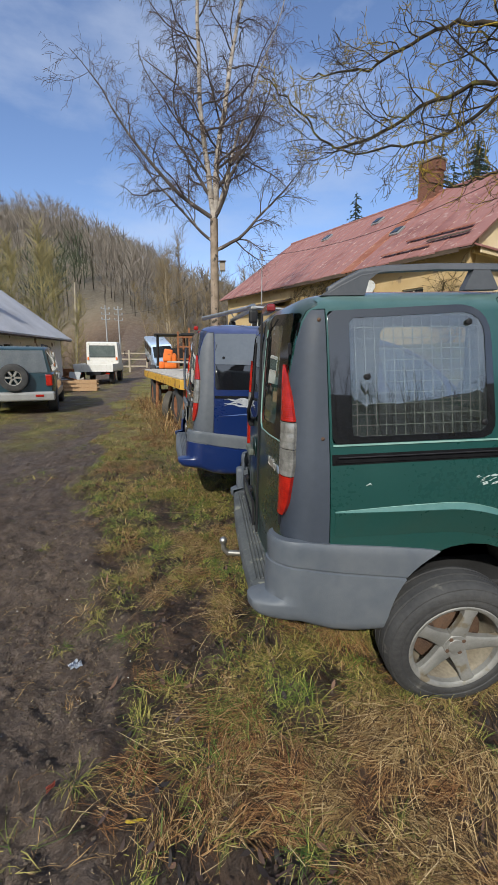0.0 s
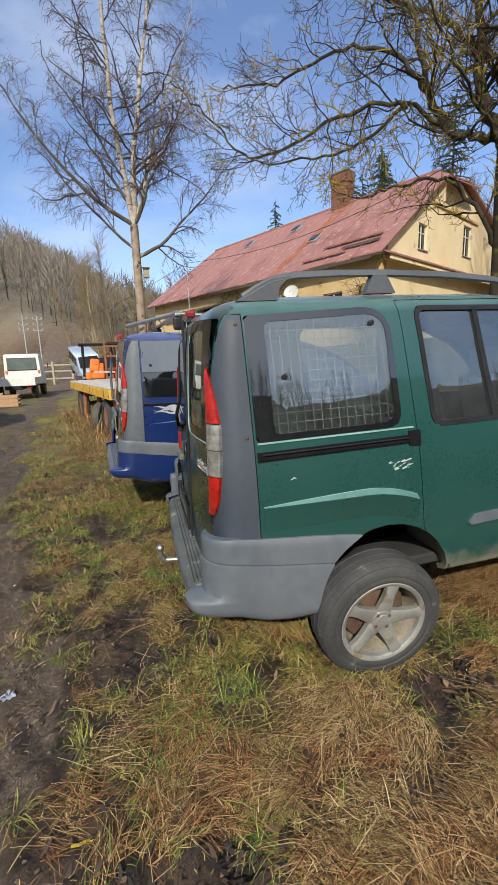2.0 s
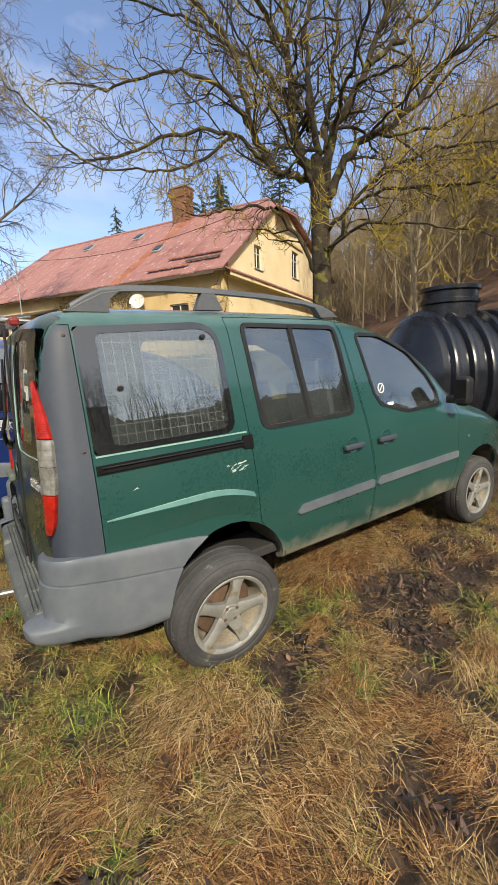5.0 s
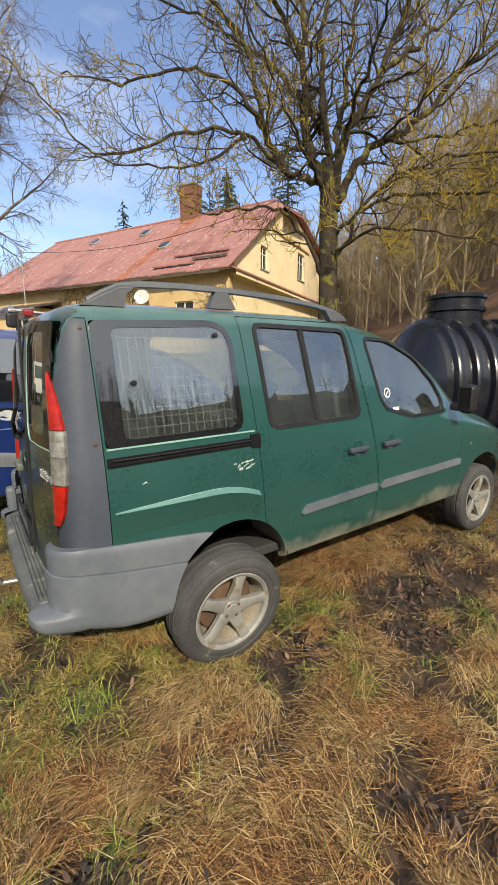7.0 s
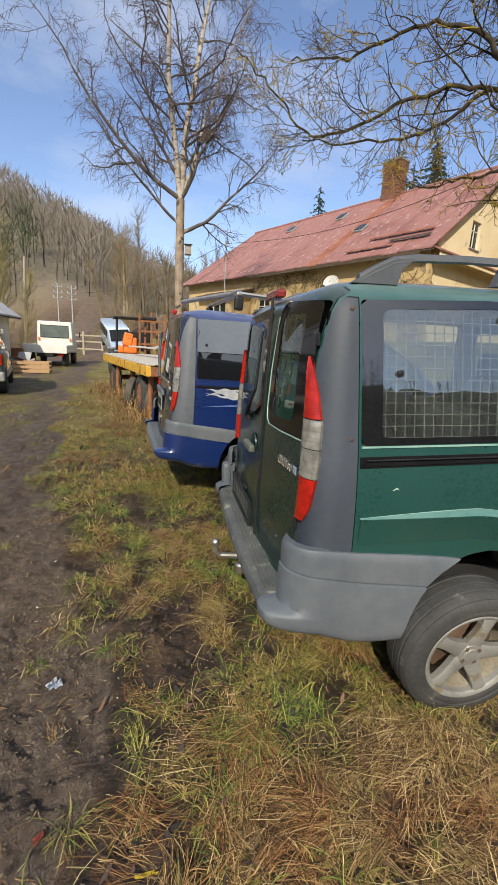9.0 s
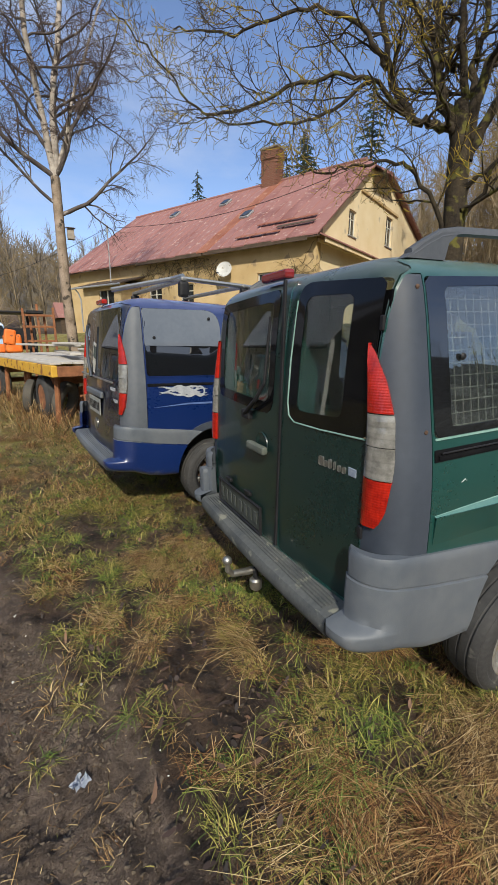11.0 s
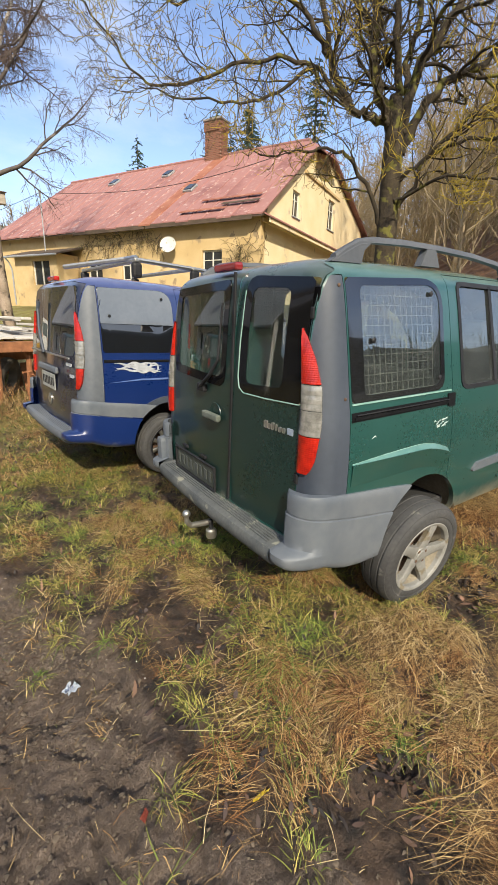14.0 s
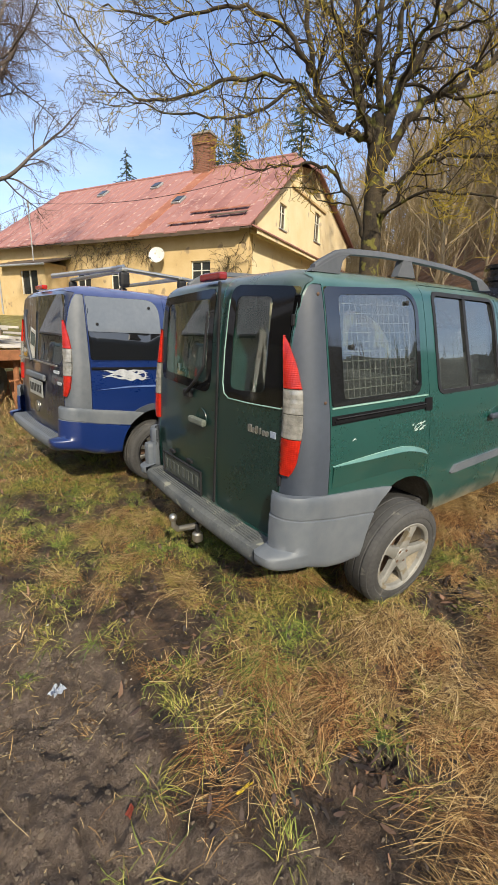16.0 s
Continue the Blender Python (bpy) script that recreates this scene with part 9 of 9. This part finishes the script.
    n = len(x)
    blades("outer_straw", "coarse dead grass round the parked vans", STRAW, x, y, ground_z(x, y), rng.uniform(0, 6.28, n), rng.uniform(0.05, 0.2, n), rng.uniform(0.003, 0.008, n), rng.uniform(0.05, 0.9, n), rng.uniform(0.2, 0.7, n), rng)
    # tall dry weeds round the trailer
    x, y = sprinkle(rng, 2600, (-3.2, 1.8, 6.2, 13.5), lambda x, y: np.exp(-((x + 1.0 + 0.26 * (y - 7)) / 0.45) ** 2))
    n = len(x)
    blades("dry_weeds", "tall tangled dry weeds round the trailer", STRAW, x, y, ground_z(x, y), rng.uniform(0, 6.28, n), rng.uniform(0.25, 0.8, n), rng.uniform(0.004, 0.008, n), rng.uniform(0.5, 1.4, n), rng.uniform(0.2, 0.9, n), rng, "weeds")
    # dead leaves in the bare hollows
    x, y = sprinkle(rng, 6500, (-2.5, 4.5, -2.4, 6.0), lambda x, y: (0.015 + 0.8 * patch(x, y, BARE_SPOTS) * smooth01((x + 0.45) / 0.4) + 0.10 * patch(x, y, BARE_SPOTS) + 0.14 * (1 - bare(x, y))) * (0.01 + grassiness(x, y) ** 2))
    n = len(x)
    blades("dead_leaves", "black-brown rotten leaves in the hollows", DEAD_LEAF, x, y, ground_z(x, y) + rng.random(n) * 0.03, rng.uniform(0, 6.28, n), rng.uniform(0.015, 0.060, n), rng.uniform(0.006, 0.024, n), rng.normal(0.25, 0.5, n), rng.uniform(-0.5, 0.7, n), rng, "leaves", (0.25, 1.0, 0.8))
    lumps("mud_crumbs", "fine crumbs of trodden mud", CLOD, *sprinkle(rng, 11000, (-2.6, 0.6, -1.6, 2.2), lambda x, y: (0.02 + lane_mask(x, y)) * (0.15 + clumps(x, y, 7.0, 3) ** 2)), (0.002, 0.0085), 0.6, rng)
    lumps("mud_clods", "small clods of churned wet mud", CLOD, *sprinkle(rng, 7000, (-4.6, 2.5, -2.4, 10.0), lambda x, y: (0.03 + lane_mask(x, y) + 0.5 * patch(x, y, BARE_SPOTS)) * (0.1 + clumps(x, y, 4.0, 8) ** 2) * np.exp(-np.maximum(0, y - 1) * 0.22)), (0.003, 0.012), 0.5, rng)
    lumps("pebbles", "small pale pebbles in the mud", PEBBLE, *sprinkle(rng, 140, (-2.6, 0.5, -1.6, 2.5), lambda x, y: 0.1 + lane_mask(x, y)), (0.002, 0.008), 0.7, rng)


def lumps(name, label, mat, x, y, sizes, flat, rng):
    """Irregular little stones as one mesh."""
    bm = bmesh.new()
    bmesh.ops.create_icosphere(bm, subdivisions=1, radius=1)
    me = bpy.data.meshes.new("tmp")
    bm.to_mesh(me)
    bm.free()
    v = np.array([p.co for p in me.vertices])
    f = np.array([list(p.vertices) for p in me.polygons])
    bpy.data.meshes.remove(me)
    n = len(x)
    r = sizes[0] + (sizes[1] - sizes[0]) * rng.random(n) ** 2.5
    jag = 1 + rng.normal(0, 0.30, (n, len(v), 1))
    ax = rng.uniform(0.6, 1.5, (n, 1, 3)) * [1, 1, flat]
    p = v[None] * jag * ax * r[:, None, None] + np.stack([x, y, ground_z(x, y) + r * 0.15], 1)[:, None]
    faces = (f[None] + (np.arange(n) * len(v))[:, None, None]).reshape(-1, 3)
    ob = link_mesh(name, p.reshape(-1, 3).tolist(), faces.tolist(), mat, None, "", 60)
    return tagged(ob, label, "stones", kind="stuff")


cover()


def crumpled(name, label, category, x, y, size, mat, seed, n=7, relief=0.5, aspect=1.0):
    """A thin crumpled sheet lying on the ground."""
    rng = np.random.default_rng(seed)
    bm = bmesh.new()
    g = [[None] * n for _ in range(n)]
    for i in range(n):
        for j in range(n):
            u, w = (i / (n - 1) - 0.5), (j / (n - 1) - 0.5)
            k = 1 + 0.16 * rng.normal()
            if abs(u) > 0.4 or abs(w) > 0.4:
                k *= rng.uniform(0.6, 1.15)
            g[i][j] = bm.verts.new((u * size * k, w * size * aspect * k, size * relief * 0.35 * abs(rng.normal())))
    for i in range(n - 1):
        for j in range(n - 1):
            bm.faces.new((g[i][j], g[i + 1][j], g[i + 1][j + 1], g[i][j + 1]))
    bmesh.ops.solidify(bm, geom=bm.faces[:], thickness=0.0012)
    ob = part(name, bm, mat)
    ob.matrix_basis = pose(x, y, float(ground_z(x, y)) + 0.006, 0, 0, seed * 37)
    return tagged(ob, label, category)


crumpled("paper_scrap", "crumpled white paper scrap on wet mud", "litter", -1.075, 0.365, 0.048, surf("wet_paper", (0.40, 0.45, 0.55), (0.62, 0.66, 0.72), scale=40, rough=0.6, speck=((0.16, 0.20, 0.30), 0.55, 60)), 3, 7, 0.55, 1.35)
crumpled("fallen_leaf", "curled bright yellow leaf on the mud", "leaf", -0.63, -0.445, 0.062, surf("yellow_leaf", (0.55, 0.40, 0.03), (0.62, 0.48, 0.06), scale=20), 5, 5, 0.25, 0.22)
crumpled("fallen_leaf", "small red-brown leaf pressed into mud", "leaf", -0.97, -0.27, 0.035, surf("red_leaf", (0.22, 0.04, 0.025), (0.3, 0.07, 0.04), scale=30), 6, 4, 0.2, 0.6)
for k, (x, y, s) in enumerate(((1.12, -0.15, 0.13), (1.05, -0.28, 0.11), (1.28, -0.22, 0.10), (-0.22, 0.60, 0.09), (0.05, -0.60, 0.12), (-0.12, -0.66, 0.10), (0.38, -0.66, 0.08))):
    crumpled("bark_piece", "dark rotten bark piece lying in the grass", "bark", x, y, s, DEAD_LEAF, 20 + k, 5, 0.4, 0.55)["group"] = "rotten bark pieces"
for k, (x0, y0, a, L) in enumerate(((0.95, -0.18, -0.9, 0.34), (-0.42, -0.52, 1.25, 0.22), (1.75, -0.5, 0.3, 0.4), (-0.30, -0.42, 0.15, 0.5), (0.5, -1.2, 0.8, 0.3), (2.0, 0.0, -0.6, 0.36))):
    pts = [(x0 + L * t * math.cos(a) + 0.012 * math.sin(9 * t), y0 + L * t * math.sin(a), float(ground_z(x0, y0)) + 0.012 + 0.01 * math.sin(5 * t + k)) for t in (0, 0.25, 0.5, 0.75, 1.0)]
    tagged(part("twig", tube_bm(pts, [0.008, 0.007, 0.006, 0.005, 0.003], 6), BARK_DARK), "broken dark twig lying on straw", "twig", "fallen twigs")
